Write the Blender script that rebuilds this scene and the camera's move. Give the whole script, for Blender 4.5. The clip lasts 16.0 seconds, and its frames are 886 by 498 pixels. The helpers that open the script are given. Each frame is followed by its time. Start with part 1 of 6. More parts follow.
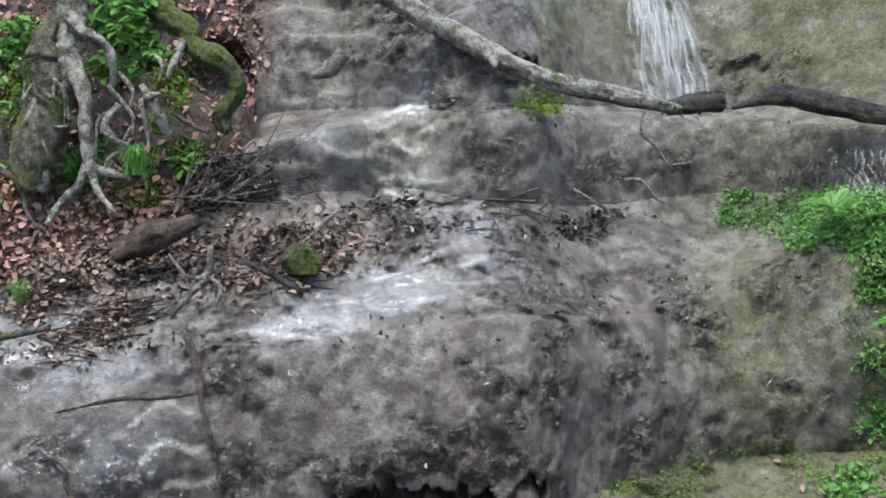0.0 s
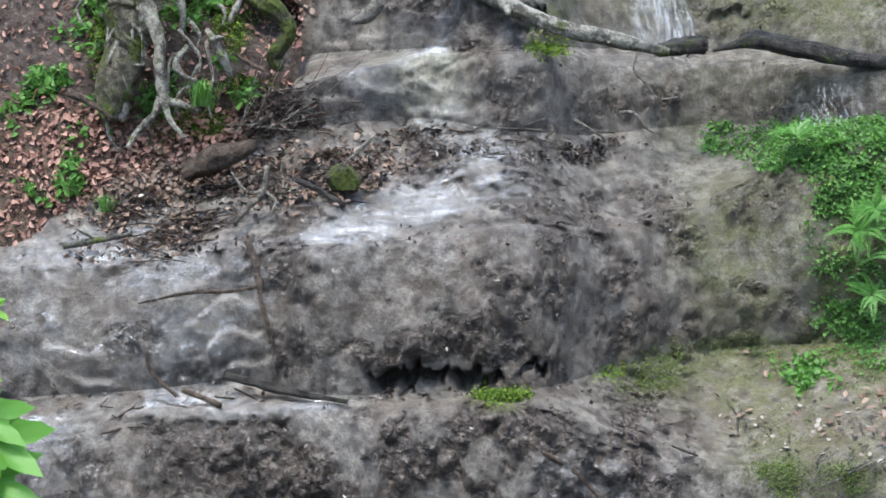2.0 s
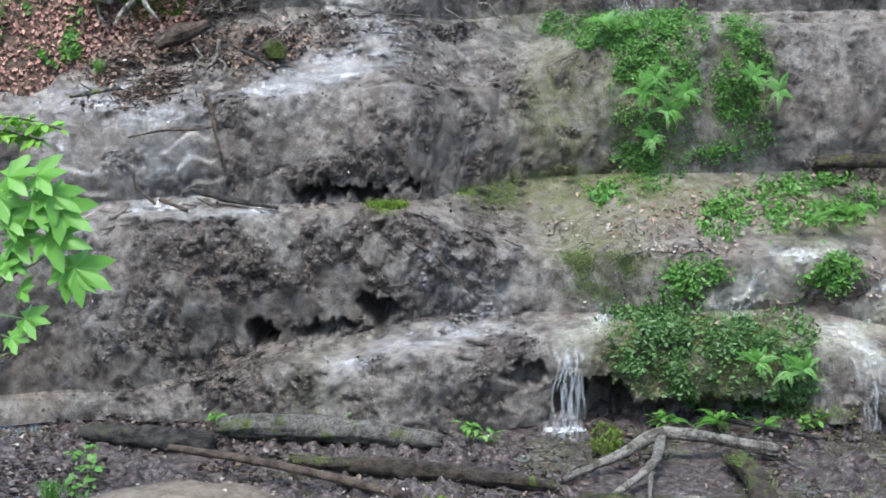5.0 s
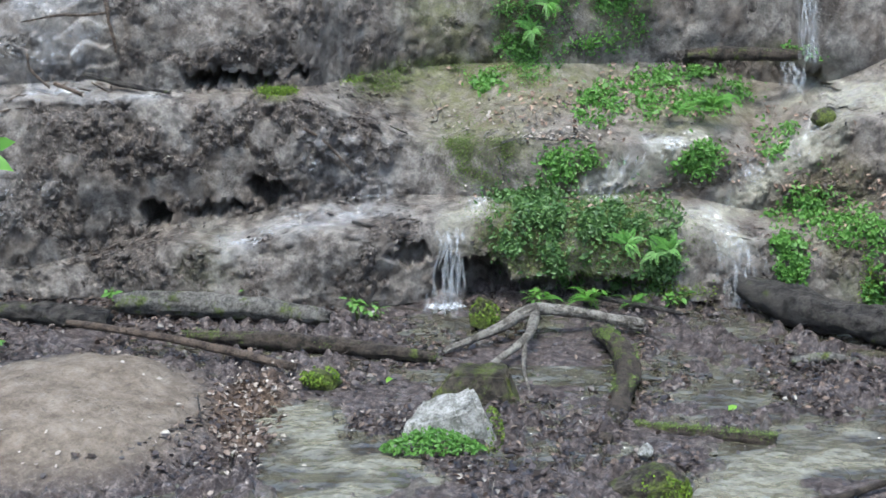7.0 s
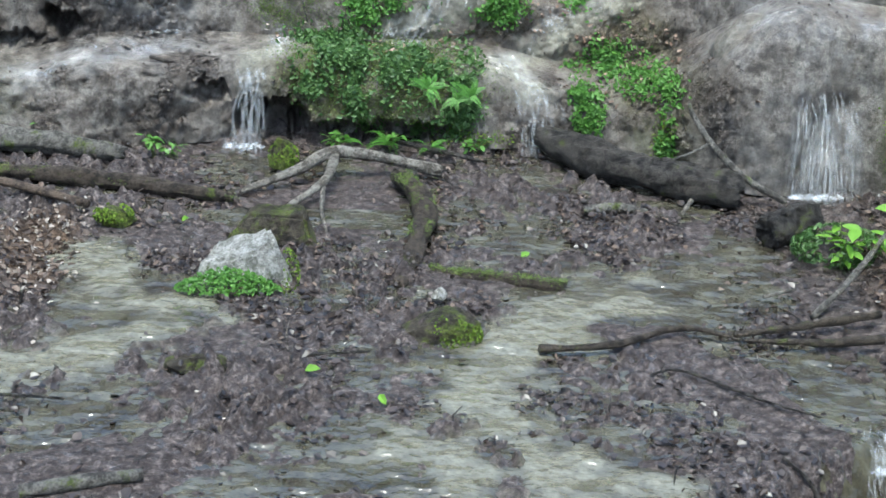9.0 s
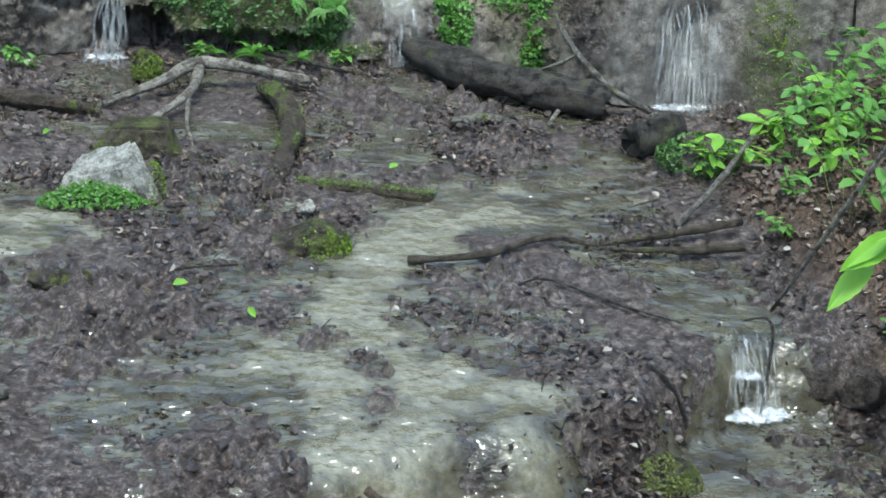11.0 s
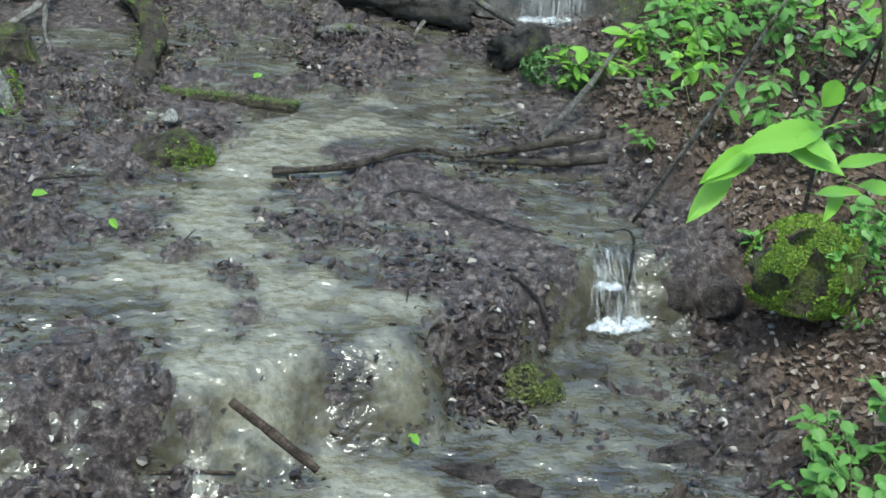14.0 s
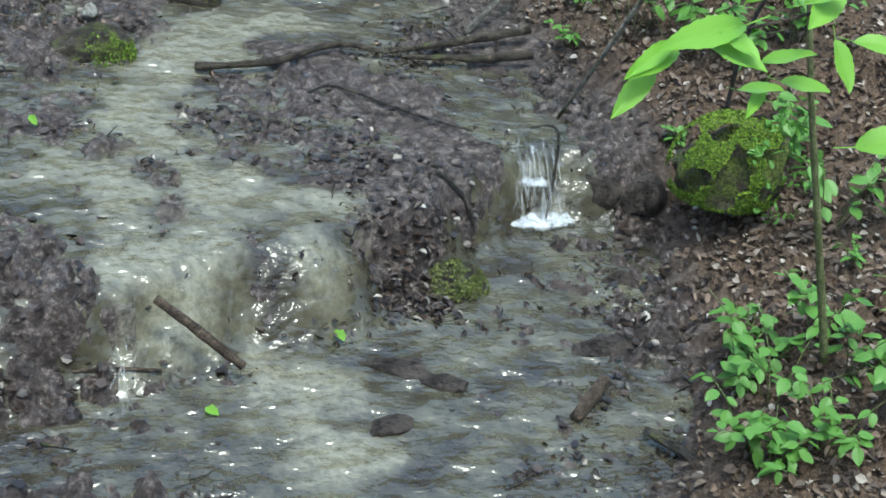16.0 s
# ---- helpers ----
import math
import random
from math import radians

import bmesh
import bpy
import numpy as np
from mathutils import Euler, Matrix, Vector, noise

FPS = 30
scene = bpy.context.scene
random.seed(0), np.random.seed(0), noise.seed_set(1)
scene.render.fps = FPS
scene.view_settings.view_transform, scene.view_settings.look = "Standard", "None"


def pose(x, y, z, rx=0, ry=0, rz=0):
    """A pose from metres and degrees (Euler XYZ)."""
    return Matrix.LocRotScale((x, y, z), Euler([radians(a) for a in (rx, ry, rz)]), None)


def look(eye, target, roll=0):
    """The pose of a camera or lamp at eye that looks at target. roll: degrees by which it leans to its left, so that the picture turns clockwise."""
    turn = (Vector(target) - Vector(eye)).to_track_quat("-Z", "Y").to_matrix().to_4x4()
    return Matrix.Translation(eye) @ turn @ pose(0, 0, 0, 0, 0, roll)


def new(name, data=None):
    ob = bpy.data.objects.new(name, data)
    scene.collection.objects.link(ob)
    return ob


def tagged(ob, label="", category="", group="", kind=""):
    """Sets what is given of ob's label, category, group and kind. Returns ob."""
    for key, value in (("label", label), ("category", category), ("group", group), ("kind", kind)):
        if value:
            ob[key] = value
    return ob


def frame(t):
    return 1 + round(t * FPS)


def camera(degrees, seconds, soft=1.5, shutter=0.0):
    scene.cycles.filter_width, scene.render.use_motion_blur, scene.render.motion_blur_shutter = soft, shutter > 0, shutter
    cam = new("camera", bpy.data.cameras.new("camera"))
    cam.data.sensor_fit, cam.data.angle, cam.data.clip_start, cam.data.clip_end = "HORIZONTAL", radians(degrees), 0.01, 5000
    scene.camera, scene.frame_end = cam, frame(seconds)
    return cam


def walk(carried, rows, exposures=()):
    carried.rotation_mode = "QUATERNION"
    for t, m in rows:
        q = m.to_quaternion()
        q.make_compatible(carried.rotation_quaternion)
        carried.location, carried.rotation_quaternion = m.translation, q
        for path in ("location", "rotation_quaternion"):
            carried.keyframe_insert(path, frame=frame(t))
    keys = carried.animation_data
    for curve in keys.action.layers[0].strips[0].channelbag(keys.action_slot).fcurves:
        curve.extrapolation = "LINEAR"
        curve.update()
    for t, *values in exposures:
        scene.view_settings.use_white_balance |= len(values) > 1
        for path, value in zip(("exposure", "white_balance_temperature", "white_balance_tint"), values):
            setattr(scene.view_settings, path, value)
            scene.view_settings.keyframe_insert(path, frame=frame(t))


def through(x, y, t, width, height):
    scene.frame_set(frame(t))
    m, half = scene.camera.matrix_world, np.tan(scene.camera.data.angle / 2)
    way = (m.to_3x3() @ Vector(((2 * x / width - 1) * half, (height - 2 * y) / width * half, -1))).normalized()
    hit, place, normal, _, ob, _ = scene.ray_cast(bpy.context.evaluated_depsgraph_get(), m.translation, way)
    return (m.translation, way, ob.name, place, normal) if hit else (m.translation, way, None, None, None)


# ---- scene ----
# camera: a slow draw back from the upper steps, then a turn down over the pool
cam = camera(32.001, 16.0, soft=1.6, shutter=0.0)
walk(cam, [
    (0.0, pose(-0.748, 5.198, 3.394, 83.867, 2.612, 5.779)),
    (0.5, pose(-0.687, 4.898, 3.400, 83.465, 2.454, 6.248)),
    (1.0, pose(-0.645, 4.571, 3.387, 82.928, 2.441, 6.546)),
    (1.5, pose(-0.588, 4.221, 3.397, 82.298, 2.497, 6.820)),
    (2.0, pose(-0.544, 3.869, 3.400, 81.867, 2.471, 6.980)),
    (2.5, pose(-0.440, 3.404, 3.442, 81.306, 2.552, 7.262)),
    (3.0, pose(-0.387, 2.944, 3.458, 80.791, 2.473, 7.146)),
    (3.5, pose(-0.217, 2.314, 3.467, 80.136, 2.363, 6.973)),
    (4.0, pose(-0.128, 1.632, 3.487, 79.351, 2.041, 5.936)),
    (4.2, pose(-0.110, 1.394, 3.506, 79.029, 1.767, 5.463)),
    (4.6, pose(-0.074, 0.934, 3.603, 78.137, 1.570, 4.694)),
    (5.0, pose(-0.042, 0.530, 3.688, 77.246, 1.373, 3.926)),
    (5.5, pose(-0.014, 0.181, 3.762, 76.131, 1.127, 2.965)),
    (6.0, pose(-0.002, 0.028, 3.794, 75.017, 0.881, 2.005)),
    (6.5, pose(0.000, 0.000, 3.800, 73.902, 0.635, 1.044)),
    (7.0, pose(0.000, 0.000, 3.800, 73.000, 0.001, 0.000)),
    (7.5, pose(0.000, 0.000, 3.800, 72.252, -0.597, -0.827)),
    (8.0, pose(0.000, 0.000, 3.800, 71.004, -1.451, -1.703)),
    (8.5, pose(0.000, 0.000, 3.800, 69.043, -2.960, -3.802)),
    (9.0, pose(0.000, 0.000, 3.800, 67.411, -4.116, -6.427)),
    (9.5, pose(0.000, 0.000, 3.800, 65.854, -4.988, -8.443)),
    (10.0, pose(0.000, 0.000, 3.800, 64.680, -5.487, -9.847)),
    (10.2, pose(0.000, 0.000, 3.800, 64.429, -5.568, -10.135)),
    (12.3, pose(0.000, 0.000, 3.800, 64.762, -6.413, -12.378)),
    (12.5, pose(0.000, 0.000, 3.800, 64.539, -6.768, -12.466)),
    (13.0, pose(0.000, 0.000, 3.800, 64.083, -7.001, -13.384)),
    (13.5, pose(0.000, 0.000, 3.800, 63.136, -7.507, -14.538)),
    (14.0, pose(0.000, 0.000, 3.800, 61.768, -7.965, -15.541)),
    (14.5, pose(0.000, 0.000, 3.800, 60.663, -8.371, -16.322)),
    (15.0, pose(0.000, 0.000, 3.800, 60.002, -8.701, -16.777)),
    (15.5, pose(0.000, 0.000, 3.800, 59.311, -8.989, -17.325)),
    (16.0, pose(0.000, 0.000, 3.800, 58.301, -9.181, -18.062)),
], exposures=[(0.0, 2.33, 6050, 3), (3.0, 2.43, 5950, 3), (8.2, 2.42, 5900, 0), (10.0, 2.3, 5900, -5), (16.0, 2.2, 5900, -8)])

# ---- light: shaded woodland daylight, soft and slightly cool ----
SUN_AZ, SUN_EL = radians(196), radians(72)
world = bpy.data.worlds.new("woodland_sky")
scene.world = world
world.use_nodes = True
wn = world.node_tree
sky = wn.nodes.new("ShaderNodeTexSky")
sky.sky_type, sky.sun_disc = "NISHITA", False
sky.sun_elevation, sky.sun_rotation = SUN_EL, SUN_AZ
sky.air_density, sky.dust_density = 1.0, 3.0
back = wn.nodes["Background"]
back.inputs["Strength"].default_value = 0.15
wn.links.new(sky.outputs["Color"], back.inputs["Color"])
sun = new("sun", bpy.data.lights.new("sun", "SUN"))
sun.data.energy, sun.data.angle, sun.data.color = 0.95, radians(12), (1.0, 0.96, 0.9)
toward = Vector((math.sin(SUN_AZ) * math.cos(SUN_EL), math.cos(SUN_AZ) * math.cos(SUN_EL), math.sin(SUN_EL)))
sun.matrix_world = look(tuple(toward * 60), (0, 0, 0))

# ---- helpers for nodes and meshes ----
def material(name, base, rough=0.6, spec=0.5):
    m = bpy.data.materials.new(name)
    m.use_nodes = True
    b = m.node_tree.nodes["Principled BSDF"]
    b.inputs["Base Color"].default_value = (*base, 1)
    b.inputs["Roughness"].default_value = rough
    b.inputs["Specular IOR Level"].default_value = spec
    return m, m.node_tree, b


def noise_tex(nt, scale, detail=6, rough=0.6, stretch=None):
    tc = nt.nodes.new("ShaderNodeTexCoord")
    n = nt.nodes.new("ShaderNodeTexNoise")
    n.inputs["Scale"].default_value, n.inputs["Detail"].default_value, n.inputs["Roughness"].default_value = scale, detail, rough
    if stretch:
        mp = nt.nodes.new("ShaderNodeMapping")
        mp.inputs["Scale"].default_value = stretch
        nt.links.new(tc.outputs["Object"], mp.inputs["Vector"])
        nt.links.new(mp.outputs["Vector"], n.inputs["Vector"])
    else:
        nt.links.new(tc.outputs["Object"], n.inputs["Vector"])
    return n.outputs["Fac"]


def knobs(nt, scale, warp=0.35):
    """Distance to the centres of small lumps, in warped space."""
    tc = nt.nodes.new("ShaderNodeTexCoord")
    n = nt.nodes.new("ShaderNodeTexNoise")
    n.inputs["Scale"].default_value, n.inputs["Detail"].default_value = scale * 0.8, 5
    nt.links.new(tc.outputs["Object"], n.inputs["Vector"])
    v = nt.nodes.new("ShaderNodeTexVoronoi")
    v.inputs["Scale"].default_value = scale
    mx = nt.nodes.new("ShaderNodeMix")
    mx.data_type, mx.blend_type = "RGBA", "LINEAR_LIGHT"
    mx.inputs[0].default_value = warp / scale
    nt.links.new(tc.outputs["Object"], mx.inputs[6])
    nt.links.new(n.outputs["Color"], mx.inputs[7])
    nt.links.new(mx.outputs[2], v.inputs["Vector"])
    return v.outputs["Distance"]


def ramp(nt, fac, stops):
    r = nt.nodes.new("ShaderNodeValToRGB")
    els = r.color_ramp.elements
    while len(els) < len(stops):
        els.new(0.5)
    for e, (p, c) in zip(els, stops):
        e.position = p
        e.color = (*c, 1) if not isinstance(c, float) else (c, c, c, 1)
    nt.links.new(fac, r.inputs["Fac"])
    return r.outputs["Color"]


def mix(nt, fac, a, b, mode="MIX"):
    m = nt.nodes.new("ShaderNodeMix")
    m.data_type, m.blend_type = "RGBA", mode
    for key, v in ((0, fac), (6, a), (7, b)):
        if isinstance(v, (int, float)):
            m.inputs[key].default_value = v
        elif isinstance(v, tuple):
            m.inputs[key].default_value = (*v, 1)
        else:
            nt.links.new(v, m.inputs[key])
    return m.outputs[2]


def calc(nt, op, a, b=0.0, clamp=False):
    m = nt.nodes.new("ShaderNodeMath")
    m.operation, m.use_clamp = op, clamp
    for key, v in ((0, a), (1, b)):
        if isinstance(v, (int, float)):
            m.inputs[key].default_value = v
        else:
            nt.links.new(v, m.inputs[key])
    return m.outputs[0]


def attribute(nt, name):
    a = nt.nodes.new("ShaderNodeAttribute")
    a.attribute_name = name
    return a.outputs["Fac"]


def relief(nt, bsdf, height, strength=0.5, distance=0.01):
    b = nt.nodes.new("ShaderNodeBump")
    b.inputs["Strength"].default_value, b.inputs["Distance"].default_value = strength, distance
    nt.links.new(height, b.inputs["Height"])
    nt.links.new(b.outputs["Normal"], bsdf.inputs["Normal"])


def film(nt, bsdf, weight, rough=0.04, scale=18, strength=0.8, stretch=(0.7, 1.1, 1.3), ior=1.5):
    """A film of clear water over a surface, with its own small ripples."""
    h = calc(nt, "ADD", noise_tex(nt, scale, 5, 0.65, stretch), calc(nt, "MULTIPLY", noise_tex(nt, scale * 4, 3, 0.5, stretch), 0.45))
    b = nt.nodes.new("ShaderNodeBump")
    b.inputs["Strength"].default_value, b.inputs["Distance"].default_value = strength, 0.045
    nt.links.new(h, b.inputs["Height"])
    nt.links.new(b.outputs["Normal"], bsdf.inputs["Coat Normal"])
    up = nt.nodes.new("ShaderNodeSeparateXYZ")
    nt.links.new(nt.nodes.new("ShaderNodeNewGeometry").outputs["True Normal"], up.inputs[0])
    weight = calc(nt, "MULTIPLY", weight, ramp(nt, up.outputs["Z"], [(0.3, 0.12), (0.6, 1.0)]))
    bsdf.inputs["Coat Roughness"].default_value = rough
    nt.links.new(calc(nt, "ADD", ior, calc(nt, "MULTIPLY", attribute(nt, "stream"), 0.9)), bsdf.inputs["Coat IOR"])
    nt.links.new(weight, bsdf.inputs["Coat Weight"])


def vnoise(p, seed=0):
    """Value noise in -1..1 at the points p (n, 3)."""
    i = np.floor(p).astype(np.int64)
    f = p - i
    f = f * f * (3 - 2 * f)

    def corner(dx, dy, dz):
        h = (i[:, 0] + dx) * 374761393 + (i[:, 1] + dy) * 668265263 + (i[:, 2] + dz) * 2147483647 + seed * 974634777
        h = (h ^ (h >> 13)) * 1274126177 & 0xFFFFFFFF
        return ((h ^ (h >> 16)) & 0xFFFF) / 32767.5 - 1

    out = 0
    for dx in (0, 1):
        wx = f[:, 0] if dx else 1 - f[:, 0]
        for dy in (0, 1):
            wy = f[:, 1] if dy else 1 - f[:, 1]
            for dz in (0, 1):
                out = out + wx * wy * (f[:, 2] if dz else 1 - f[:, 2]) * corner(dx, dy, dz)
    return out


def fbm(p, scale, octaves=4, gain=0.5, seed=0):
    p = np.asarray(p, float)
    total, amp = np.zeros(len(p)), 1.0
    for k in range(octaves):
        total += amp * vnoise(p * scale * 2 ** k + 17.3 * k, seed + k)
        amp *= gain
    return total


def raw_mesh(name, verts, faces, mat, smooth=True, attrs=None):
    me = bpy.data.meshes.new(name)
    verts = np.asarray(verts, np.float32)
    faces = np.asarray(faces, np.int32)
    n = faces.shape[1]
    me.vertices.add(len(verts))
    me.vertices.foreach_set("co", verts.ravel())
    me.loops.add(faces.size)
    me.loops.foreach_set("vertex_index", faces.ravel())
    me.polygons.add(len(faces))
    me.polygons.foreach_set("loop_start", np.arange(len(faces), dtype=np.int32) * n)
    me.polygons.foreach_set("loop_total", np.full(len(faces), n, np.int32))
    me.polygons.foreach_set("use_smooth", np.full(len(faces), smooth))
    for key, values in (attrs or {}).items():
        me.attributes.new(key, "FLOAT", "POINT").data.foreach_set("value", np.asarray(values, np.float32))
    me.materials.append(mat)
    me.update()
    me.validate()
    return me


def grid_faces(rows, cols):
    i = np.arange(rows * cols).reshape(rows, cols)
    return np.stack([i[:-1, :-1], i[:-1, 1:], i[1:, 1:], i[1:, :-1]], -1).reshape(-1, 4)


def part(name, me, parent, label=""):
    ob = new(name, me)
    ob.parent = parent
    return tagged(ob, label) if label else ob


def thing(name, label, category, group="", at=(0, 0, 0)):
    ob = new(name)
    ob.empty_display_size = 0.1
    ob.location = at
    return tagged(ob, label, category, group)


def smooth(a, b, v):
    u = np.clip((v - a) / (b - a), 0, 1)
    return u * u * (3 - 2 * u)


# ---- materials ----
def rock_material():
    """Wet lime-crusted rock: smooth grey-brown tufa with dark algae crust, runs of lime and moss stains."""
    m, nt, b = material("wet_tufa", (0.2, 0.17, 0.14), 0.5, 0.22)
    big, mid, fine = noise_tex(nt, 2.2, 6, 0.65), noise_tex(nt, 11, 9, 0.7), noise_tex(nt, 75, 6, 0.75)
    run = noise_tex(nt, 9, 6, 0.62, (1.0, 1.0, 0.14))
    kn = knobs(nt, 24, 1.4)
    crust = calc(nt, "ADD", attribute(nt, "crust"), calc(nt, "MULTIPLY", calc(nt, "SUBTRACT", noise_tex(nt, 11, 8, 0.72), 0.5), 2.4))
    crust = calc(nt, "MULTIPLY", calc(nt, "SUBTRACT", crust, 0.3), 3.0, True)
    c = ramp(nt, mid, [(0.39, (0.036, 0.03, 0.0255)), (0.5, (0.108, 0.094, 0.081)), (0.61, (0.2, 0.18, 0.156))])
    c = mix(nt, calc(nt, "MULTIPLY", ramp(nt, run, [(0.48, 0.0), (0.62, 1.0)]), 0.35), c, (0.125, 0.119, 0.106))
    c = mix(nt, calc(nt, "MULTIPLY", ramp(nt, run, [(0.34, 1.0), (0.46, 0.0)]), 0.2), c, (0.034, 0.029, 0.026))
    c = mix(nt, calc(nt, "MULTIPLY", ramp(nt, big, [(0.48, 0.0), (0.62, 1.0)]), 0.45), c, (0.078, 0.058, 0.042))
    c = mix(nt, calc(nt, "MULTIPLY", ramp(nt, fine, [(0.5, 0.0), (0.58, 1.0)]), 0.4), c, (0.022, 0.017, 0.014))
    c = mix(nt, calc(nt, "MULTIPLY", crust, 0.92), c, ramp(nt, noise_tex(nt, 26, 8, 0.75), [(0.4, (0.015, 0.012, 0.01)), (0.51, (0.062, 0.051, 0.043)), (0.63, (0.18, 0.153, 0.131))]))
    # pit shade put into the colour between the lumps, strongest on the crust
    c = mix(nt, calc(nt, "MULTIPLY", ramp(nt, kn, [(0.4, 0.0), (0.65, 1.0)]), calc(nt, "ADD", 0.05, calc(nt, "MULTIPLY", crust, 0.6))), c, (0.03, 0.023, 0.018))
    st = calc(nt, "MULTIPLY", attribute(nt, "stream"), ramp(nt, noise_tex(nt, 8, 7, 0.7), [(0.42, 0.0), (0.58, 1.0)]))
    # grey lift along streams: milky water, with some sky sheen put into the colour
    c = mix(nt, calc(nt, "MULTIPLY", st, 0.35), c, (0.16, 0.155, 0.15))
    silt = calc(nt, "MULTIPLY", attribute(nt, "silt"), ramp(nt, noise_tex(nt, 10, 6, 0.65), [(0.36, 0.35), (0.52, 1.0)]))
    c = mix(nt, silt, c, ramp(nt, noise_tex(nt, 20, 7, 0.7), [(0.4, (0.115, 0.105, 0.078)), (0.6, (0.205, 0.192, 0.148))]))
    green = calc(nt, "MULTIPLY", attribute(nt, "moss"), ramp(nt, noise_tex(nt, 9, 8, 0.7), [(0.38, 0.15), (0.56, 1.0)]))
    c = mix(nt, calc(nt, "MULTIPLY", green, 0.75, True), c, ramp(nt, noise_tex(nt, 60, 6, 0.75), [(0.38, (0.034, 0.038, 0.011)), (0.62, (0.115, 0.122, 0.042))]))
    litter = calc(nt, "MULTIPLY", attribute(nt, "litter"), ramp(nt, fine, [(0.42, 0.45), (0.56, 1.0)]))
    c = mix(nt, litter, c, ramp(nt, noise_tex(nt, 40, 7, 0.75), [(0.4, (0.03, 0.021, 0.016)), (0.58, (0.15, 0.108, 0.08))]))
    nt.links.new(c, b.inputs["Base Color"])
    wet = calc(nt, "ADD", ramp(nt, noise_tex(nt, 6, 6, 0.7), [(0.4, 0.6), (0.6, 0.3)]), calc(nt, "MULTIPLY", green, 0.4), True)
    nt.links.new(wet, b.inputs["Roughness"])
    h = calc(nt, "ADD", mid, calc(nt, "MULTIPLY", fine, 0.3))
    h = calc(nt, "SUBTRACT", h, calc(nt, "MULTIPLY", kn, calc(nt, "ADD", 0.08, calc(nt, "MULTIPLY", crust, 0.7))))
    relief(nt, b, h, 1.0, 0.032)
    damp = calc(nt, "MULTIPLY", ramp(nt, noise_tex(nt, 3.5, 7, 0.7), [(0.44, 0.1), (0.56, 1.0)]), ramp(nt, noise_tex(nt, 15, 6, 0.7), [(0.48, 0.0), (0.6, 1.0)]))
    ribbons = ramp(nt, noise_tex(nt, 9, 7, 0.7, (0.5, 1.0, 1.4)), [(0.44, 0.05), (0.54, 1.0)])
    film(nt, b, calc(nt, "MAXIMUM", calc(nt, "SUBTRACT", damp, green), calc(nt, "MULTIPLY", ribbons, calc(nt, "MAXIMUM", attribute(nt, "stream"), attribute(nt, "silt"))), True))
    return m


def mud_material():
    """Wet woodland mud with rotten leaf scraps; pale lime silt where water stands over it."""
    m, nt, b = material("wet_mud", (0.08, 0.06, 0.045), 0.4, 0.15)
    mid, fine = noise_tex(nt, 15, 9, 0.76), noise_tex(nt, 55, 7, 0.78)
    c = ramp(nt, mid, [(0.38, (0.01, 0.0072, 0.0065)), (0.5, (0.045, 0.035, 0.032)), (0.62, (0.115, 0.094, 0.086))])
    c = mix(nt, calc(nt, "MULTIPLY", ramp(nt, fine, [(0.48, 0.0), (0.56, 1.0)]), 0.75), c, (0.014, 0.01, 0.0085))
    c = mix(nt, calc(nt, "MULTIPLY", ramp(nt, noise_tex(nt, 30, 7, 0.7), [(0.57, 0.0), (0.64, 1.0)]), 0.5), c, (0.16, 0.135, 0.118))
    sand = calc(nt, "MULTIPLY", attribute(nt, "stream"), ramp(nt, noise_tex(nt, 9, 6, 0.65), [(0.34, 0.35), (0.5, 1.0)]))
    c = mix(nt, sand, c, ramp(nt, noise_tex(nt, 22, 6, 0.65), [(0.38, (0.075, 0.069, 0.048)), (0.62, (0.15, 0.142, 0.104))]))
    dry = attribute(nt, "dry")
    c = mix(nt, dry, c, ramp(nt, noise_tex(nt, 7, 10, 0.78), [(0.36, (0.06, 0.046, 0.034)), (0.5, (0.105, 0.086, 0.066)), (0.64, (0.15, 0.126, 0.1))]))
    lit = attribute(nt, "litter")
    c = mix(nt, calc(nt, "MULTIPLY", lit, 0.8), c, ramp(nt, fine, [(0.4, (0.022, 0.015, 0.01)), (0.6, (0.12, 0.082, 0.056))]))
    nt.links.new(c, b.inputs["Base Color"])
    dull = calc(nt, "MAXIMUM", dry, lit)
    r = calc(nt, "ADD", ramp(nt, noise_tex(nt, 10, 6, 0.65), [(0.38, 0.4), (0.62, 0.75)]), calc(nt, "MULTIPLY", dull, 0.5), True)
    nt.links.new(r, b.inputs["Roughness"])
    kn = knobs(nt, 26, 1.2)
    h = calc(nt, "SUBTRACT", calc(nt, "ADD", mid, calc(nt, "MULTIPLY", fine, 0.3)), calc(nt, "MULTIPLY", kn, 0.5))
    relief(nt, b, h, 1.0, 0.022)
    wetspots = calc(nt, "MULTIPLY", ramp(nt, noise_tex(nt, 5, 7, 0.7), [(0.42, 0.25), (0.56, 1.0)]), ramp(nt, noise_tex(nt, 24, 5, 0.65), [(0.5, 0.05), (0.6, 1.0)]))
    film(nt, b, calc(nt, "SUBTRACT", wetspots, dull, True), 0.05, 34, 0.9, (0.8, 1, 1), 1.9)
    return m


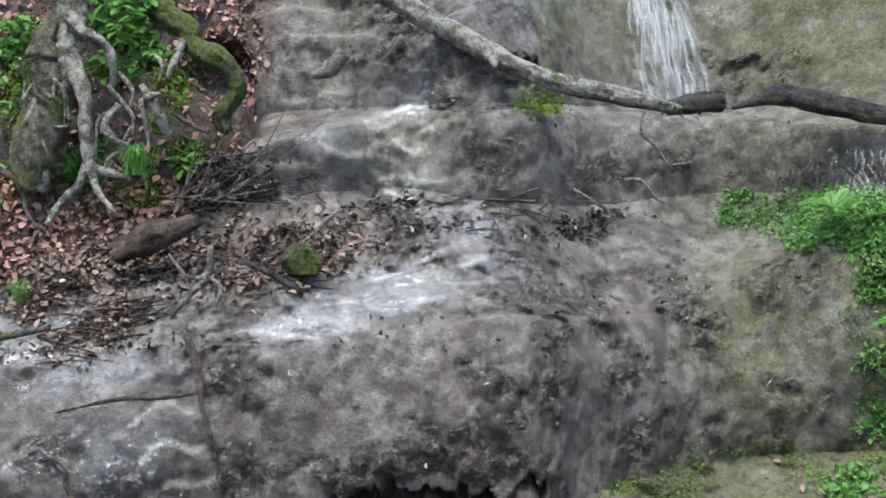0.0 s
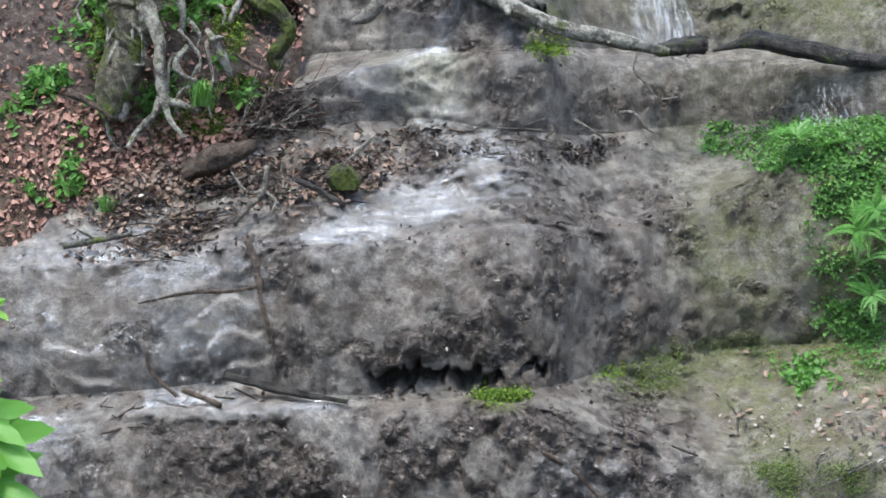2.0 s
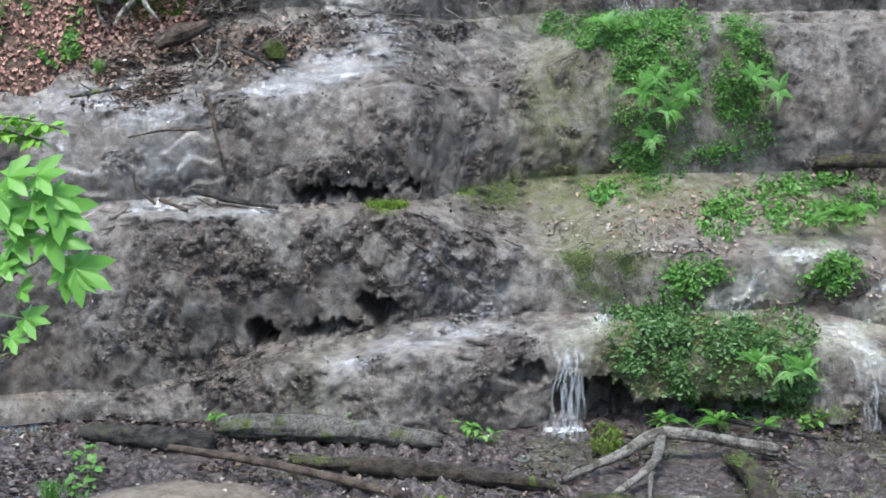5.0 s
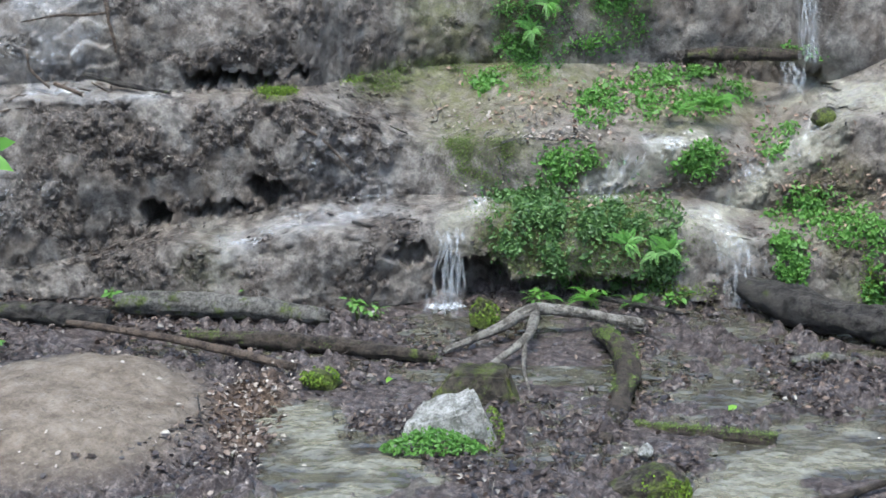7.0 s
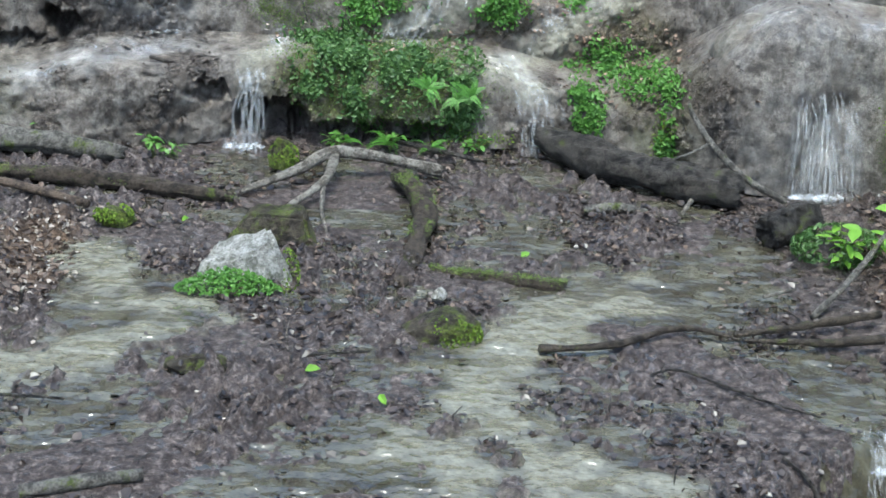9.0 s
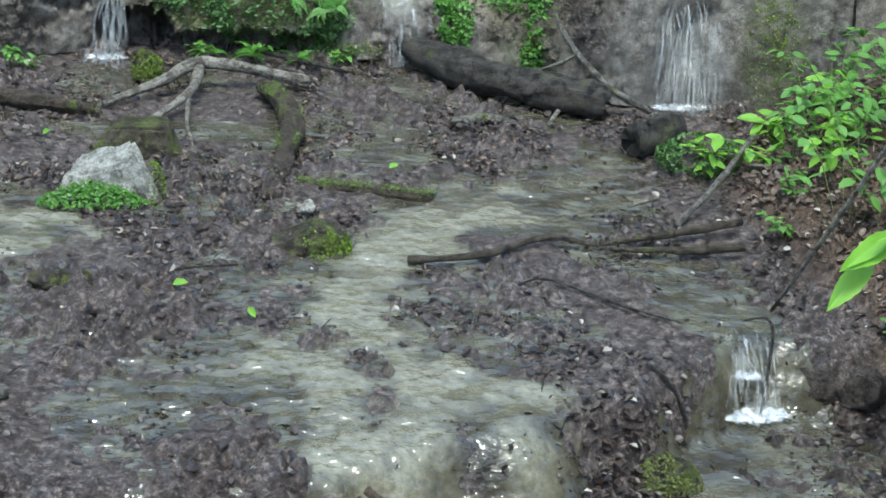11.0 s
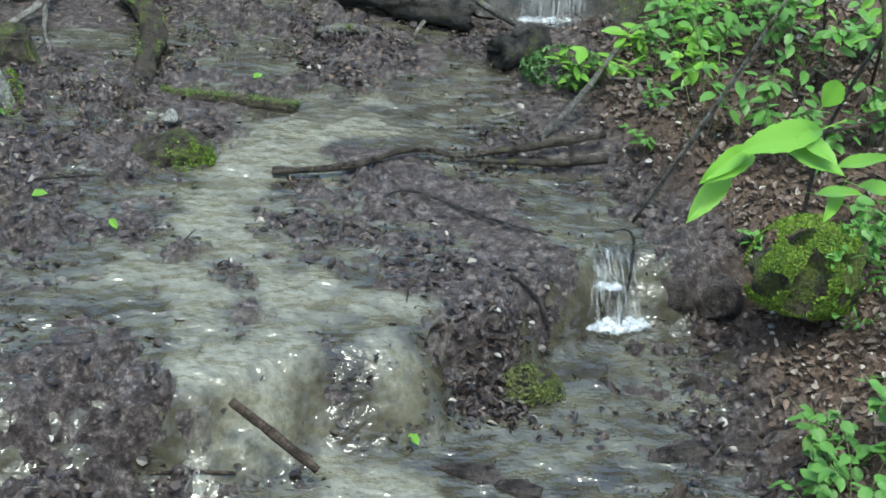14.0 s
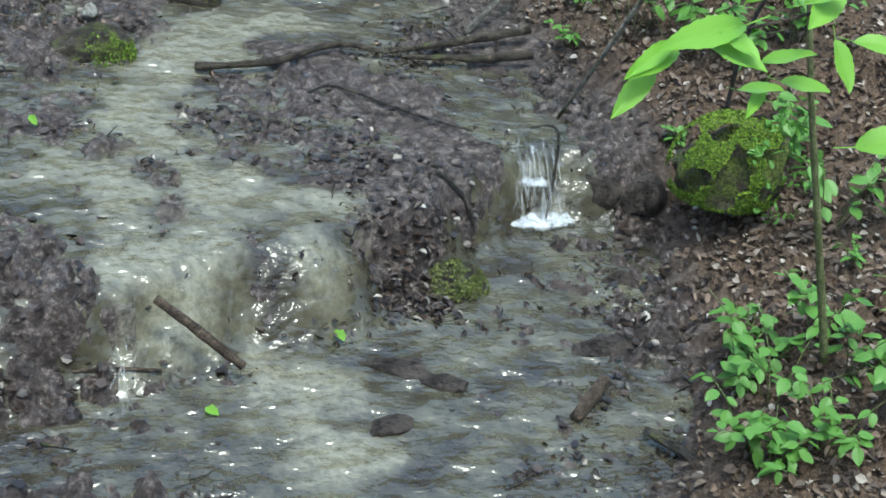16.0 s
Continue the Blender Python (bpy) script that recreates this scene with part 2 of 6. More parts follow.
def water_material():
    """Shallow, milky lime water with small ripples running down the stream."""
    m, nt, b = material("milky_water", (0.1, 0.095, 0.065), 0.6, 0.0)
    c = ramp(nt, noise_tex(nt, 3.0, 7, 0.7), [(0.38, (0.018, 0.015, 0.0105)), (0.5, (0.037, 0.034, 0.023)), (0.62, (0.062, 0.058, 0.04))])
    c = mix(nt, calc(nt, "MULTIPLY", ramp(nt, noise_tex(nt, 13, 8, 0.72), [(0.52, 0.0), (0.6, 1.0)]), 0.5), c, (0.02, 0.016, 0.013))
    k = calc(nt, "MULTIPLY", attribute(nt, "stream"), ramp(nt, noise_tex(nt, 5, 7, 0.68), [(0.36, 0.35), (0.5, 1.0)]))
    c = mix(nt, k, c, ramp(nt, noise_tex(nt, 22, 6, 0.7), [(0.38, (0.068, 0.063, 0.044)), (0.62, (0.125, 0.118, 0.087))]))
    nt.links.new(c, b.inputs["Base Color"])
    h = calc(nt, "ADD", noise_tex(nt, 6, 1, 0.5, (0.85, 1.2, 1)), calc(nt, "MULTIPLY", noise_tex(nt, 17, 2, 0.5, (0.85, 1.2, 1)), 0.35))
    n = nt.nodes.new("ShaderNodeBump")
    n.inputs["Strength"].default_value, n.inputs["Distance"].default_value = 1.0, 0.075
    nt.links.new(h, n.inputs["Height"])
    nt.links.new(n.outputs["Normal"], b.inputs["Coat Normal"])
    up = nt.nodes.new("ShaderNodeSeparateXYZ")
    nt.links.new(nt.nodes.new("ShaderNodeNewGeometry").outputs["True Normal"], up.inputs[0])
    nt.links.new(ramp(nt, up.outputs["Z"], [(0.6, 0.4), (0.95, 1.0)]), b.inputs["Coat Weight"])
    b.inputs["Coat Roughness"].default_value, b.inputs["Coat IOR"].default_value = 0.04, 1.5
    return m


def bark_material(name, dark, light, rough=0.75, moss=0.0, wet=0.0):
    m, nt, b = material(name, dark, rough, 0.22)
    g = noise_tex(nt, 13, 9, 0.76)
    f = noise_tex(nt, 80, 6, 0.75)
    c = ramp(nt, g, [(0.43, dark), (0.56, light)])
    c = mix(nt, calc(nt, "MULTIPLY", ramp(nt, f, [(0.5, 0.0), (0.62, 1.0)]), 0.7), c, tuple(0.4 * v for v in dark))
    c = mix(nt, calc(nt, "MULTIPLY", ramp(nt, noise_tex(nt, 45, 8, 0.8), [(0.54, 0.0), (0.62, 1.0)]), 0.6), c, tuple(min(1.6 * v, 0.4) for v in light))
    if moss:
        k = noise_tex(nt, 7, 7, 0.7)
        k = ramp(nt, k, [(0.62 - 0.3 * moss, 0.0), (0.72 - 0.3 * moss, 1.0)])
        c = mix(nt, k, c, ramp(nt, noise_tex(nt, 60, 4), [(0.36, (0.025, 0.033, 0.007)), (0.64, (0.1, 0.125, 0.022))]))
    nt.links.new(c, b.inputs["Base Color"])
    if wet:
        nt.links.new(ramp(nt, g, [(0.3, rough - wet), (0.7, rough)]), b.inputs["Roughness"])
    relief(nt, b, calc(nt, "ADD", g, calc(nt, "MULTIPLY", f, 0.5)), 1.0, 0.05)
    return m


def leaf_material(name, a, c, rough=0.5, through=0.35):
    m, nt, b = material(name, a, rough, 0.35)
    g = nt.nodes.new("ShaderNodeNewGeometry")
    col = ramp(nt, g.outputs["Random Per Island"], [(0.0, a), (1.0, c)])
    col = mix(nt, calc(nt, "MULTIPLY", noise_tex(nt, 40, 4), 0.35), col, tuple(0.6 * v for v in a))
    nt.links.new(col, b.inputs["Base Color"])
    if through:
        tr = nt.nodes.new("ShaderNodeBsdfTranslucent")
        nt.links.new(col, tr.inputs["Color"])
        ms = nt.nodes.new("ShaderNodeMixShader")
        ms.inputs[0].default_value = through
        nt.links.new(b.outputs[0], ms.inputs[1])
        nt.links.new(tr.outputs[0], ms.inputs[2])
        nt.links.new(ms.outputs[0], nt.nodes["Material Output"].inputs["Surface"])
    return m


ROCK, MUD, WATER = rock_material(), mud_material(), water_material()
BARK_GREY = bark_material("weathered_grey_wood", (0.04, 0.036, 0.031), (0.145, 0.135, 0.118), 0.75, 0.25)
BARK_PALE = bark_material("pale_stripped_wood", (0.06, 0.051, 0.0408), (0.216, 0.198, 0.168))
BARK_BROWN = bark_material("brown_bark", (0.03, 0.021, 0.015), (0.102, 0.075, 0.0552))
BARK_DARK = bark_material("wet_dark_bark", (0.008, 0.007, 0.006), (0.06, 0.053, 0.046), 0.55, 0.1, 0.25)
BARK_WET = bark_material("wet_brown_bark", (0.016, 0.012, 0.009), (0.07, 0.056, 0.042), 0.6, 0.12, 0.25)
BARK_MOSS = bark_material("mossy_bark", (0.0135, 0.0103, 0.00765), (0.0585, 0.045, 0.0338), 0.8, 0.2)
BARK_BEECH = bark_material("lichened_trunk_bark", (0.09, 0.08, 0.062), (0.34, 0.32, 0.265), 0.8, 0.25)
BARK_TREE = bark_material("mossy_tree_foot", (0.05, 0.042, 0.03), (0.19, 0.17, 0.125), 0.8, 0.5)
STONE_PALE = bark_material("pale_limestone", (0.15, 0.146, 0.125), (0.37, 0.36, 0.33), 0.75, 0.1)
STONE_MOSS = bark_material("mossy_stone", (0.024, 0.0204, 0.015), (0.084, 0.072, 0.054), 0.8, 0.7)
STONE_BROWN = bark_material("brown_wet_stone", (0.0158, 0.0126, 0.009), (0.0675, 0.0562, 0.0405), 0.6, 0.45, 0.2)
STONE_MUD = bark_material("mud_caked_stone", (0.016, 0.0125, 0.011), (0.075, 0.062, 0.054), 0.5, 0.0, 0.3)
LEAF_FRESH = leaf_material("fresh_green_leaf", (0.07, 0.17, 0.028), (0.13, 0.26, 0.05), 0.45, 0.45)
LEAF_BRIGHT = leaf_material("young_bright_leaf", (0.14, 0.3, 0.026), (0.21, 0.39, 0.055), 0.45, 0.5)
LEAF_DEEP = leaf_material("deep_green_leaf", (0.036, 0.08, 0.02), (0.085, 0.155, 0.04), 0.5, 0.3)
LEAF_FERN = leaf_material("fern_green", (0.06, 0.15, 0.022), (0.115, 0.24, 0.045), 0.5, 0.4)
LEAF_FROND = leaf_material("bright_fern_green", (0.06, 0.165, 0.02), (0.115, 0.26, 0.042), 0.5, 0.45)
LEAF_DEAD = leaf_material("dry_brown_leaf", (0.085, 0.05, 0.032), (0.26, 0.185, 0.14), 0.7, 0.1)
LEAF_BANK = leaf_material("damp_brown_leaf", (0.022, 0.014, 0.01), (0.135, 0.095, 0.07), 0.6, 0.1)
LEAF_MAPLE = leaf_material("maple_green_leaf", (0.1, 0.25, 0.03), (0.15, 0.33, 0.048), 0.45, 0.5)
# raised in brightness: the root bank's sun fleck is put into this leaf colour
LEAF_RED = leaf_material("red_brown_leaf", (0.12, 0.055, 0.038), (0.4, 0.235, 0.18), 0.7, 0.1)
LEAF_PALE = leaf_material("bleached_dry_leaf", (0.15, 0.12, 0.096), (0.3, 0.27, 0.234), 0.7, 0.1)
LEAF_WET = leaf_material("rotten_wet_leaf", (0.008, 0.0055, 0.0045), (0.042, 0.029, 0.0225), 0.35, 0.0)
MOSS_FUR = leaf_material("bright_moss", (0.045, 0.085, 0.007), (0.16, 0.235, 0.02), 0.8, 0.3)
MOSS_DULL = leaf_material("dull_olive_moss", (0.0429, 0.0507, 0.0117), (0.101, 0.117, 0.0273), 0.8, 0.2)
MOSS_LEDGE = leaf_material("green_olive_moss", (0.05, 0.075, 0.014), (0.12, 0.165, 0.035), 0.8, 0.25)


def fall_material(name, alpha, base):
    m, nt, b = material(name, base, 0.18)
    b.inputs["IOR"].default_value = 1.33
    g = nt.nodes.new("ShaderNodeNewGeometry")
    a = calc(nt, "MULTIPLY", ramp(nt, g.outputs["Random Per Island"], [(0.0, 0.25), (1.0, 1.0)]), alpha)
    nt.links.new(a, b.inputs["Alpha"])
    return m


FALL = fall_material("falling_water", 0.16, (0.55, 0.57, 0.58))
# foam white, also used for the glint flecks on running water
FOAM_GLINT = fall_material("foam", 0.15, (0.8, 0.84, 0.88))

# ---- the terraced rock: edge lines from foot to crest ----
FOOT_1 = [(-4.22, 10.99, 0.00), (-3.63, 11.16, 0.00), (-3.09, 11.15, 0.00), (-2.57, 11.12, 0.00), (-2.03, 10.95, 0.00), (-1.53, 10.89, 0.00), (-1.05, 10.86, 0.00), (-0.57, 10.94, 0.00), (-0.10, 11.07, 0.00), (0.39, 11.03, 0.00), (0.87, 11.03, 0.00), (1.36, 11.06, 0.00), (1.86, 11.09, 0.00), (2.37, 11.14, 0.00), (2.82, 10.91, 0.00), (3.24, 10.61, 0.00), (3.72, 10.23, 0.00), (4.34, 10.23, 0.00), (5.01, 9.84, 0.00), (5.85, 9.36, 0.00)]
LIP_1 = [(-4.24, 11.04, 0.18), (-3.65, 11.22, 0.19), (-3.11, 11.22, 0.21), (-2.59, 11.22, 0.31), (-2.06, 11.10, 0.45), (-1.55, 11.04, 0.45), (-1.06, 11.04, 0.58), (-0.58, 11.12, 0.57), (-0.10, 11.27, 0.62), (0.39, 11.24, 0.66), (0.89, 11.25, 0.68), (1.38, 11.27, 0.64), (1.89, 11.27, 0.56), (2.40, 11.27, 0.43), (2.86, 11.05, 0.47), (3.32, 10.85, 0.76), (3.87, 10.63, 1.30), (4.50, 10.60, 1.24), (5.19, 10.18, 1.18), (6.06, 9.69, 1.18)]
FOOT_2 = [(-4.26, 11.10, 0.20), (-3.66, 11.27, 0.20), (-3.13, 11.27, 0.22), (-2.62, 11.35, 0.34), (-2.11, 11.37, 0.51), (-1.62, 11.50, 0.54), (-1.11, 11.48, 0.67), (-0.61, 11.64, 0.68), (-0.10, 11.62, 0.69), (0.40, 11.49, 0.71), (0.90, 11.45, 0.72), (1.42, 11.58, 0.71), (1.95, 11.67, 0.65), (2.49, 11.72, 0.53), (3.00, 11.61, 0.59), (3.47, 11.34, 0.87), (3.95, 10.84, 1.35), (4.62, 10.88, 1.30), (5.36, 10.52, 1.26), (6.26, 10.01, 1.26)]
LIP_2 = [(-4.39, 11.42, 1.40), (-3.77, 11.60, 1.41), (-3.22, 11.62, 1.47), (-2.69, 11.67, 1.48), (-2.16, 11.65, 1.49), (-1.65, 11.76, 1.47), (-1.13, 11.70, 1.44), (-0.62, 11.81, 1.26), (-0.10, 11.74, 1.11), (0.41, 11.61, 1.14), (0.91, 11.57, 1.16), (1.44, 11.69, 1.09), (1.97, 11.79, 1.07), (2.52, 11.84, 0.95), (3.05, 11.79, 1.25), (3.51, 11.47, 1.34), (3.97, 10.90, 1.55), (4.64, 10.93, 1.50), (5.39, 10.58, 1.50), (6.29, 10.07, 1.50)]
FOOT_3 = [(-4.47, 11.65, 1.49), (-3.84, 11.83, 1.49), (-3.26, 11.77, 1.53), (-2.74, 11.86, 1.55), (-2.17, 11.69, 1.51), (-1.66, 11.83, 1.49), (-1.14, 11.83, 1.49), (-0.65, 12.41, 1.48), (-0.11, 12.77, 1.49), (0.44, 12.70, 1.53), (0.99, 12.61, 1.54), (1.58, 12.84, 1.51), (2.16, 12.89, 1.48), (2.74, 12.87, 1.34), (3.19, 12.35, 1.46), (3.80, 12.43, 1.70), (4.30, 11.80, 1.90), (5.08, 11.96, 1.91), (5.90, 11.58, 1.91), (6.89, 11.02, 1.91)]
LIP_3 = [(-4.53, 11.81, 2.19), (-3.90, 12.00, 2.20), (-3.31, 11.94, 2.24), (-2.78, 12.03, 2.26), (-2.20, 11.88, 2.29), (-1.69, 12.03, 2.30), (-1.16, 12.05, 2.35), (-0.66, 12.60, 2.26), (-0.11, 12.99, 2.37), (0.45, 12.97, 2.62), (1.01, 12.89, 2.68), (1.61, 13.12, 2.66), (2.21, 13.18, 2.65), (2.80, 13.19, 2.64), (3.27, 12.64, 2.67), (3.87, 12.65, 2.66), (4.36, 11.99, 2.70), (5.15, 12.14, 2.66), (5.98, 11.74, 2.66), (6.99, 11.18, 2.66)]
FOOT_4 = [(-4.78, 12.46, 2.56), (-4.11, 12.66, 2.56), (-3.52, 12.70, 2.66), (-2.99, 12.96, 2.77), (-2.40, 12.93, 2.86), (-1.84, 13.09, 2.87), (-1.24, 12.87, 2.79), (-0.71, 13.46, 2.71), (-0.12, 13.66, 2.73), (0.46, 13.25, 2.77), (1.03, 13.06, 2.77), (1.63, 13.27, 2.74), (2.23, 13.35, 2.73), (2.84, 13.35, 2.73), (3.31, 12.80, 2.76), (3.92, 12.81, 2.75), (4.42, 12.14, 2.78), (5.22, 12.29, 2.75), (6.06, 11.89, 2.75), (7.07, 11.32, 2.75)]
LIP_4 = [(-4.83, 12.59, 2.98), (-4.16, 12.79, 2.98), (-3.55, 12.80, 2.98), (-3.01, 13.03, 2.99), (-2.41, 13.02, 3.12), (-1.86, 13.21, 3.24), (-1.25, 13.02, 3.24), (-0.71, 13.61, 3.18), (-0.12, 13.79, 3.13), (0.47, 13.36, 3.10), (1.04, 13.16, 3.08), (1.64, 13.36, 3.03), (2.25, 13.43, 3.01), (2.86, 13.44, 3.00), (3.33, 12.89, 3.03), (3.94, 12.90, 3.02), (4.45, 12.22, 3.05), (5.25, 12.37, 3.02), (6.10, 11.97, 3.02), (7.12, 11.39, 3.02)]
FOOT_5 = [(-5.10, 13.28, 3.18), (-4.38, 13.49, 3.18), (-3.74, 13.50, 3.17), (-3.15, 13.66, 3.16), (-2.52, 13.57, 3.27), (-1.88, 13.36, 3.28), (-1.27, 13.14, 3.27), (-0.72, 13.82, 3.23), (-0.12, 14.06, 3.20), (0.47, 13.58, 3.16), (1.05, 13.30, 3.11), (1.67, 13.56, 3.08), (2.28, 13.65, 3.07), (2.90, 13.66, 3.06), (3.39, 13.09, 3.08), (4.01, 13.10, 3.07), (4.52, 12.41, 3.10), (5.33, 12.57, 3.08), (6.20, 12.16, 3.08), (7.23, 11.58, 3.08)]
CREST = [(x * 1.05, y * 1.05, z + 1.15) for x, y, z in FOOT_5]
STREAMS = [  # plan of the running water over the rock: points and half width
    ([(-4.0, 12.0, 2.35), (-3.3, 11.95, 2.2), (-2.75, 11.9, 2.05), (-2.95, 11.85, 1.75)], 0.3), ([(-3.8, 11.8, 1.85), (-3.3, 11.75, 1.7), (-3.0, 11.7, 1.55)], 0.22), ([(-2.1, 13.4, 3.7), (-2.3, 13.0, 3.3), (-2.0, 12.95, 3.0)], 0.14), ([(-1.0, 12.9, 3.2), (-0.4, 13.4, 3.2)], 0.1), ([(-2.9, 11.6, 1.42), (-2.2, 11.6, 1.47)], 0.09),
    ([(-1.62, 13.4, 3.5), (-1.9, 13.0, 3.1), (-1.6, 12.9, 2.8), (-1.4, 12.7, 2.65), (-2.0, 12.2, 2.4), (-2.2, 12.0, 2.3)], 0.19),
    ([(-1.2, 12.5, 2.55), (-1.9, 12.15, 2.33), (-1.95, 11.9, 1.9)], 0.13),
    ([(-3.4, 12.1, 2.3), (-2.9, 11.95, 2.0), (-3.1, 11.8, 1.6), (-2.6, 11.7, 1.4)], 0.18),
    ([(-0.9, 11.6, 0.95), (-0.55, 11.65, 0.85), (-0.6, 11.4, 0.7), (-1.1, 11.2, 0.55), (-1.5, 11.1, 0.3)], 0.25),
    ([(3.2, 12.2, 1.45), (2.95, 11.95, 1.2), (2.6, 11.82, 0.98), (2.2, 11.6, 0.65), (2.08, 11.5, 0.57), (2.2, 11.25, 0.3)], 0.14),
    ([(2.05, 11.9, 1.11), (1.6, 11.75, 1.02), (1.25, 11.55, 0.8), (1.05, 11.5, 0.7), (0.3, 11.45, 0.68)], 0.12),
    ([(4.2, 11.2, 1.35), (4.1, 10.7, 0.9), (4.1, 10.3, 0.1)], 0.55),
    ([(-3.1, 11.7, 1.3), (-3.0, 11.5, 0.8)], 0.15),
    ([(-3.7, 11.55, 1.3), (-3.45, 11.5, 1.0), (-3.4, 11.4, 0.6)], 0.2),
    ([(-1.7, 13.05, 3.05), (-1.3, 12.98, 3.03)], 0.08),
]
SILT = [  # beige lime chutes down the steps
    ([(-2.45, 13.9, 4.3), (-2.3, 13.4, 3.75), (-2.0, 13.1, 3.4), (-1.75, 12.98, 3.15)], 0.22),
    ([(3.46, 11.88, 1.42), (3.06, 11.76, 1.17), (2.73, 11.77, 0.9), (2.29, 11.71, 0.6), (1.96, 11.3, 0.54), (2.2, 11.25, 0.45)], 0.16),
    ([(2.02, 11.85, 1.08), (1.61, 11.7, 0.99), (1.29, 11.57, 0.77), (1.11, 11.5, 0.72)], 0.12),
    ([(0.43, 11.32, 0.67), (0.08, 11.25, 0.61), (0, 11.19, 0.41)], 0.11),
    ([(2.94, 12.42, 1.33), (3.2, 12.1, 1.4)], 0.2),
    ([(3.1, 12.2, 1.42), (3.5, 12.0, 1.5)], 0.14),
]
CAVES = [  # hollows under the drip edges: centre x and z, half width, half height, depth
    (-1.76, 1.57, 0.19, 0.05, 0.26), (-1.42, 1.56, 0.14, 0.045, 0.2), (-1.12, 1.59, 0.09, 0.03, 0.12), (-2.2, 0.62, 0.1, 0.08, 0.32), (-1.35, 0.75, 0.13, 0.09, 0.24), (-1.75, 0.62, 0.22, 0.04, 0.12),
    (-0.26, 0.37, 0.13, 0.06, 0.12), (0.28, 0.16, 0.22, 0.16, 0.35), (0.05, 0.2, 0.1, 0.14, 0.2), (1.0, 0.1, 0.6, 0.1, 0.25), (0.06, 3.4, 0.12, 0.06, 0.04), (-1.15, 3.42, 0.08, 0.06, 0.12), (3.05, 1.4, 0.1, 0.1, 0.2),
]
MOSS = [  # mossy stretches of the rock: centre, half sizes in x and z, strength
    (0.75, 3.75, 1.1, 0.6, 1.0), (0.75, 2.05, 0.3, 0.6, 1.3), (0.3, 1.5, 0.75, 0.1, 1.2), (0.1, 1.35, 0.5, 0.12, 1.0), (-0.5, 3.8, 0.5, 0.5, 0.5), (-0.95, 3.9, 0.12, 0.5, 0.9), (0.2, 3.0, 0.7, 0.15, 0.35), (-0.1, 2.6, 0.4, 0.25, 0.4), (0.3, 2.35, 0.3, 0.4, 0.5),
    (0.02, 2.05, 0.38, 0.5, 0.75), (0.5, 2.1, 0.22, 0.7, 0.9), (0.75, 2.5, 0.35, 0.25, 1.0), (1.45, 2.2, 0.3, 0.5, 1.0), (-0.2, 1.45, 0.5, 0.14, 0.9),
    (0.9, 1.4, 0.7, 0.16, 0.9), (0.35, 1.15, 0.5, 0.18, 0.75), (1.0, 0.95, 0.4, 0.2, 0.6), (0.95, 0.5, 0.72, 0.35, 1.3), (2.05, 1.25, 0.6, 0.18, 0.9), (2.0, 0.9, 0.3, 0.2, 0.5),
    (2.9, 0.75, 0.4, 0.35, 0.8), (3.1, 0.3, 0.25, 0.4, 0.5), (-1.05, 3.35, 0.12, 0.16, 1.2), (-0.9, 3.8, 0.1, 0.3, 0.6), (4.75, 0.6, 0.2, 0.6, 0.8), (-1.75, 0.3, 0.25, 0.2, 0.3), (2.85, 1.6, 0.25, 0.1, 0.6), (-1.28, 1.47, 0.15, 0.05, 1.0),
]


def near_lines(p, lines, ragged=0.55):
    """How much of a stream lies at the points p, 0 to 1."""
    out = np.zeros(len(p))
    for pts, width in lines:
        for a, b in zip(pts[:-1], pts[1:]):
            a, b = np.array(a, float), np.array(b, float)
            u = np.clip((p - a) @ (b - a) / ((b - a) @ (b - a)), 0, 1)
            d = np.linalg.norm(p - a - u[:, None] * (b - a), axis=1)
            out = np.maximum(out, 1 - smooth(0.2 * width, 1.5 * width, d + ragged * width * fbm(p, 4, 4, 0.6, seed=9)))
    return out


def moss_at(p):
    out = np.zeros(len(p))
    for x, z, rx, rz, k in MOSS:
        out = np.maximum(out, k * np.exp(-(((p[:, 0] - x) / rx) ** 2 + ((p[:, 2] - z) / rz) ** 2) ** 2))
    return np.clip(out, 0, 1)


def litter_at(p):
    """Fallen leaves gather on the left bank and in the corners of the ledges."""
    a = smooth(0.15, -0.15, (p[:, 0] + 2.85) - 0.35 * (p[:, 2] - 2.75)) * smooth(2.35, 2.6, p[:, 2])
    b = 0.35 * np.exp(-((p[:, 0] - 0.35) / 0.4) ** 2 - ((p[:, 2] - 1.22) / 0.1) ** 2)
    c = 0.8 * np.exp(-((p[:, 0] + 2.4) / 0.5) ** 2 - ((p[:, 2] - 2.62) / 0.12) ** 2)
    d = np.exp(-((p[:, 0] - 1.3) / 0.8) ** 2 - ((p[:, 2] - 0.72) / 0.06) ** 2) * 0.8
    e = 0.7 * np.exp(-((p[:, 0] - 2.75) / 0.5) ** 2 - ((p[:, 2] - 0.8) / 0.35) ** 2)
    f = 0.55 * np.exp(-((p[:, 0] - 1.3) / 1.0) ** 2 - ((p[:, 2] - 1.3) / 0.15) ** 2)
    return np.clip(np.maximum.reduce([a, b, c, d, e, f]), 0, 1)


def spline(points, n):
    """n points along a smooth curve through the given points."""
    p = np.array(points, float)
    t = np.linspace(0, len(p) - 1, n)
    i = np.clip(t.astype(int), 0, len(p) - 2)
    u = (t - i)[:, None]
    q = np.vstack([2 * p[0] - p[1], p, 2 * p[-1] - p[-2]])
    a, b, c, d = q[i], q[i + 1], q[i + 2], q[i + 3]
    return 0.5 * (2 * b + (c - a) * u + (2 * a - 5 * b + 4 * c - d) * u ** 2 + (3 * b - a - 3 * c + d) * u ** 3)


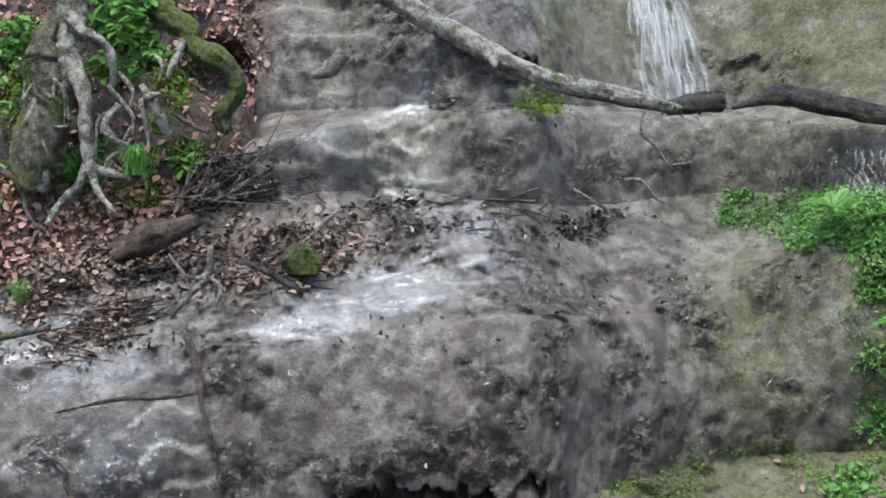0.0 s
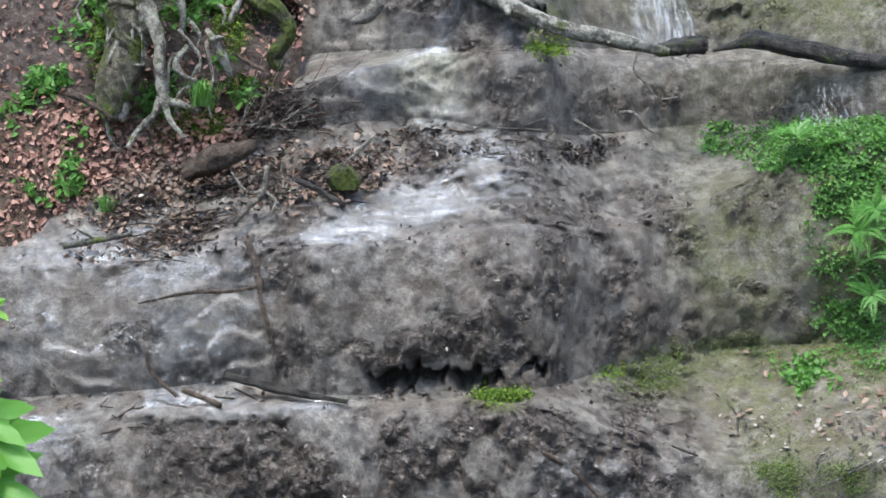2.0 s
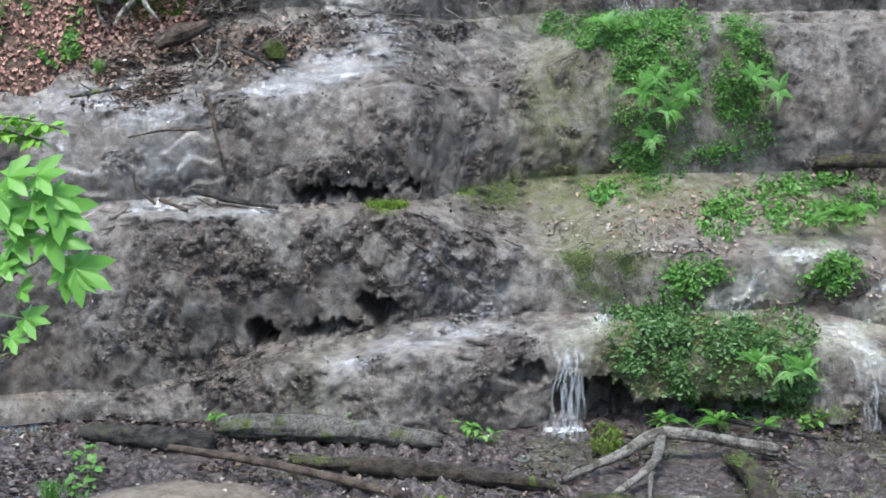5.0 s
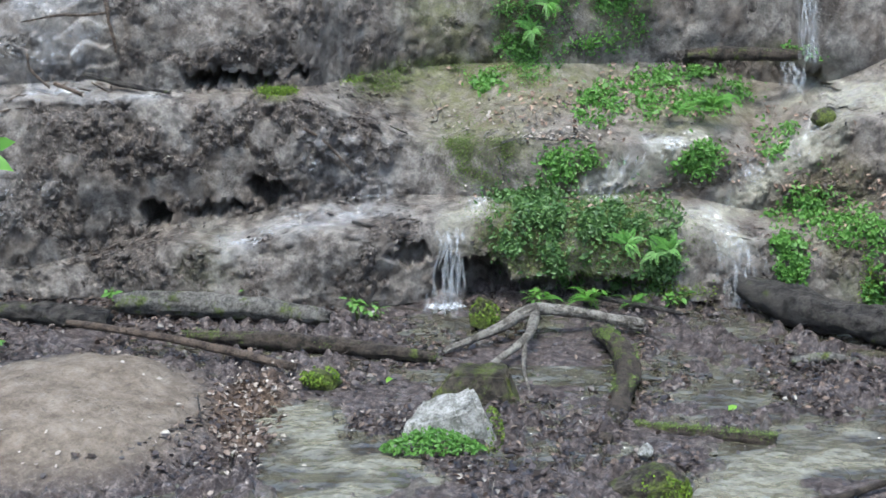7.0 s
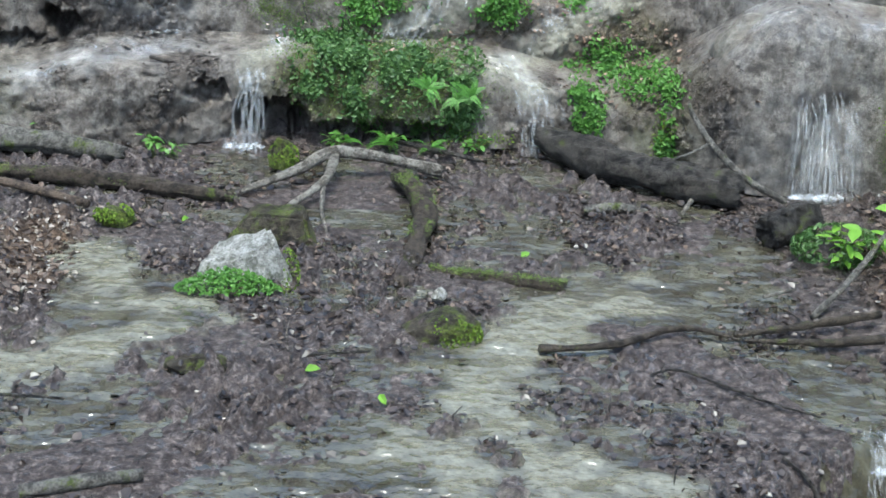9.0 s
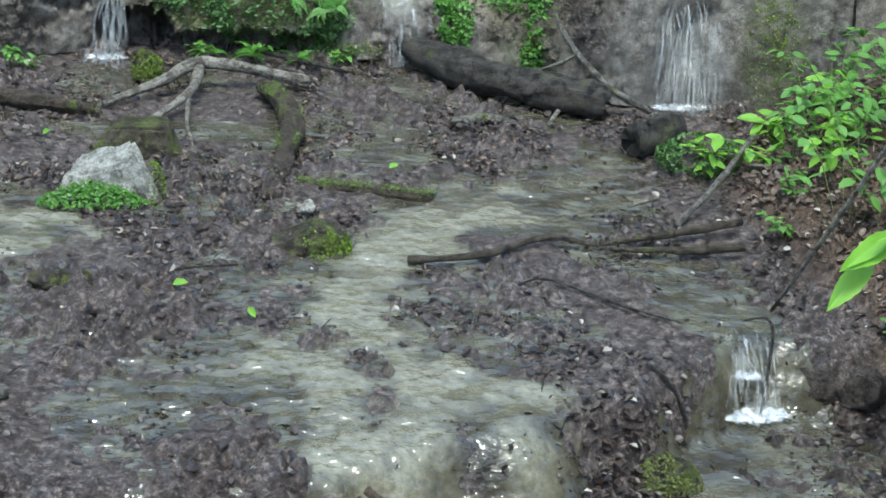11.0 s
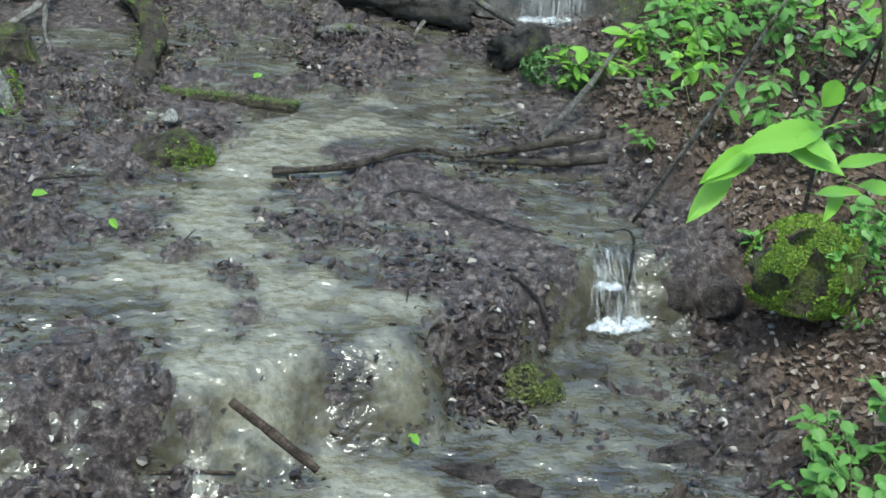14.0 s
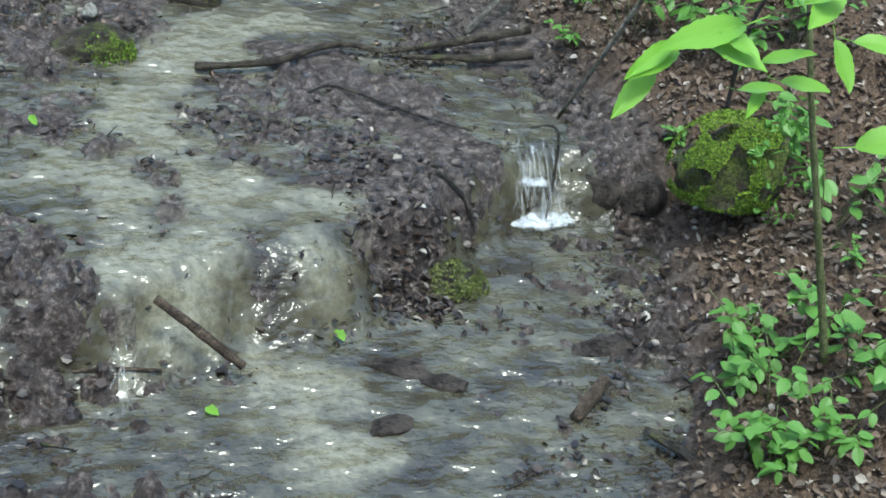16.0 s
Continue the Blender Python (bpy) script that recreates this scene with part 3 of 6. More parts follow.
def crust_at(p):
    """Dark knobbly crust: the second step, and patches of the tall wall; low on the left it also paints in shadow among
    rubble.
    """
    a = smooth(0.35, 0.5, p[:, 2]) * smooth(1.5, 1.36, p[:, 2]) * smooth(-0.1, -0.5, p[:, 0]) * smooth(-4.0, -3.0, p[:, 0]) * (0.6 + 0.4 * smooth(-0.1, 0.3, fbm(p, 2.3, 2, seed=14)))
    b = np.zeros(len(p))
    # the (-2.6, 0.35) patch darkens the left foot in place of shadow
    for x, z, rx, rz, k in [(-0.35, 0.45, 0.3, 0.3, 1.0), (-2.6, 0.35, 1.0, 0.25, 0.9), (-1.32, 2.1, 0.12, 0.16, 1.0), (-0.95, 2.23, 0.3, 0.05, 1.0), (-0.55, 2.0, 0.16, 0.12, 1.0), (-0.62, 1.74, 0.18, 0.13, 0.9), (-0.45, 2.15, 0.3, 0.2, 0.9), (-1.05, 2.1, 0.22, 0.3, 0.6), (-0.75, 2.35, 0.4, 0.1, 0.8), (-1.6, 1.72, 0.7, 0.12, 1.0), (-0.6, 2.9, 0.5, 0.1, 0.7), (0.3, 2.85, 0.5, 0.08, 0.7), (0.1, 3.4, 0.4, 0.2, 0.5), (-0.3, 0.3, 0.35, 0.25, 0.8), (-1.6, 0.2, 0.9, 0.2, 0.6), (2.0, 2.2, 0.8, 0.5, 0.5), (2.4, 1.5, 0.7, 0.12, 0.9), (1.6, 0.75, 0.9, 0.1, 0.8), (2.7, 0.6, 0.6, 0.4, 0.8), (-1.4, 3.6, 0.5, 0.3, 0.5), (0.3, 0.3, 0.5, 0.3, 0.7), (3.3, 0.5, 0.3, 0.5, 0.7), (-3.25, 1.95, 0.2, 0.25, 0.6), (-2.9, 1.6, 0.3, 0.1, 0.5), (-1.9, 3.6, 0.4, 0.3, 0.6)]:
        b = np.maximum(b, k * np.exp(-(((p[:, 0] - x) / rx) ** 2 + ((p[:, 2] - z) / rz) ** 2) ** 2))
    c = 0.55 * smooth(0.05, 0.5, fbm(p, 1.7, 3, seed=13))
    return np.clip(np.maximum.reduce([a, b, c]) * smooth(-0.6, 0.2, fbm(p, 5, 3, seed=15)), 0, 1)


def shift_rock(p, crust):
    """Weathered relief of the rock, the same for all tiers so that they meet."""
    rough = 0.075 * fbm(p * (1, 1, 0.8), 2.1, 3, seed=1) + 0.012 * fbm(p * (1, 1, 0.6), 7, 2, 0.5, seed=5)
    lobe = np.abs(fbm(p * (1, 1, 0.3), 3.6, 2, 0.45, seed=21))
    rough += (0.035 + 0.05 * crust) * (lobe - 0.25)
    knob = np.abs(fbm(p * (1, 1, 0.7), 9, 3, 0.55, seed=22))
    rough += (0.008 + 0.075 * crust) * (knob - 0.25)
    rough += (0.002 + 0.014 * crust) * fbm(p, 22, 3, 0.6, seed=7)
    lean = smooth(-0.9, -1.6, p[:, 0] + 0.3 * (p[:, 2] - 2.6)) * smooth(2.1, 2.4, p[:, 2])
    patch = smooth(-0.3, 0.25, fbm(p, 2.6, 2, seed=23))
    saw = (p[:, 2] / 0.15 + 1.6 * fbm(p * (1, 1, 0.4), 1.3, 3, 0.5, seed=19)) % 1.0
    rough += 0.03 * np.clip(lean, 0, 1) * patch * np.minimum(saw * 1.25, (1 - saw) * 5)
    left = smooth(-2.2, -2.7, p[:, 0]) * smooth(1.4, 1.55, p[:, 2]) * smooth(2.5, 2.3, p[:, 2])
    saw = (p[:, 2] / 0.2 + 1.6 * fbm(p * (1, 1, 0.4), 1.4, 3, 0.5, seed=20)) % 1.0
    rough += 0.035 * left * patch * np.minimum(saw * 1.25, (1 - saw) * 5)
    q = p.copy()
    q[:, 1] -= rough
    q[:, 2] += 0.25 * rough
    wx, wz = 0.05 * fbm(p, 6, 3, 0.6, seed=17), 0.045 * fbm(p * (1, 1, 0.15), 26, 3, 0.6, seed=18)
    for x, z, rx, rz, depth in CAVES:
        dz = p[:, 2] + wz - z
        e = ((p[:, 0] + wx - x) / (rx * 1.15)) ** 2 + np.where(dz > 0, dz / (rz * 1.1), dz / (rz * 1.5)) ** 2
        q[:, 1] += 1.3 * depth * smooth(1.2, 0.35, e)
    return q


COLUMNS = 740
EDGES = [spline(e, COLUMNS) for e in (FOOT_1, LIP_1, FOOT_2, LIP_2, FOOT_3, LIP_3, FOOT_4, LIP_4, FOOT_5, CREST)]
TIER_NAMES = ["rock_step_1", "ledge_1", "rock_step_2", "ledge_2", "rock_step_3", "ledge_3", "rock_step_4", "ledge_4", "headwall"]
TIER_LABELS = [
    "low grey-brown tufa step with dripping water and a mossy hump", "wet muddy ledge with shallow running lime water", "dark crusted tufa step with small caves",
    "mossy earthen ledge strewn with dry leaves", "tall smooth wet tufa wall with a dripping overhang", "shallow stream bed of wet lime rock and debris",
    "rounded wet tufa step below the fallen trunk", "narrow muddy ledge at the foot of the headwall", "steep brown tufa headwall with an upper waterfall"]
TIERS = {}
for k, (low, high, name, label) in enumerate(zip(EDGES[:-1], EDGES[1:], TIER_NAMES, TIER_LABELS)):
    step = k % 2 == 0
    length = np.linalg.norm(high - low, axis=1).max()
    n = max(8, int(min(length, 1.8) / 0.017))
    s = np.linspace(0, 1, n)[:, None, None]
    if k == 8:
        over, up = s ** 1.3, s
    elif step:
        over, up = 1 - np.cos(s * np.pi / 2) ** 0.75, np.sin(s * np.pi / 2)
    else:
        over, up = s, s ** 1.25
    p = low[None] + (high - low)[None] * np.concatenate([over, over, up], -1)
    p = p.reshape(-1, 3)
    flow = near_lines(p, STREAMS)
    silt = near_lines(p, SILT)
    moss, lit = moss_at(p) * (1 - silt), litter_at(p) * (1 - silt)
    crust = crust_at(p)
    q = shift_rock(p, crust)
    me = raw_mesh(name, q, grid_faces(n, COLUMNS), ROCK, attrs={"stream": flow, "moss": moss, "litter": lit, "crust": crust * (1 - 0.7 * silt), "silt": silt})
    tagged(new(name, me), label, "rock", kind="structure")
    TIERS[name] = (q, flow, moss, lit, crust, silt)

# wooded hillside above the crest, out to the horizon
hill = np.stack([EDGES[-1] - (0, 0, 0.15), EDGES[-1] * (1.6, 1.6, 1) + (0, 0, 1.2), EDGES[-1] * (4, 4, 1) + (0, 0, 4), EDGES[-1] * (60, 60, 1) + (0, 0, 9)])
tagged(new("hillside", raw_mesh("hillside", hill.reshape(-1, 3), grid_faces(4, COLUMNS), MUD, attrs={"litter": np.ones(4 * COLUMNS)})),
       "leaf-covered hillside above the rock steps", "ground", kind="structure")

# ---- the ground: pool basin, lower basin, banks, and the slope under the camera ----
POOL_EDGE = [(-6, 5.2), (0.3, 5.42), (0.9, 5.46), (1.36, 5.6), (1.86, 5.76), (2.5, 6.05), (2.94, 6.43), (3.35, 6.7), (4.0, 6.65), (9, 6.6)]
BANK_EDGE = [(0, 2.6), (4.3, 3.2), (5.3, 3.7), (5.9, 3.86), (7.0, 4.1), (7.6, 3.9), (8.3, 3.85), (9.2, 4.1), (9.7, 4.6), (10.1, 4.7), (13, 5.2)]
POOL_STREAMS = [  # pale lime sand where the water runs
    ([(2.3, 8.4, 0), (1.75, 7.85, 0), (1.5, 7.5, 0), (1.32, 7.1, 0), (1.16, 6.6, 0), (1.18, 6.0, 0), (1.36, 5.55, 0), (1.6, 5.4, -0.35), (1.75, 4.9, -0.36), (1.75, 4.4, -0.36)], 0.24),
    ([(-0.85, 8.9, 0), (-0.56, 8.3, 0), (-0.3, 7.95, 0), (-0.75, 7.65, 0), (-1.3, 7.3, -0.1)], 0.2),
    ([(1.5, 6.35, 0), (2.0, 6.2, 0), (1.85, 5.8, -0.2)], 0.13),
]
POOL_RUNS = [  # clear olive water without sand
    ([(4.1, 10.1, 0), (3.4, 9.3, 0), (2.8, 8.8, 0), (2.4, 8.4, 0)], 0.22),
    ([(2.6, 8.2, 0), (3.1, 7.6, 0), (3.4, 7.1, 0), (3.35, 6.6, -0.2), (3.0, 5.9, -0.35)], 0.22),
]


def ground_height(x, y):
    shape = x.shape
    p = np.stack([x.ravel(), y.ravel(), 0 * x.ravel()], 1)
    edge = np.interp(p[:, 0], *np.array(POOL_EDGE).T) + 0.07 * fbm(p, 2.5, 3, seed=31)
    z = -0.36 * smooth(0.12, -0.28, p[:, 1] - edge)
    bank = p[:, 0] - np.interp(p[:, 1], *np.array(BANK_EDGE).T) + 0.08 * fbm(p, 2, 2, seed=33)
    z += 0.42 * np.clip(bank, 0, None) + 0.1 * smooth(-0.05, 0.3, bank)
    z += 0.5 * np.clip(-p[:, 0] - 4.2, 0, None)
    z += 0.66 * np.clip(3.6 - p[:, 1], 0, 4.4)
    z += 0.3 * np.clip(-p[:, 1] - 0.8, 0, 40) * 0.4
    mound = ((p[:, 0] + 2.35) / 1.15) ** 2 + ((p[:, 1] - 8.75) / 1.25) ** 2
    z += 0.24 * smooth(1.05, 0.1, mound) + 0.02 * smooth(1.2, 0.6, mound) * fbm(p, 3.5, 3, seed=39)
    flow = near_lines(p * (1, 1, 0), [([(a[0], a[1], 0) for a in pts], w) for pts, w in POOL_STREAMS], 1.1)
    soft = smooth(-0.3, 0.45, fbm(p, 1.5, 3, seed=36)) * (1 - flow) * smooth(0.5, 1.1, mound)
    clod = np.abs(fbm(p, 7, 3, 0.55, seed=37)) - 0.22
    wobble = 0.025 * fbm(p, 1.6, 3, seed=35) + -0.014 + (0.014 + 0.085 * soft) * clod + (0.004 + 0.022 * soft) * fbm(p, 19, 3, 0.62, seed=38)
    run = near_lines(p * (1, 1, 0), [([(a[0], a[1], 0) for a in pts], w) for pts, w in POOL_RUNS], 1.0)
    wobble = wobble * (1 - 0.5 * run) - 0.022 * flow - 0.035 * run
    for px, py, ra, rb in [(2.55, 8.4, 0.95, 0.4), (2.65, 5.0, 1.0, 0.8), (3.2, 5.9, 0.6, 0.45), (2.0, 4.6, 0.7, 0.5), (0.6, 4.9, 0.5, 0.2), (3.35, 7.2, 0.4, 0.5), (0.75, 8.3, 0.6, 0.25), (-0.6, 8.2, 0.5, 0.5), (0.6, 9.6, 0.9, 0.2)]:
        wobble -= 0.04 * smooth(1.15, 0.6, ((p[:, 0] - px) / ra) ** 2 + ((p[:, 1] - py) / rb) ** 2)
    return (z + wobble).reshape(shape), flow, smooth(0.9, 0.3, mound), smooth(-0.05, 0.25, bank)


def spread(lo, hi, step, reach):
    inner = np.arange(lo, hi, step)
    steps = np.cumsum(step * 1.25 ** np.arange(1, 60))
    steps = steps[steps < reach]
    return np.concatenate([lo - steps[::-1], inner, inner[-1] + steps])


gx, gy = np.meshgrid(spread(-4.2, 5.6, 0.02, 900), np.concatenate([-spread(0, 0.1, 0.1, 900)[spread(0, 0.1, 0.1, 900) > 0][::-1], np.arange(0, 3.4, 0.1), np.arange(3.4, 11.9, 0.02), [12.5, 13.5]]))
gz, flow, dry, leafy = ground_height(gx, gy)
P = np.stack([gx.ravel(), gy.ravel(), gz.ravel()], 1)
leafy = np.maximum(leafy, smooth(0.4, 0.8, np.exp(-((P[:, 0] + 1.2) / 0.3) ** 2 - ((P[:, 1] - 8.9) / 0.8) ** 2)))
leafy = np.maximum(leafy, smooth(3.5, 3.0, P[:, 1]))
GROUND = (P, flow, dry, leafy)
tagged(new("ground", raw_mesh("ground", P, grid_faces(*gx.shape), MUD, attrs={"stream": flow, "dry": dry, "litter": leafy})),
       "wet dark mud with rotting leaves and lime silt", "ground", kind="structure")

# shallow water standing in the two basins
wx, wy = np.meshgrid(np.arange(-4.4, 4.9, 0.03), np.arange(3.3, 11.6, 0.03))
p = np.stack([wx.ravel(), wy.ravel(), 0 * wx.ravel()], 1)
edge = np.interp(p[:, 0], *np.array(POOL_EDGE).T) + 0.07 * fbm(p, 2.5, 3, seed=31)
p[:, 2] = -0.36 * smooth(0.12, -0.28, p[:, 1] - edge) - 0.02 + 0.004 * fbm(p, 6, 3, seed=41)
wflow = near_lines(p * (1, 1, 0), [([(a[0], a[1], 0) for a in pts], w) for pts, w in POOL_STREAMS], 1.1)
p[:, 2] += 0.012 * wflow
tagged(new("water", raw_mesh("water", p, grid_faces(*wx.shape), WATER, attrs={"stream": wflow})), "shallow milky stream water spreading over mud", "water", kind="structure")


# ---- wood lying about ----
def tube(points, radii, mat, name="wood", seed=0, sides=12, knots=0.18, cap=True):
    """A gnarled branch or log along the points."""
    thick = max(radii) > 0.04
    n, sides = (16 * (len(points) - 1), max(sides, 26)) if thick else (max(6, 6 * (len(points) - 1)), sides)
    c = spline(points, n)
    r = np.interp(np.linspace(0, 1, n), np.linspace(0, 1, len(radii)), radii)
    t = np.gradient(c, axis=0)
    t /= np.linalg.norm(t, axis=1)[:, None]
    side = np.cross(t, (0.13, 0.21, 0.97))
    side /= np.linalg.norm(side, axis=1)[:, None]
    up = np.cross(side, t)
    a = np.linspace(0, 2 * np.pi, sides, endpoint=False)
    ring = np.cos(a)[None, :, None] * side[:, None] + np.sin(a)[None, :, None] * up[:, None]
    v = c[:, None] + ring * r[:, None, None]
    flat = v.reshape(-1, 3)
    mean = float(np.mean(r))
    bump = 1 + knots * fbm(flat, 0.35 / mean, 3, seed=seed + 50)
    if thick and cap:
        r[:3] *= (0.82, 0.93, 0.98)
        r[-3:] *= (0.98, 0.92, 0.8)
    if thick:
        along = np.repeat(np.cumsum(np.full(n, np.linalg.norm(c[-1] - c[0]) / n)), sides)
        around = np.tile(a, n)
        cyl = np.stack([np.cos(around) * 2.2, np.sin(around) * 2.2, along * 4], 1)
        bump += 0.12 * fbm(cyl, 2.2, 4, 0.65, seed=seed + 70) - 0.16 * smooth(0.25, 0.6, fbm(cyl * (1, 1, 0.5), 1.3, 2, seed=seed + 80))
    v = c[:, None] + ring * (r[:, None] * bump.reshape(n, sides))[..., None]
    if thick and cap:  # ragged broken ends
        jag = 0.55 * fbm(np.stack([np.cos(a) * 1.7, np.sin(a) * 1.7, 0 * a + seed], 1), 1.6, 3, 0.6, seed=seed + 90)
        for row, way in ((0, -1), (1, -0.5), (-2, 0.5), (-1, 1)):
            v[row] += (way * jag * r[row])[:, None] * t[row]
    faces = []
    i = np.arange(n * sides).reshape(n, sides)
    faces = np.stack([i[:-1], np.roll(i, -1, 1)[:-1], np.roll(i, -1, 1)[1:], i[1:]], -1).reshape(-1, 4)
    verts = v.reshape(-1, 3)
    if cap:
        ends = [c[0] + t[0] * r[0] * 0.4, c[-1] - t[-1] * r[-1] * 0.4] if thick else [c[0] - t[0] * r[0] * 0.15, c[-1] + t[-1] * r[-1] * 0.15]
        k = len(verts)
        verts = np.vstack([verts, ends])
        caps = []
        for j in range(0, sides, 2):
            caps.append((k, i[0, (j + 2) % sides], i[0, j + 1], i[0, j]))
            caps.append((k + 1, i[-1, j], i[-1, j + 1], i[-1, (j + 2) % sides]))
        faces = np.vstack([faces, caps])
    return raw_mesh(name, verts, faces, mat)


def log(name, label, category, points, radii, mat, branches=(), seed=0, group="", sides=12, knots=0.18):
    base = np.array(points[0])
    ob = thing(name, label, category, group, tuple(base))
    part("stem", tube([np.array(q) - base for q in points], radii, mat, "stem", seed, sides, knots), ob)
    for j, (pts, rad) in enumerate(branches):
        part("branch", tube([np.array(q) - base for q in pts], rad, mat, "branch", seed + 3 + j, 8, knots), ob)
    return ob


log("fallen_trunk", "pale grey fallen trunk leaning on the wet headwall", "log", [(-2.1, 13.25, 4.03), (-1.813, 13.2, 3.848), (-1.608, 13.15, 3.72), (-1.32, 13.08, 3.547), (-1.192, 13.05, 3.47), (-0.925, 13.05, 3.358), (-0.644, 13.1, 3.288), (-0.345, 13.2, 3.2)], [0.055, 0.055, 0.057, 0.06, 0.05, 0.048, 0.046, 0.03], BARK_BEECH, [([(-1.28, 13.05, 3.53), (-1.275, 12.98, 3.49), (-1.27, 12.95, 3.46)], [0.03, 0.022, 0.012]), ([(-0.68, 13.08, 3.29), (-0.7, 13.02, 3.27)], [0.012, 0.008])], seed=1, knots=0.1)
log("dark_log", "black rotten log end on the muddy ledge", "log", [(-0.42, 13.3, 3.21), (-0.28, 13.27, 3.23), (-0.12, 13.25, 3.235)], [0.035, 0.048, 0.058], BARK_DARK, seed=2)
log("dark_log", "long wet black log across the top ledge", "log", [(-0.08, 13.28, 3.2), (0.05, 13.26, 3.23), (0.16, 13.25, 3.25), (0.41, 13.2, 3.19), (0.72, 13.12, 3.12), (1.0, 13.1, 3.08)], [0.015, 0.03, 0.055, 0.055, 0.048, 0.04], BARK_DARK, seed=3)
log("driftwood", "split slab of dark driftwood on the bank foot", "wood", [(-3.12, 12.42, 2.63), (-2.93, 12.45, 2.72), (-2.7, 12.5, 2.79)], [0.05, 0.07, 0.04], BARK_BROWN, seed=4, knots=0.35)
log("grey_log", "weathered grey log with a cut end beside the pool", "log", [(-2.4, 10.75, 0.1), (-1.6, 10.68, 0.1), (-0.82, 10.53, 0.07)], [0.085, 0.09, 0.06], BARK_GREY, seed=5)
log("rotten_log", "dark rotten log in the mud at the pool's edge", "log", [(-3.4, 10.7, 0.07), (-2.9, 10.6, 0.07), (-2.4, 10.5, 0.06)], [0.06, 0.09, 0.08], BARK_DARK, seed=6, knots=0.3)
log("mossy_log", "half-buried brown log with moss along it", "log", [(-1.8, 10.2, 0.05), (-1.0, 10.05, 0.05), (-0.05, 9.81, 0.03)], [0.045, 0.065, 0.04], BARK_MOSS, seed=7, knots=0.3)
log("long_stick", "long reddish-brown stick lying behind the earth mound", "stick", [(-2.6, 10.05, 0.2), (-1.79, 9.9, 0.12), (-0.98, 9.55, 0.06)], [0.022, 0.03, 0.03], BARK_BROWN, seed=8)
log("forked_branch", "pale forked branch arching over the mud", "branch", [(0.0, 9.95, 0.02), (0.39, 10.2, 0.1), (0.64, 10.4, 0.17), (0.96, 10.42, 0.14), (1.43, 10.37, 0.06)], [0.022, 0.035, 0.045, 0.042, 0.042], BARK_PALE,
    [([(0.66, 10.38, 0.15), (0.57, 9.95, 0.12), (0.3, 9.6, 0.04)], [0.04, 0.032, 0.02]), ([(0.56, 9.9, 0.1), (0.54, 9.6, 0.03), (0.56, 9.3, 0.0)], [0.018, 0.014, 0.009])], seed=9)
log("mossy_log", "short log furred with yellow-green moss in shallow water", "log", [(1.1, 10.25, 0.07), (1.23, 9.66, 0.07), (1.09, 8.91, 0.04), (0.96, 8.48, 0.0)], [0.06, 0.068, 0.065, 0.04], BARK_MOSS, seed=10, knots=0.25)
log("black_log", "thick wet black log lying across the mud", "log", [(2.22, 11.05, 0.15), (2.61, 10.5, 0.13), (3.05, 10.2, 0.12), (3.52, 9.95, 0.11)], [0.1, 0.125, 0.135, 0.12], BARK_DARK, seed=11, knots=0.26)
log("dark_stick", "thin dark stick at the foot of the mossy hump", "stick", [(1.05, 11.0, 0.08), (1.4, 10.85, 0.06), (1.75, 10.64, 0.05)], [0.015, 0.022, 0.015], BARK_DARK, seed=12)
log("ledge_log", "short grey log lying along the upper ledge", "log", [(2.0, 12.6, 1.62), (2.45, 12.55, 1.63), (2.92, 12.5, 1.63)], [0.05, 0.055, 0.045], BARK_MOSS, seed=13)
log("wet_stick", "dark wet stick lying across shallow water", "stick", [(1.67, 7.59, 0.03), (2.12, 7.64, 0.04), (2.54, 7.85, 0.05), (2.84, 7.78, 0.03)], [0.022, 0.024, 0.019, 0.01], BARK_WET, seed=14, knots=0.35)
log("wet_stick", "dark wet stick reaching the bank from the water", "stick", [(2.85, 7.79, 0.04), (3.32, 7.87, 0.07), (3.8, 7.98, 0.1)], [0.016, 0.027, 0.024], BARK_WET, seed=15, knots=0.35)
log("wet_stick", "dark crooked stick lying half in the water", "stick", [(2.9, 7.74, 0.03), (3.33, 7.68, 0.05), (3.7, 7.67, 0.08)], [0.012, 0.026, 0.023], BARK_WET, seed=16, knots=0.35)
log("sunken_log", "flat sunken log with moss tufts in the pool", "log", [(1.15, 8.76, -0.02), (1.55, 8.62, -0.005), (1.99, 8.52, -0.01)], [0.03, 0.045, 0.05], BARK_MOSS, seed=17, knots=0.3)
log("pale_stick", "pale bare stick propped on the bank", "stick", [(3.42, 8.07, 0.03), (3.75, 8.35, 0.18), (4.12, 8.74, 0.36)], [0.022, 0.02, 0.018], BARK_GREY, seed=18)
log("leaning_branch", "grey rotten branch leaning by the waterfall foot", "branch", [(3.2, 10.42, 0.62), (3.225, 10.38, 0.55), (3.349, 10.2, 0.38), (3.564, 10.02, 0.2), (3.855, 9.95, 0.06)], [0.012, 0.018, 0.024, 0.024, 0.026], BARK_GREY, [([(3.34, 10.22, 0.39), (3.23, 10.22, 0.32), (3.07, 10.25, 0.24)], [0.014, 0.012, 0.008])], seed=19)
log("rotten_stick", "black rotten stick at the basin's edge", "stick", [(3.2, 4.7, -0.33), (3.28, 4.57, -0.32), (3.36, 4.4, -0.3)], [0.022, 0.026, 0.02], BARK_DARK, seed=56)
log("upright_stick", "thin bare upright stem against the earthen ledge", "stick", [(0.42, 11.5, 1.03), (0.45, 11.5, 0.92), (0.5, 11.5, 0.72)], [0.01, 0.012, 0.012], BARK_GREY, seed=57, sides=8)
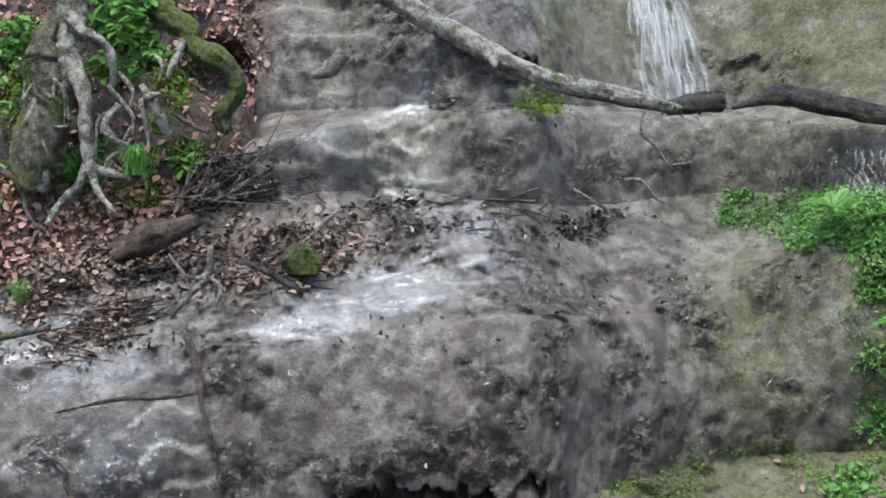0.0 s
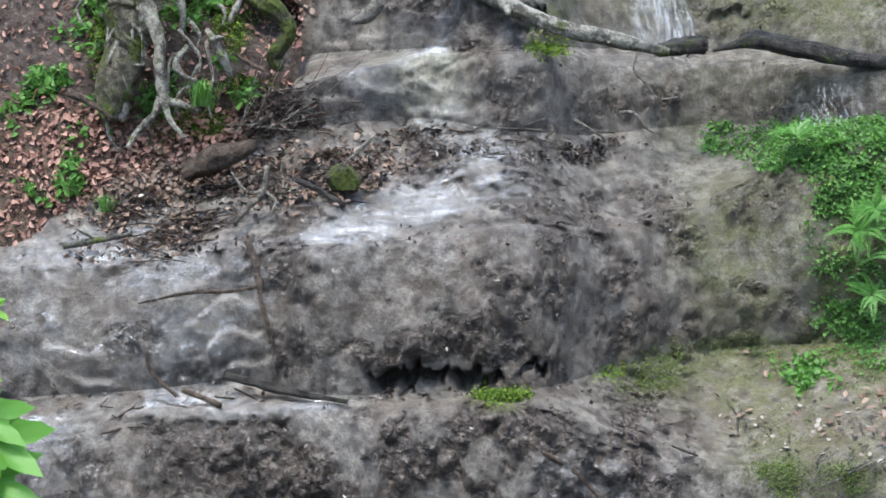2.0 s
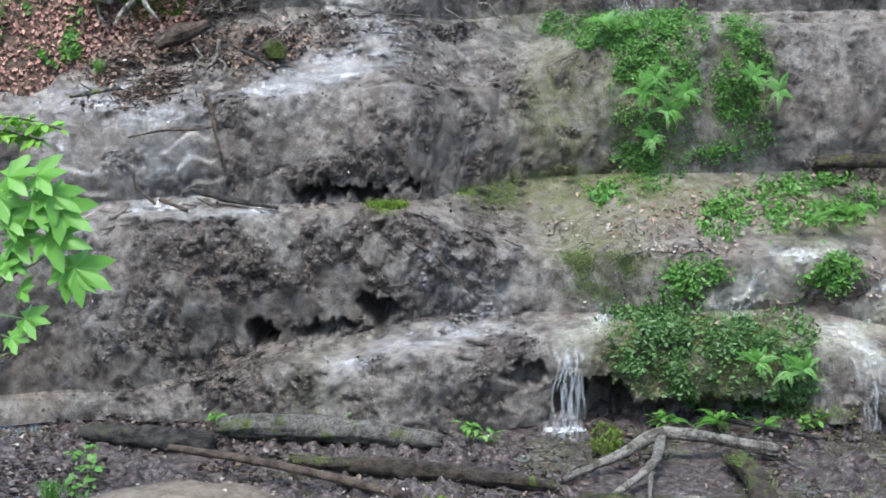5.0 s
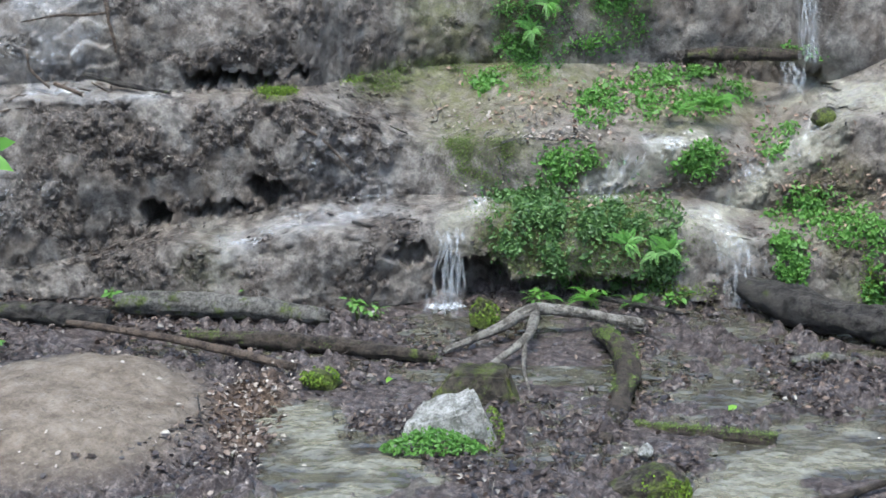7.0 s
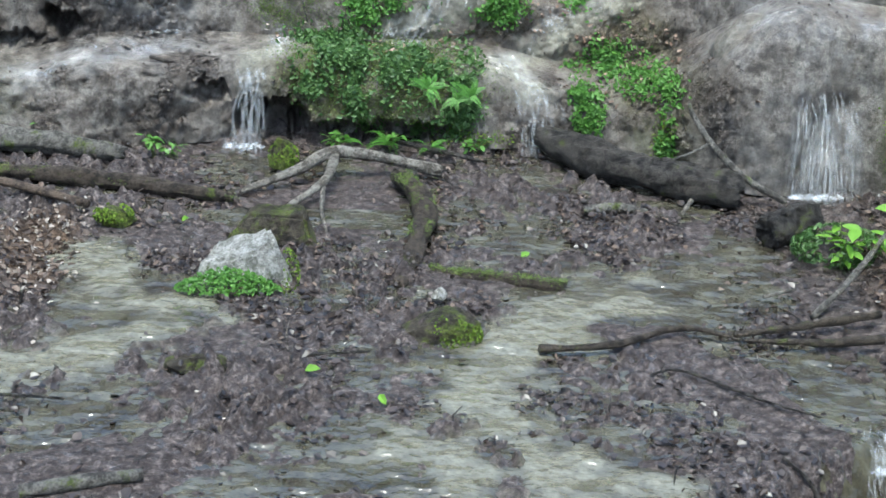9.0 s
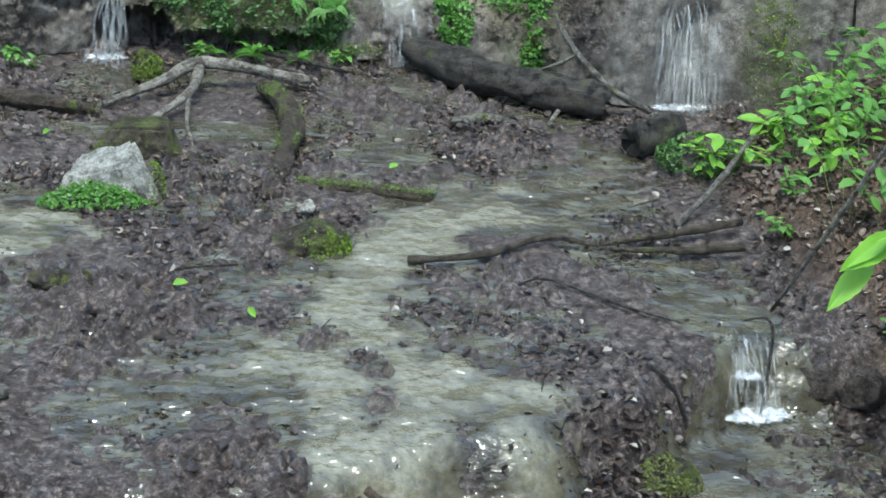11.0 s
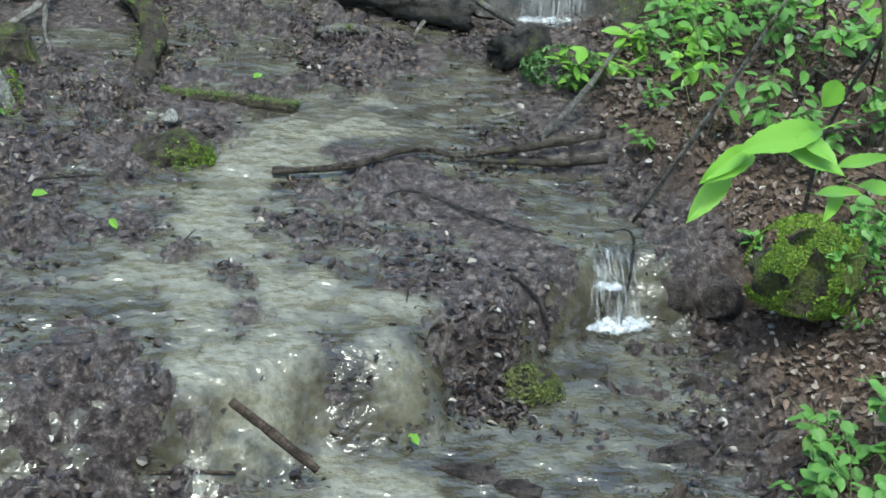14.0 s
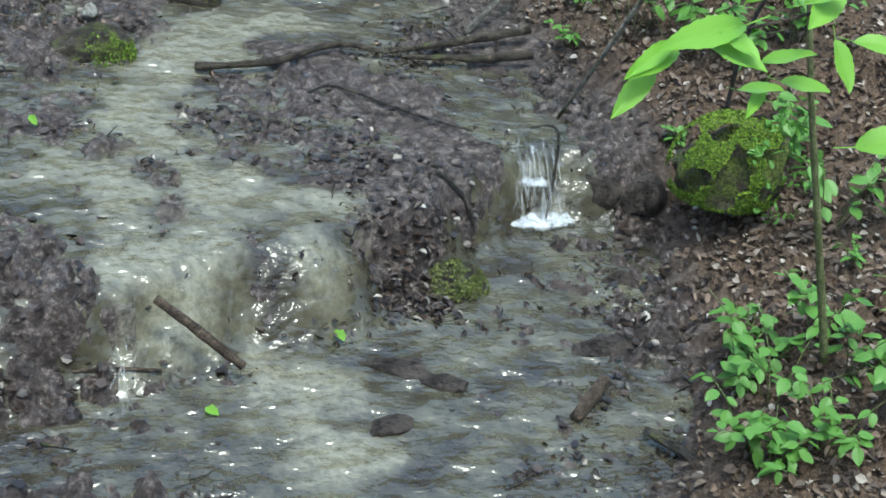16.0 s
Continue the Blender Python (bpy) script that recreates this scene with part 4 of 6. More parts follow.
log("grey_stick", "short barkless stick on the wet lip", "stick", [(1.11, 5.43, 0.0), (1.3, 5.36, -0.14), (1.49, 5.3, -0.29)], [0.02, 0.023, 0.02], BARK_BROWN, seed=20)
log("branch_stub", "rotten branch stub standing in shallow water", "stick", [(2.93, 4.86, -0.36), (3.14, 5.04, -0.3)], [0.03, 0.035], BARK_BROWN, seed=21)
log("wall_stick", "brown branch hanging down the wet tufa wall", "stick", [(-2.66, 11.95, 2.33), (-2.59, 11.86, 2.21), (-2.56, 11.8, 2.1), (-2.55, 11.78, 2.0), (-2.52, 11.76, 1.9), (-2.5, 11.74, 1.78)], [0.015, 0.019, 0.017, 0.014, 0.015, 0.01], BARK_BROWN,
    [([(-2.56, 11.82, 2.08), (-2.71, 11.8, 2.06), (-2.94, 11.78, 2.06), (-3.22, 11.76, 2.01)], [0.009, 0.011, 0.01, 0.006])], seed=22, knots=0.4)
log("forked_twig", "pale forked twig standing in the stream debris", "stick", [(-2.58, 12.22, 2.69), (-2.6, 12.2, 2.55), (-2.68, 12.15, 2.47), (-2.76, 12.1, 2.38)], [0.016, 0.018, 0.016, 0.012], BARK_PALE,
    [([(-2.6, 12.2, 2.55), (-2.53, 12.15, 2.5), (-2.55, 12.1, 2.42)], [0.012, 0.01, 0.006]), ([(-2.6, 12.2, 2.55), (-2.69, 12.18, 2.55), (-2.78, 12.2, 2.66)], [0.012, 0.01, 0.006])], seed=23)
log("debris_stick", "dark wet stick caught in the stream debris", "stick", [(-2.42, 12.2, 2.61), (-2.29, 12.18, 2.55), (-2.14, 12.15, 2.46)], [0.014, 0.018, 0.014], BARK_DARK, seed=54)
log("debris_stick", "pale curved stick across the stream debris", "stick", [(-1.98, 12.3, 2.83), (-2.05, 12.25, 2.77), (-2.15, 12.22, 2.68)], [0.011, 0.012, 0.008], BARK_PALE, seed=55)
log("ledge_stick", "dark crooked stick on the ledge", "stick", [(-2.75, 11.72, 1.62), (-2.43, 11.65, 1.55), (-2.07, 11.58, 1.5)], [0.02, 0.025, 0.012], BARK_DARK, seed=24)
log("ledge_stick", "short red-brown stick on the ledge", "stick", [(-2.97, 11.65, 1.56), (-2.75, 11.58, 1.49)], [0.017, 0.015], BARK_BROWN, seed=25)
log("ledge_stick", "thin bent dark twig on the wet rock", "stick", [(-3.17, 11.7, 1.78), (-3.15, 11.68, 1.66), (-3.0, 11.63, 1.53)], [0.01, 0.012, 0.01], BARK_BROWN, seed=26)
log("wall_stick", "curved dark twig with a pale tip on the crusted step", "stick", [(-1.06, 11.52, 1.24), (-0.9, 11.52, 1.13), (-0.67, 11.5, 0.88)], [0.012, 0.012, 0.006], BARK_BROWN, seed=27)
log("ledge_stick", "dark stick on the running water", "stick", [(-0.68, 11.1, 0.62), (-0.27, 11.05, 0.53)], [0.014, 0.018], BARK_DARK, seed=28)
log("thin_twig", "pale thin twig on the stream bed", "stick", [(-0.903, 13.05, 2.83), (-0.735, 13.0, 2.72)], [0.009, 0.008], BARK_PALE, seed=29)
log("thin_twig", "pale bent twig against the rounded step", "stick", [(-0.644, 13.1, 2.864), (-0.558, 13.1, 2.855), (-0.49, 13.08, 2.766), (-0.42, 13.02, 2.735)], [0.009, 0.01, 0.009, 0.007], BARK_PALE, seed=30)
log("thin_twig", "thin brown root curling down the rounded step", "stick", [(-0.534, 13.12, 3.2), (-0.551, 13.1, 3.1), (-0.468, 13.1, 3.01), (-0.414, 13.1, 2.936), (-0.3, 13.1, 2.94)], [0.006, 0.006, 0.006, 0.005, 0.004], BARK_PALE, seed=52)
log("broken_wood", "broken chunk of pale rotten wood on the upper cascade", "wood", [(-2.2, 13.0, 3.46), (-2.1, 12.98, 3.5), (-2.03, 12.98, 3.57)], [0.02, 0.04, 0.035], BARK_PALE, seed=53, knots=0.4)
log("pale_branch", "pale broken branch on the wet slope", "stick", [(-3.7, 12.0, 2.3), (-3.5, 11.98, 2.33), (-3.3, 11.98, 2.36)], [0.022, 0.02, 0.01], BARK_GREY, [([(-3.5, 11.98, 2.33), (-3.6, 11.95, 2.4)], [0.01, 0.006])], seed=31)


# ---- stones ----
def stone(name, label, at, size, mat, seed, flat=0.0, turn=0.0):
    bm = bmesh.new()
    bmesh.ops.create_icosphere(bm, subdivisions=5, radius=1)
    v = np.array([w.co[:] for w in bm.verts])
    r = np.random.default_rng(seed)
    v = v * (1 + 0.2 * fbm(v, 0.9, 3, seed=seed))[:, None]
    for k in range(11):
        d = r.normal(size=3)
        d /= np.linalg.norm(d)
        v -= 0.9 * np.clip(v @ d - r.uniform(0.55, 0.85), 0, None)[:, None] * d
    v = v * (1 + 0.07 * fbm(v, 3, 4, 0.6, seed=seed + 5) + 0.025 * fbm(v, 12, 3, 0.6, seed=seed + 9))[:, None]
    v[:, 2] = np.maximum(v[:, 2], -0.5)
    for w, q in zip(bm.verts, v):
        w.co = q * np.array(size)
    for f in bm.faces:
        f.smooth = True
    me = bpy.data.meshes.new(name)
    bm.to_mesh(me)
    bm.free()
    me.materials.append(mat)
    ob = new(name, me)
    ob.matrix_world = pose(*at, 0, 0, turn)
    return tagged(ob, label, "rock")


def wedge(name, label, category, foot, top, mat, seed):
    """A weathered block between a foot outline and a tilted top outline."""
    bm = bmesh.new()
    low, high = [bm.verts.new(q) for q in foot], [bm.verts.new(q) for q in top]
    n = len(foot)
    bm.faces.new(low[::-1])
    bm.faces.new(high)
    for k in range(n):
        bm.faces.new((low[k], low[(k + 1) % n], high[(k + 1) % n], high[k]))
    bmesh.ops.bevel(bm, geom=bm.edges[:], offset=0.022, segments=2, affect="EDGES")
    bmesh.ops.triangulate(bm, faces=bm.faces[:])
    for k in range(4):
        bmesh.ops.subdivide_edges(bm, edges=[e for e in bm.edges if e.calc_length() > 0.025], cuts=1)
        bmesh.ops.triangulate(bm, faces=bm.faces[:])
    bm.normal_update()
    v = np.array([w.co[:] for w in bm.verts])
    push = 0.012 * fbm(v, 9, 4, 0.6, seed=seed) + 0.02 * fbm(v, 3, 2, seed=seed + 3)
    for w, d in zip(bm.verts, push):
        w.co = w.co + w.normal * float(d)
    for f in bm.faces:
        f.smooth = True
    me = bpy.data.meshes.new(name)
    bm.to_mesh(me)
    bm.free()
    me.materials.append(mat)
    return tagged(new(name, me), label, category)


wedge("limestone_block", "pale angular limestone block with a slanting flat top in the pool", "rock",
      [(-0.28, 8.42, -0.06), (0.16, 8.36, -0.06), (0.34, 8.5, -0.06), (0.3, 8.75, -0.06), (-0.2, 8.75, -0.06)],
      [(-0.22, 8.5, 0.1), (0.12, 8.43, 0.23), (0.2, 8.5, 0.27), (0.17, 8.66, 0.3), (-0.14, 8.68, 0.2)], STONE_PALE, 3)
wedge("brown_boulder", "brown wet boulder with a flat mossy back", "rock",
      [(-0.14, 9.08, -0.06), (0.2, 9.0, -0.06), (0.47, 9.05, -0.06), (0.5, 9.3, -0.06), (0.05, 9.4, -0.06)],
      [(0.03, 9.15, 0.16), (0.22, 9.1, 0.19), (0.42, 9.12, 0.18), (0.42, 9.25, 0.19), (0.1, 9.3, 0.2)], STONE_BROWN, 5)
stone("mossy_stone", "low brown stone with bright moss on one side", (1.13, 7.84, 0.0), (0.25, 0.16, 0.13), STONE_BROWN, 7)
stone("mossy_stone", "dark mossy stone in the lower basin", (2.68, 5.97, -0.38), (0.21, 0.15, 0.12), STONE_BROWN, 9)
stone("mossy_boulder", "boulder thick with bright green moss on the bank", (4.22, 6.12, 0.2), (0.34, 0.28, 0.32), STONE_MOSS, 11)
stone("mossy_stone", "small yellow-green mossy stone by the mound", (-0.8, 9.35, 0.05), (0.13, 0.1, 0.1), STONE_MOSS, 13)
stone("mossy_stone", "upright mossy stone at the fall's foot", (0.3, 10.5, 0.08), (0.11, 0.09, 0.14), STONE_MOSS, 15)
stone("mossy_stone", "mossy brown stone in the upper stream debris", (-2.16, 12.3, 2.58), (0.12, 0.1, 0.09), STONE_MOSS, 17)
log("stump", "short black rotten stump with a broken pale top", "stump", [(3.5, 9.26, 0.1), (3.66, 9.34, 0.11), (3.9, 9.46, 0.13)], [0.12, 0.13, 0.1], BARK_DARK, [([(3.6, 9.28, 0.2), (3.74, 9.36, 0.215), (3.9, 9.46, 0.2)], [0.05, 0.055, 0.03])], seed=44, knots=0.3)
stone("mossy_stone", "small mossy stone in the lime chute", (3.0, 11.85, 1.24), (0.1, 0.08, 0.09), STONE_MOSS, 25)
stone("grey_pebble", "small pale grey pebble on the mud", (1.17, 8.23, 0.05), (0.05, 0.05, 0.05), STONE_PALE, 21)
for j, (x, y, a, b, h, turn) in enumerate([(2.24, 5.32, 0.2, 0.08, 0.05, -20), (2.42, 5.18, 0.14, 0.07, 0.045, -30), (3.3, 5.38, 0.2, 0.09, 0.06, 10), (3.58, 5.42, 0.18, 0.1, 0.07, 0), (3.64, 5.95, 0.14, 0.06, 0.06, -10), (2.05, 4.92, 0.13, 0.07, 0.05, 15)]):
    stone("mud_bar", "low dark bar of stony mud in the lower basin", (x, y, -0.385), (a, b, h), STONE_MUD, 40 + j, turn=turn)
for j, (x, y, z, a, b, h) in enumerate([(3.78, 6.62, -0.25, 0.16, 0.13, 0.15), (3.98, 6.5, -0.22, 0.13, 0.11, 0.13), (3.62, 6.72, -0.2, 0.1, 0.1, 0.13), (3.02, 6.62, -0.25, 0.13, 0.12, 0.16)]):
    stone("mud_hump", "dark wet hump of mud and stones beside the cascade", (x, y, z), (a, b, h), STONE_MUD, 50 + j)
stone("mud_hump", "brown mud-caked stone between two rivulets", (-0.2, 7.4, 0.0), (0.2, 0.12, 0.07), STONE_BROWN, 23)
log("grey_log", "half-sunken grey log in the mud", "log", [(-0.95, 6.1, 0.02), (-0.68, 6.17, 0.03), (-0.42, 6.25, 0.02)], [0.035, 0.04, 0.03], BARK_GREY, seed=45)
log("mud_stick", "thin brown stick lying under the drip lip", "stick", [(0.76, 5.36, -0.31), (0.95, 5.35, -0.3), (1.14, 5.33, -0.31)], [0.008, 0.01, 0.008], BARK_BROWN, seed=46, sides=8)
log("mud_stick", "thin curved dark twig on the mud", "stick", [(0.05, 7.35, 0.02), (0.4, 7.48, 0.03), (0.72, 7.55, 0.02)], [0.006, 0.009, 0.006], BARK_DARK, seed=47, sides=8)
log("mud_stick", "long thin dark twig at the rivulet's edge", "stick", [(-1.6, 7.05, 0.02), (-1.2, 7.0, 0.03), (-0.85, 6.98, 0.02)], [0.006, 0.009, 0.007], BARK_DARK, seed=48, sides=8)
log("broken_stick", "pale broken stick end propped in the mud", "stick", [(3.05, 9.75, 0.02), (3.12, 9.78, 0.12)], [0.015, 0.018], BARK_PALE, seed=49, sides=8)
log("bark_slab", "flat pale slab of bark on the mud", "wood", [(2.35, 9.75, 0.03), (2.6, 9.78, 0.04), (2.8, 9.74, 0.03)], [0.025, 0.04, 0.02], BARK_GREY, seed=50, sides=8)


# ---- leaves, moss and litter: real blades scattered on the surfaces ----
RNG = np.random.default_rng(11)


def blades(pos, normal, size, lean, seed, width=0.55, curl=0.25):
    """Pointed leaves, two quads each, one for every position; returns vertices and faces."""
    r = np.random.default_rng(seed)
    n = len(pos)
    d = r.normal(size=(n, 3))
    normal = normal + lean * d
    normal /= np.linalg.norm(normal, axis=1)[:, None]
    along = r.normal(size=(n, 3))
    along -= (along * normal).sum(1)[:, None] * normal
    along /= np.linalg.norm(along, axis=1)[:, None]
    side = np.cross(normal, along)
    s = size[:, None]
    c = (curl * (0.3 + r.random(n)))[:, None]
    w = width * 0.5 * (0.7 + 0.6 * r.random(n))[:, None]
    base, tip = pos - 0.5 * s * along, pos + 0.5 * s * along + s * c * 0.6 * normal
    r1, r2 = pos + s * (-0.22 * along + w * side + c * normal), pos + s * (0.2 * along + 0.8 * w * side + c * normal)
    l1, l2 = pos + s * (-0.22 * along - w * side + c * normal), pos + s * (0.2 * along - 0.8 * w * side + c * normal)
    v = np.stack([base, r1, r2, tip, l2, l1], 1).reshape(-1, 3)
    k = np.arange(n)[:, None] * 6
    f = np.concatenate([k + (0, 1, 2, 3), k + (0, 3, 4, 5)], 1).reshape(-1, 4)
    return v, f


def scatter(name, label, category, pos, normal, sizes, mat, lean=0.4, seed=0, lift=0.4, width=0.55, curl=0.25, parent=None):
    size = RNG.uniform(*sizes, len(pos))
    normal = np.broadcast_to(np.asarray(normal, float), pos.shape).copy()
    v, f = blades(pos + normal * (size * lift)[:, None], normal, size, lean, seed, width, curl)
    me = raw_mesh(name, v, f, mat, smooth=False)
    ob = new(name, me)
    if parent:
        ob.parent = parent
        ob.matrix_parent_inverse = parent.matrix_world.inverted()
        return tagged(ob, kind="stuff")
    return tagged(ob, label, category, kind="stuff")


def pick(points, weight, n, seed, jitter=0.012):
    """n points drawn from the surface samples by weight."""
    r = np.random.default_rng(seed)
    w = np.clip(weight, 0, None)
    i = r.choice(len(points), n, p=w / w.sum())
    return points[i] + r.normal(scale=jitter, size=(n, 3))


ALL = {k: np.concatenate([TIERS[t][k] for t in TIERS]) for k in range(6)}
ROCK_P, ROCK_FLOW, ROCK_MOSS, ROCK_LIT, ROCK_CRUST, ROCK_SILT = (ALL[k] for k in range(6))


def blob(p, spots):
    out = np.zeros(len(p))
    for x, z, rx, rz in spots:
        out = np.maximum(out, np.exp(-(((p[:, 0] - x) / rx) ** 2 + ((p[:, 2] - z) / rz) ** 2) ** 2))
    return out


patchy = smooth(-0.25, 0.35, fbm(ROCK_P, 6, 3, seed=61))
FRONT = np.array((0, -0.75, 0.65))
wall_moss = [(-0.02, 2.64, 0.12, 0.08), (0.22, 2.62, 0.2, 0.1), (0.5, 2.62, 0.2, 0.12), (0.8, 2.6, 0.3, 0.14), (0.7, 2.25, 0.24, 0.3), (0.72, 1.9, 0.26, 0.35), (0.75, 1.65, 0.3, 0.12), (1.0, 2.3, 0.12, 0.4), (1.45, 2.1, 0.22, 0.5), (1.42, 1.72, 0.25, 0.15)]
scatter("creeping_plants", "bright green creeping plants hanging over the tufa wall", "plant", pick(ROCK_P, blob(ROCK_P, wall_moss) * (0.12 + patchy), 17000, 1), FRONT, (0.012, 0.034), LEAF_FERN, 0.6, 1, 0.6)
scatter("creeping_plants", "dark green creeping plants in the shade of the wall", "plant", pick(ROCK_P, blob(ROCK_P, wall_moss) * (0.15 + patchy), 8000, 70), FRONT, (0.014, 0.035), LEAF_DEEP, 0.7, 70, 0.3)
hump = [(0.7, 0.55, 0.33, 0.25), (1.25, 0.5, 0.4, 0.32), (0.48, 0.5, 0.14, 0.24), (1.65, 0.42, 0.18, 0.3), (1.1, 0.15, 0.5, 0.14), (1.45, 0.05, 0.3, 0.12)]
scatter("ground_ivy", "small-leaved ivy and moss over a rounded hump", "plant", pick(ROCK_P, blob(ROCK_P, hump) * (0.04 + patchy ** 2) * (1 - ROCK_SILT), 9500, 2), FRONT, (0.02, 0.05), LEAF_DEEP, 0.8, 2, 0.9)
scatter("moss", "olive moss over the rounded hump of rock", "moss", pick(ROCK_P, blob(ROCK_P, [(1.0, 0.62, 0.62, 0.12), (0.6, 0.5, 0.25, 0.24), (1.15, 0.42, 0.6, 0.26)]), 14000, 3), FRONT, (0.008, 0.018), MOSS_LEDGE, 0.7, 3, 0.3)
bankmoss = [(-0.15, 1.5, 0.4, 0.07), (0.5, 1.47, 0.4, 0.07), (0.3, 1.0, 0.3, 0.2), (-0.45, 1.42, 0.2, 0.06)]
scatter("moss", "thin olive moss on the earthen ledge", "moss", pick(ROCK_P, blob(ROCK_P, bankmoss) * (0.2 + patchy), 9000, 4), FRONT, (0.007, 0.016), MOSS_LEDGE, 0.8, 4, 0.3)
herbs = [(0.95, 0.95, 0.22, 0.13), (1.25, 1.3, 0.22, 0.1), (1.6, 1.28, 0.15, 0.1), (0.35, 1.42, 0.14, 0.07), (2.0, 0.95, 0.2, 0.12), (2.75, 0.95, 0.22, 0.14), (2.95, 0.6, 0.25, 0.14), (2.6, 0.35, 0.12, 0.2), (3.15, 0.2, 0.06, 0.25), (2.2, 1.28, 0.35, 0.09), (1.9, 1.42, 0.4, 0.05), (3.0, 1.62, 0.2, 0.05), (1.3, 1.7, 0.3, 0.04)]
scatter("low_herbs", "patches of small green herbs among stones and leaves", "plant", pick(ROCK_P, blob(ROCK_P, herbs) * (0.2 + patchy) * (1 - ROCK_SILT) ** 2, 7000, 5), FRONT, (0.02, 0.05), LEAF_FERN, 0.7, 5, 0.7)
scatter("moss", "bright moss strips on the wet rock foot", "moss", pick(ROCK_P, blob(ROCK_P, [(3.12, 0.22, 0.05, 0.22), (-1.05, 3.3, 0.12, 0.09), (-1.28, 1.48, 0.13, 0.025), (-0.7, 1.47, 0.1, 0.03), (1.7, 0.08, 0.3, 0.06), (4.75, 0.5, 0.15, 0.4)]), 3500, 6), FRONT, (0.012, 0.025), MOSS_FUR, 0.7, 6, 0.4)
# fallen leaves
UPWARD = np.array((0, -0.3, 0.95))
scatter("leaf_litter", "brown fallen leaves on the rock ledges", "leaves", pick(ROCK_P, ROCK_LIT ** 2 * (0.3 + patchy), 9000, 7), UPWARD, (0.025, 0.06), LEAF_DEAD, 0.5, 7, 0.25)
scatter("leaf_litter", "bleached dry leaves on the mossy earthen ledge", "leaves", pick(ROCK_P, blob(ROCK_P, [(0.35, 1.26, 0.22, 0.06), (0.2, 1.2, 0.3, 0.05), (1.0, 1.16, 0.4, 0.04), (0.9, 0.78, 0.6, 0.03)]), 190, 8), UPWARD, (0.02, 0.045), LEAF_PALE, 0.35, 8, 0.12, 0.6, 0.1)
scatter("leaf_scraps", "dark wet leaf scraps stuck on the tufa", "leaves", pick(ROCK_P, (0.04 + ROCK_CRUST ** 2 + smooth(0.2, 0.6, fbm(ROCK_P, 3.5, 3, seed=63)) * 0.4) * (1 - 0.8 * ROCK_FLOW) * (1 - 0.9 * ROCK_SILT) * smooth(3.9, 3.4, ROCK_P[:, 2]), 4500, 9), FRONT, (0.012, 0.034), LEAF_WET, 0.5, 9, 0.1)
GP, GFLOW, GDRY, GLEAF = GROUND
inside = (np.abs(GP[:, 0] - 0.6) < 5) & (GP[:, 1] > 3.3) & (GP[:, 1] < 11.8)
GP, GFLOW, GDRY, GLEAF = GP[inside], GFLOW[inside], GDRY[inside], GLEAF[inside]
clumps = smooth(-0.15, 0.4, fbm(GP, 2.2, 3, seed=65))
pool = (1 - GDRY) * (1 - GLEAF) * (1 - 0.93 * GFLOW)
scatter("leaf_scraps", "black rotting leaf scraps in the wet mud", "leaves", pick(GP, pool * (0.08 + clumps), 11000, 10), (0, 0, 1), (0.018, 0.06), LEAF_WET, 0.3, 10, 0.1, 0.8, 0.12)
r = np.random.default_rng(77)
centres = pick(GP, pool * (0.2 + clumps), 520, 78)
who = r.integers(len(centres), size=12000)
spreadr = r.uniform(0.04, 0.13, len(centres))[who]
pile = centres[who] + np.stack([r.normal(size=12000) * spreadr * 1.3, r.normal(size=12000) * spreadr, np.zeros(12000)], 1)
pile[:, 2] += 0.03 * np.exp(-((pile - centres[who])[:, :2] ** 2).sum(1) / (spreadr ** 2)) * r.random(12000)
scatter("leaf_scraps", "dark clumps of rotting leaves piled on the mud", "leaves", pile, (0, 0, 1), (0.015, 0.04), LEAF_WET, 0.5, 79, 0.2, 0.75, 0.15)
scatter("leaf_litter", "brown fallen leaves lying on the mud", "leaves", pick(GP, pool * (0.05 + clumps ** 2) * smooth(7.0, 9.0, GP[:, 1]), 3500, 11), (0, 0, 1), (0.02, 0.055), LEAF_BANK, 0.4, 11, 0.2)
scatter("leaf_litter", "thick brown leaf litter on the bank", "leaves", pick(GP, GLEAF * (GP[:, 1] < 11), 13000, 12), (0, 0, 1), (0.02, 0.07), LEAF_BANK, 0.6, 12, 0.3)
scatter("leaf_litter", "bleached dry leaves on the bank", "leaves", pick(GP, GLEAF * (GP[:, 0] > 2), 2000, 13), (0, 0, 1), (0.025, 0.06), LEAF_PALE, 0.5, 13, 0.25, 0.6, 0.14)
scatter("leaf_scraps", "wet leaves gathered round the basin stone", "leaves", pick(GP, np.exp(-((GP[:, 0] - 2.65) / 0.4) ** 2 - ((GP[:, 1] - 5.85) / 0.22) ** 2), 900, 71), (0, 0, 1), (0.02, 0.06), LEAF_WET, 0.6, 71, 0.35)
scatter("leaf_litter", "pale dry leaves round the earth mound", "leaves", pick(GP, np.exp(-((GP[:, 0] + 1.15) / 0.25) ** 2 - ((GP[:, 1] - 9.0) / 0.7) ** 2) + 0.025 * GDRY, 650, 14), (0, 0, 1), (0.02, 0.045), LEAF_PALE, 0.4, 14, 0.15, 0.6, 0.12)


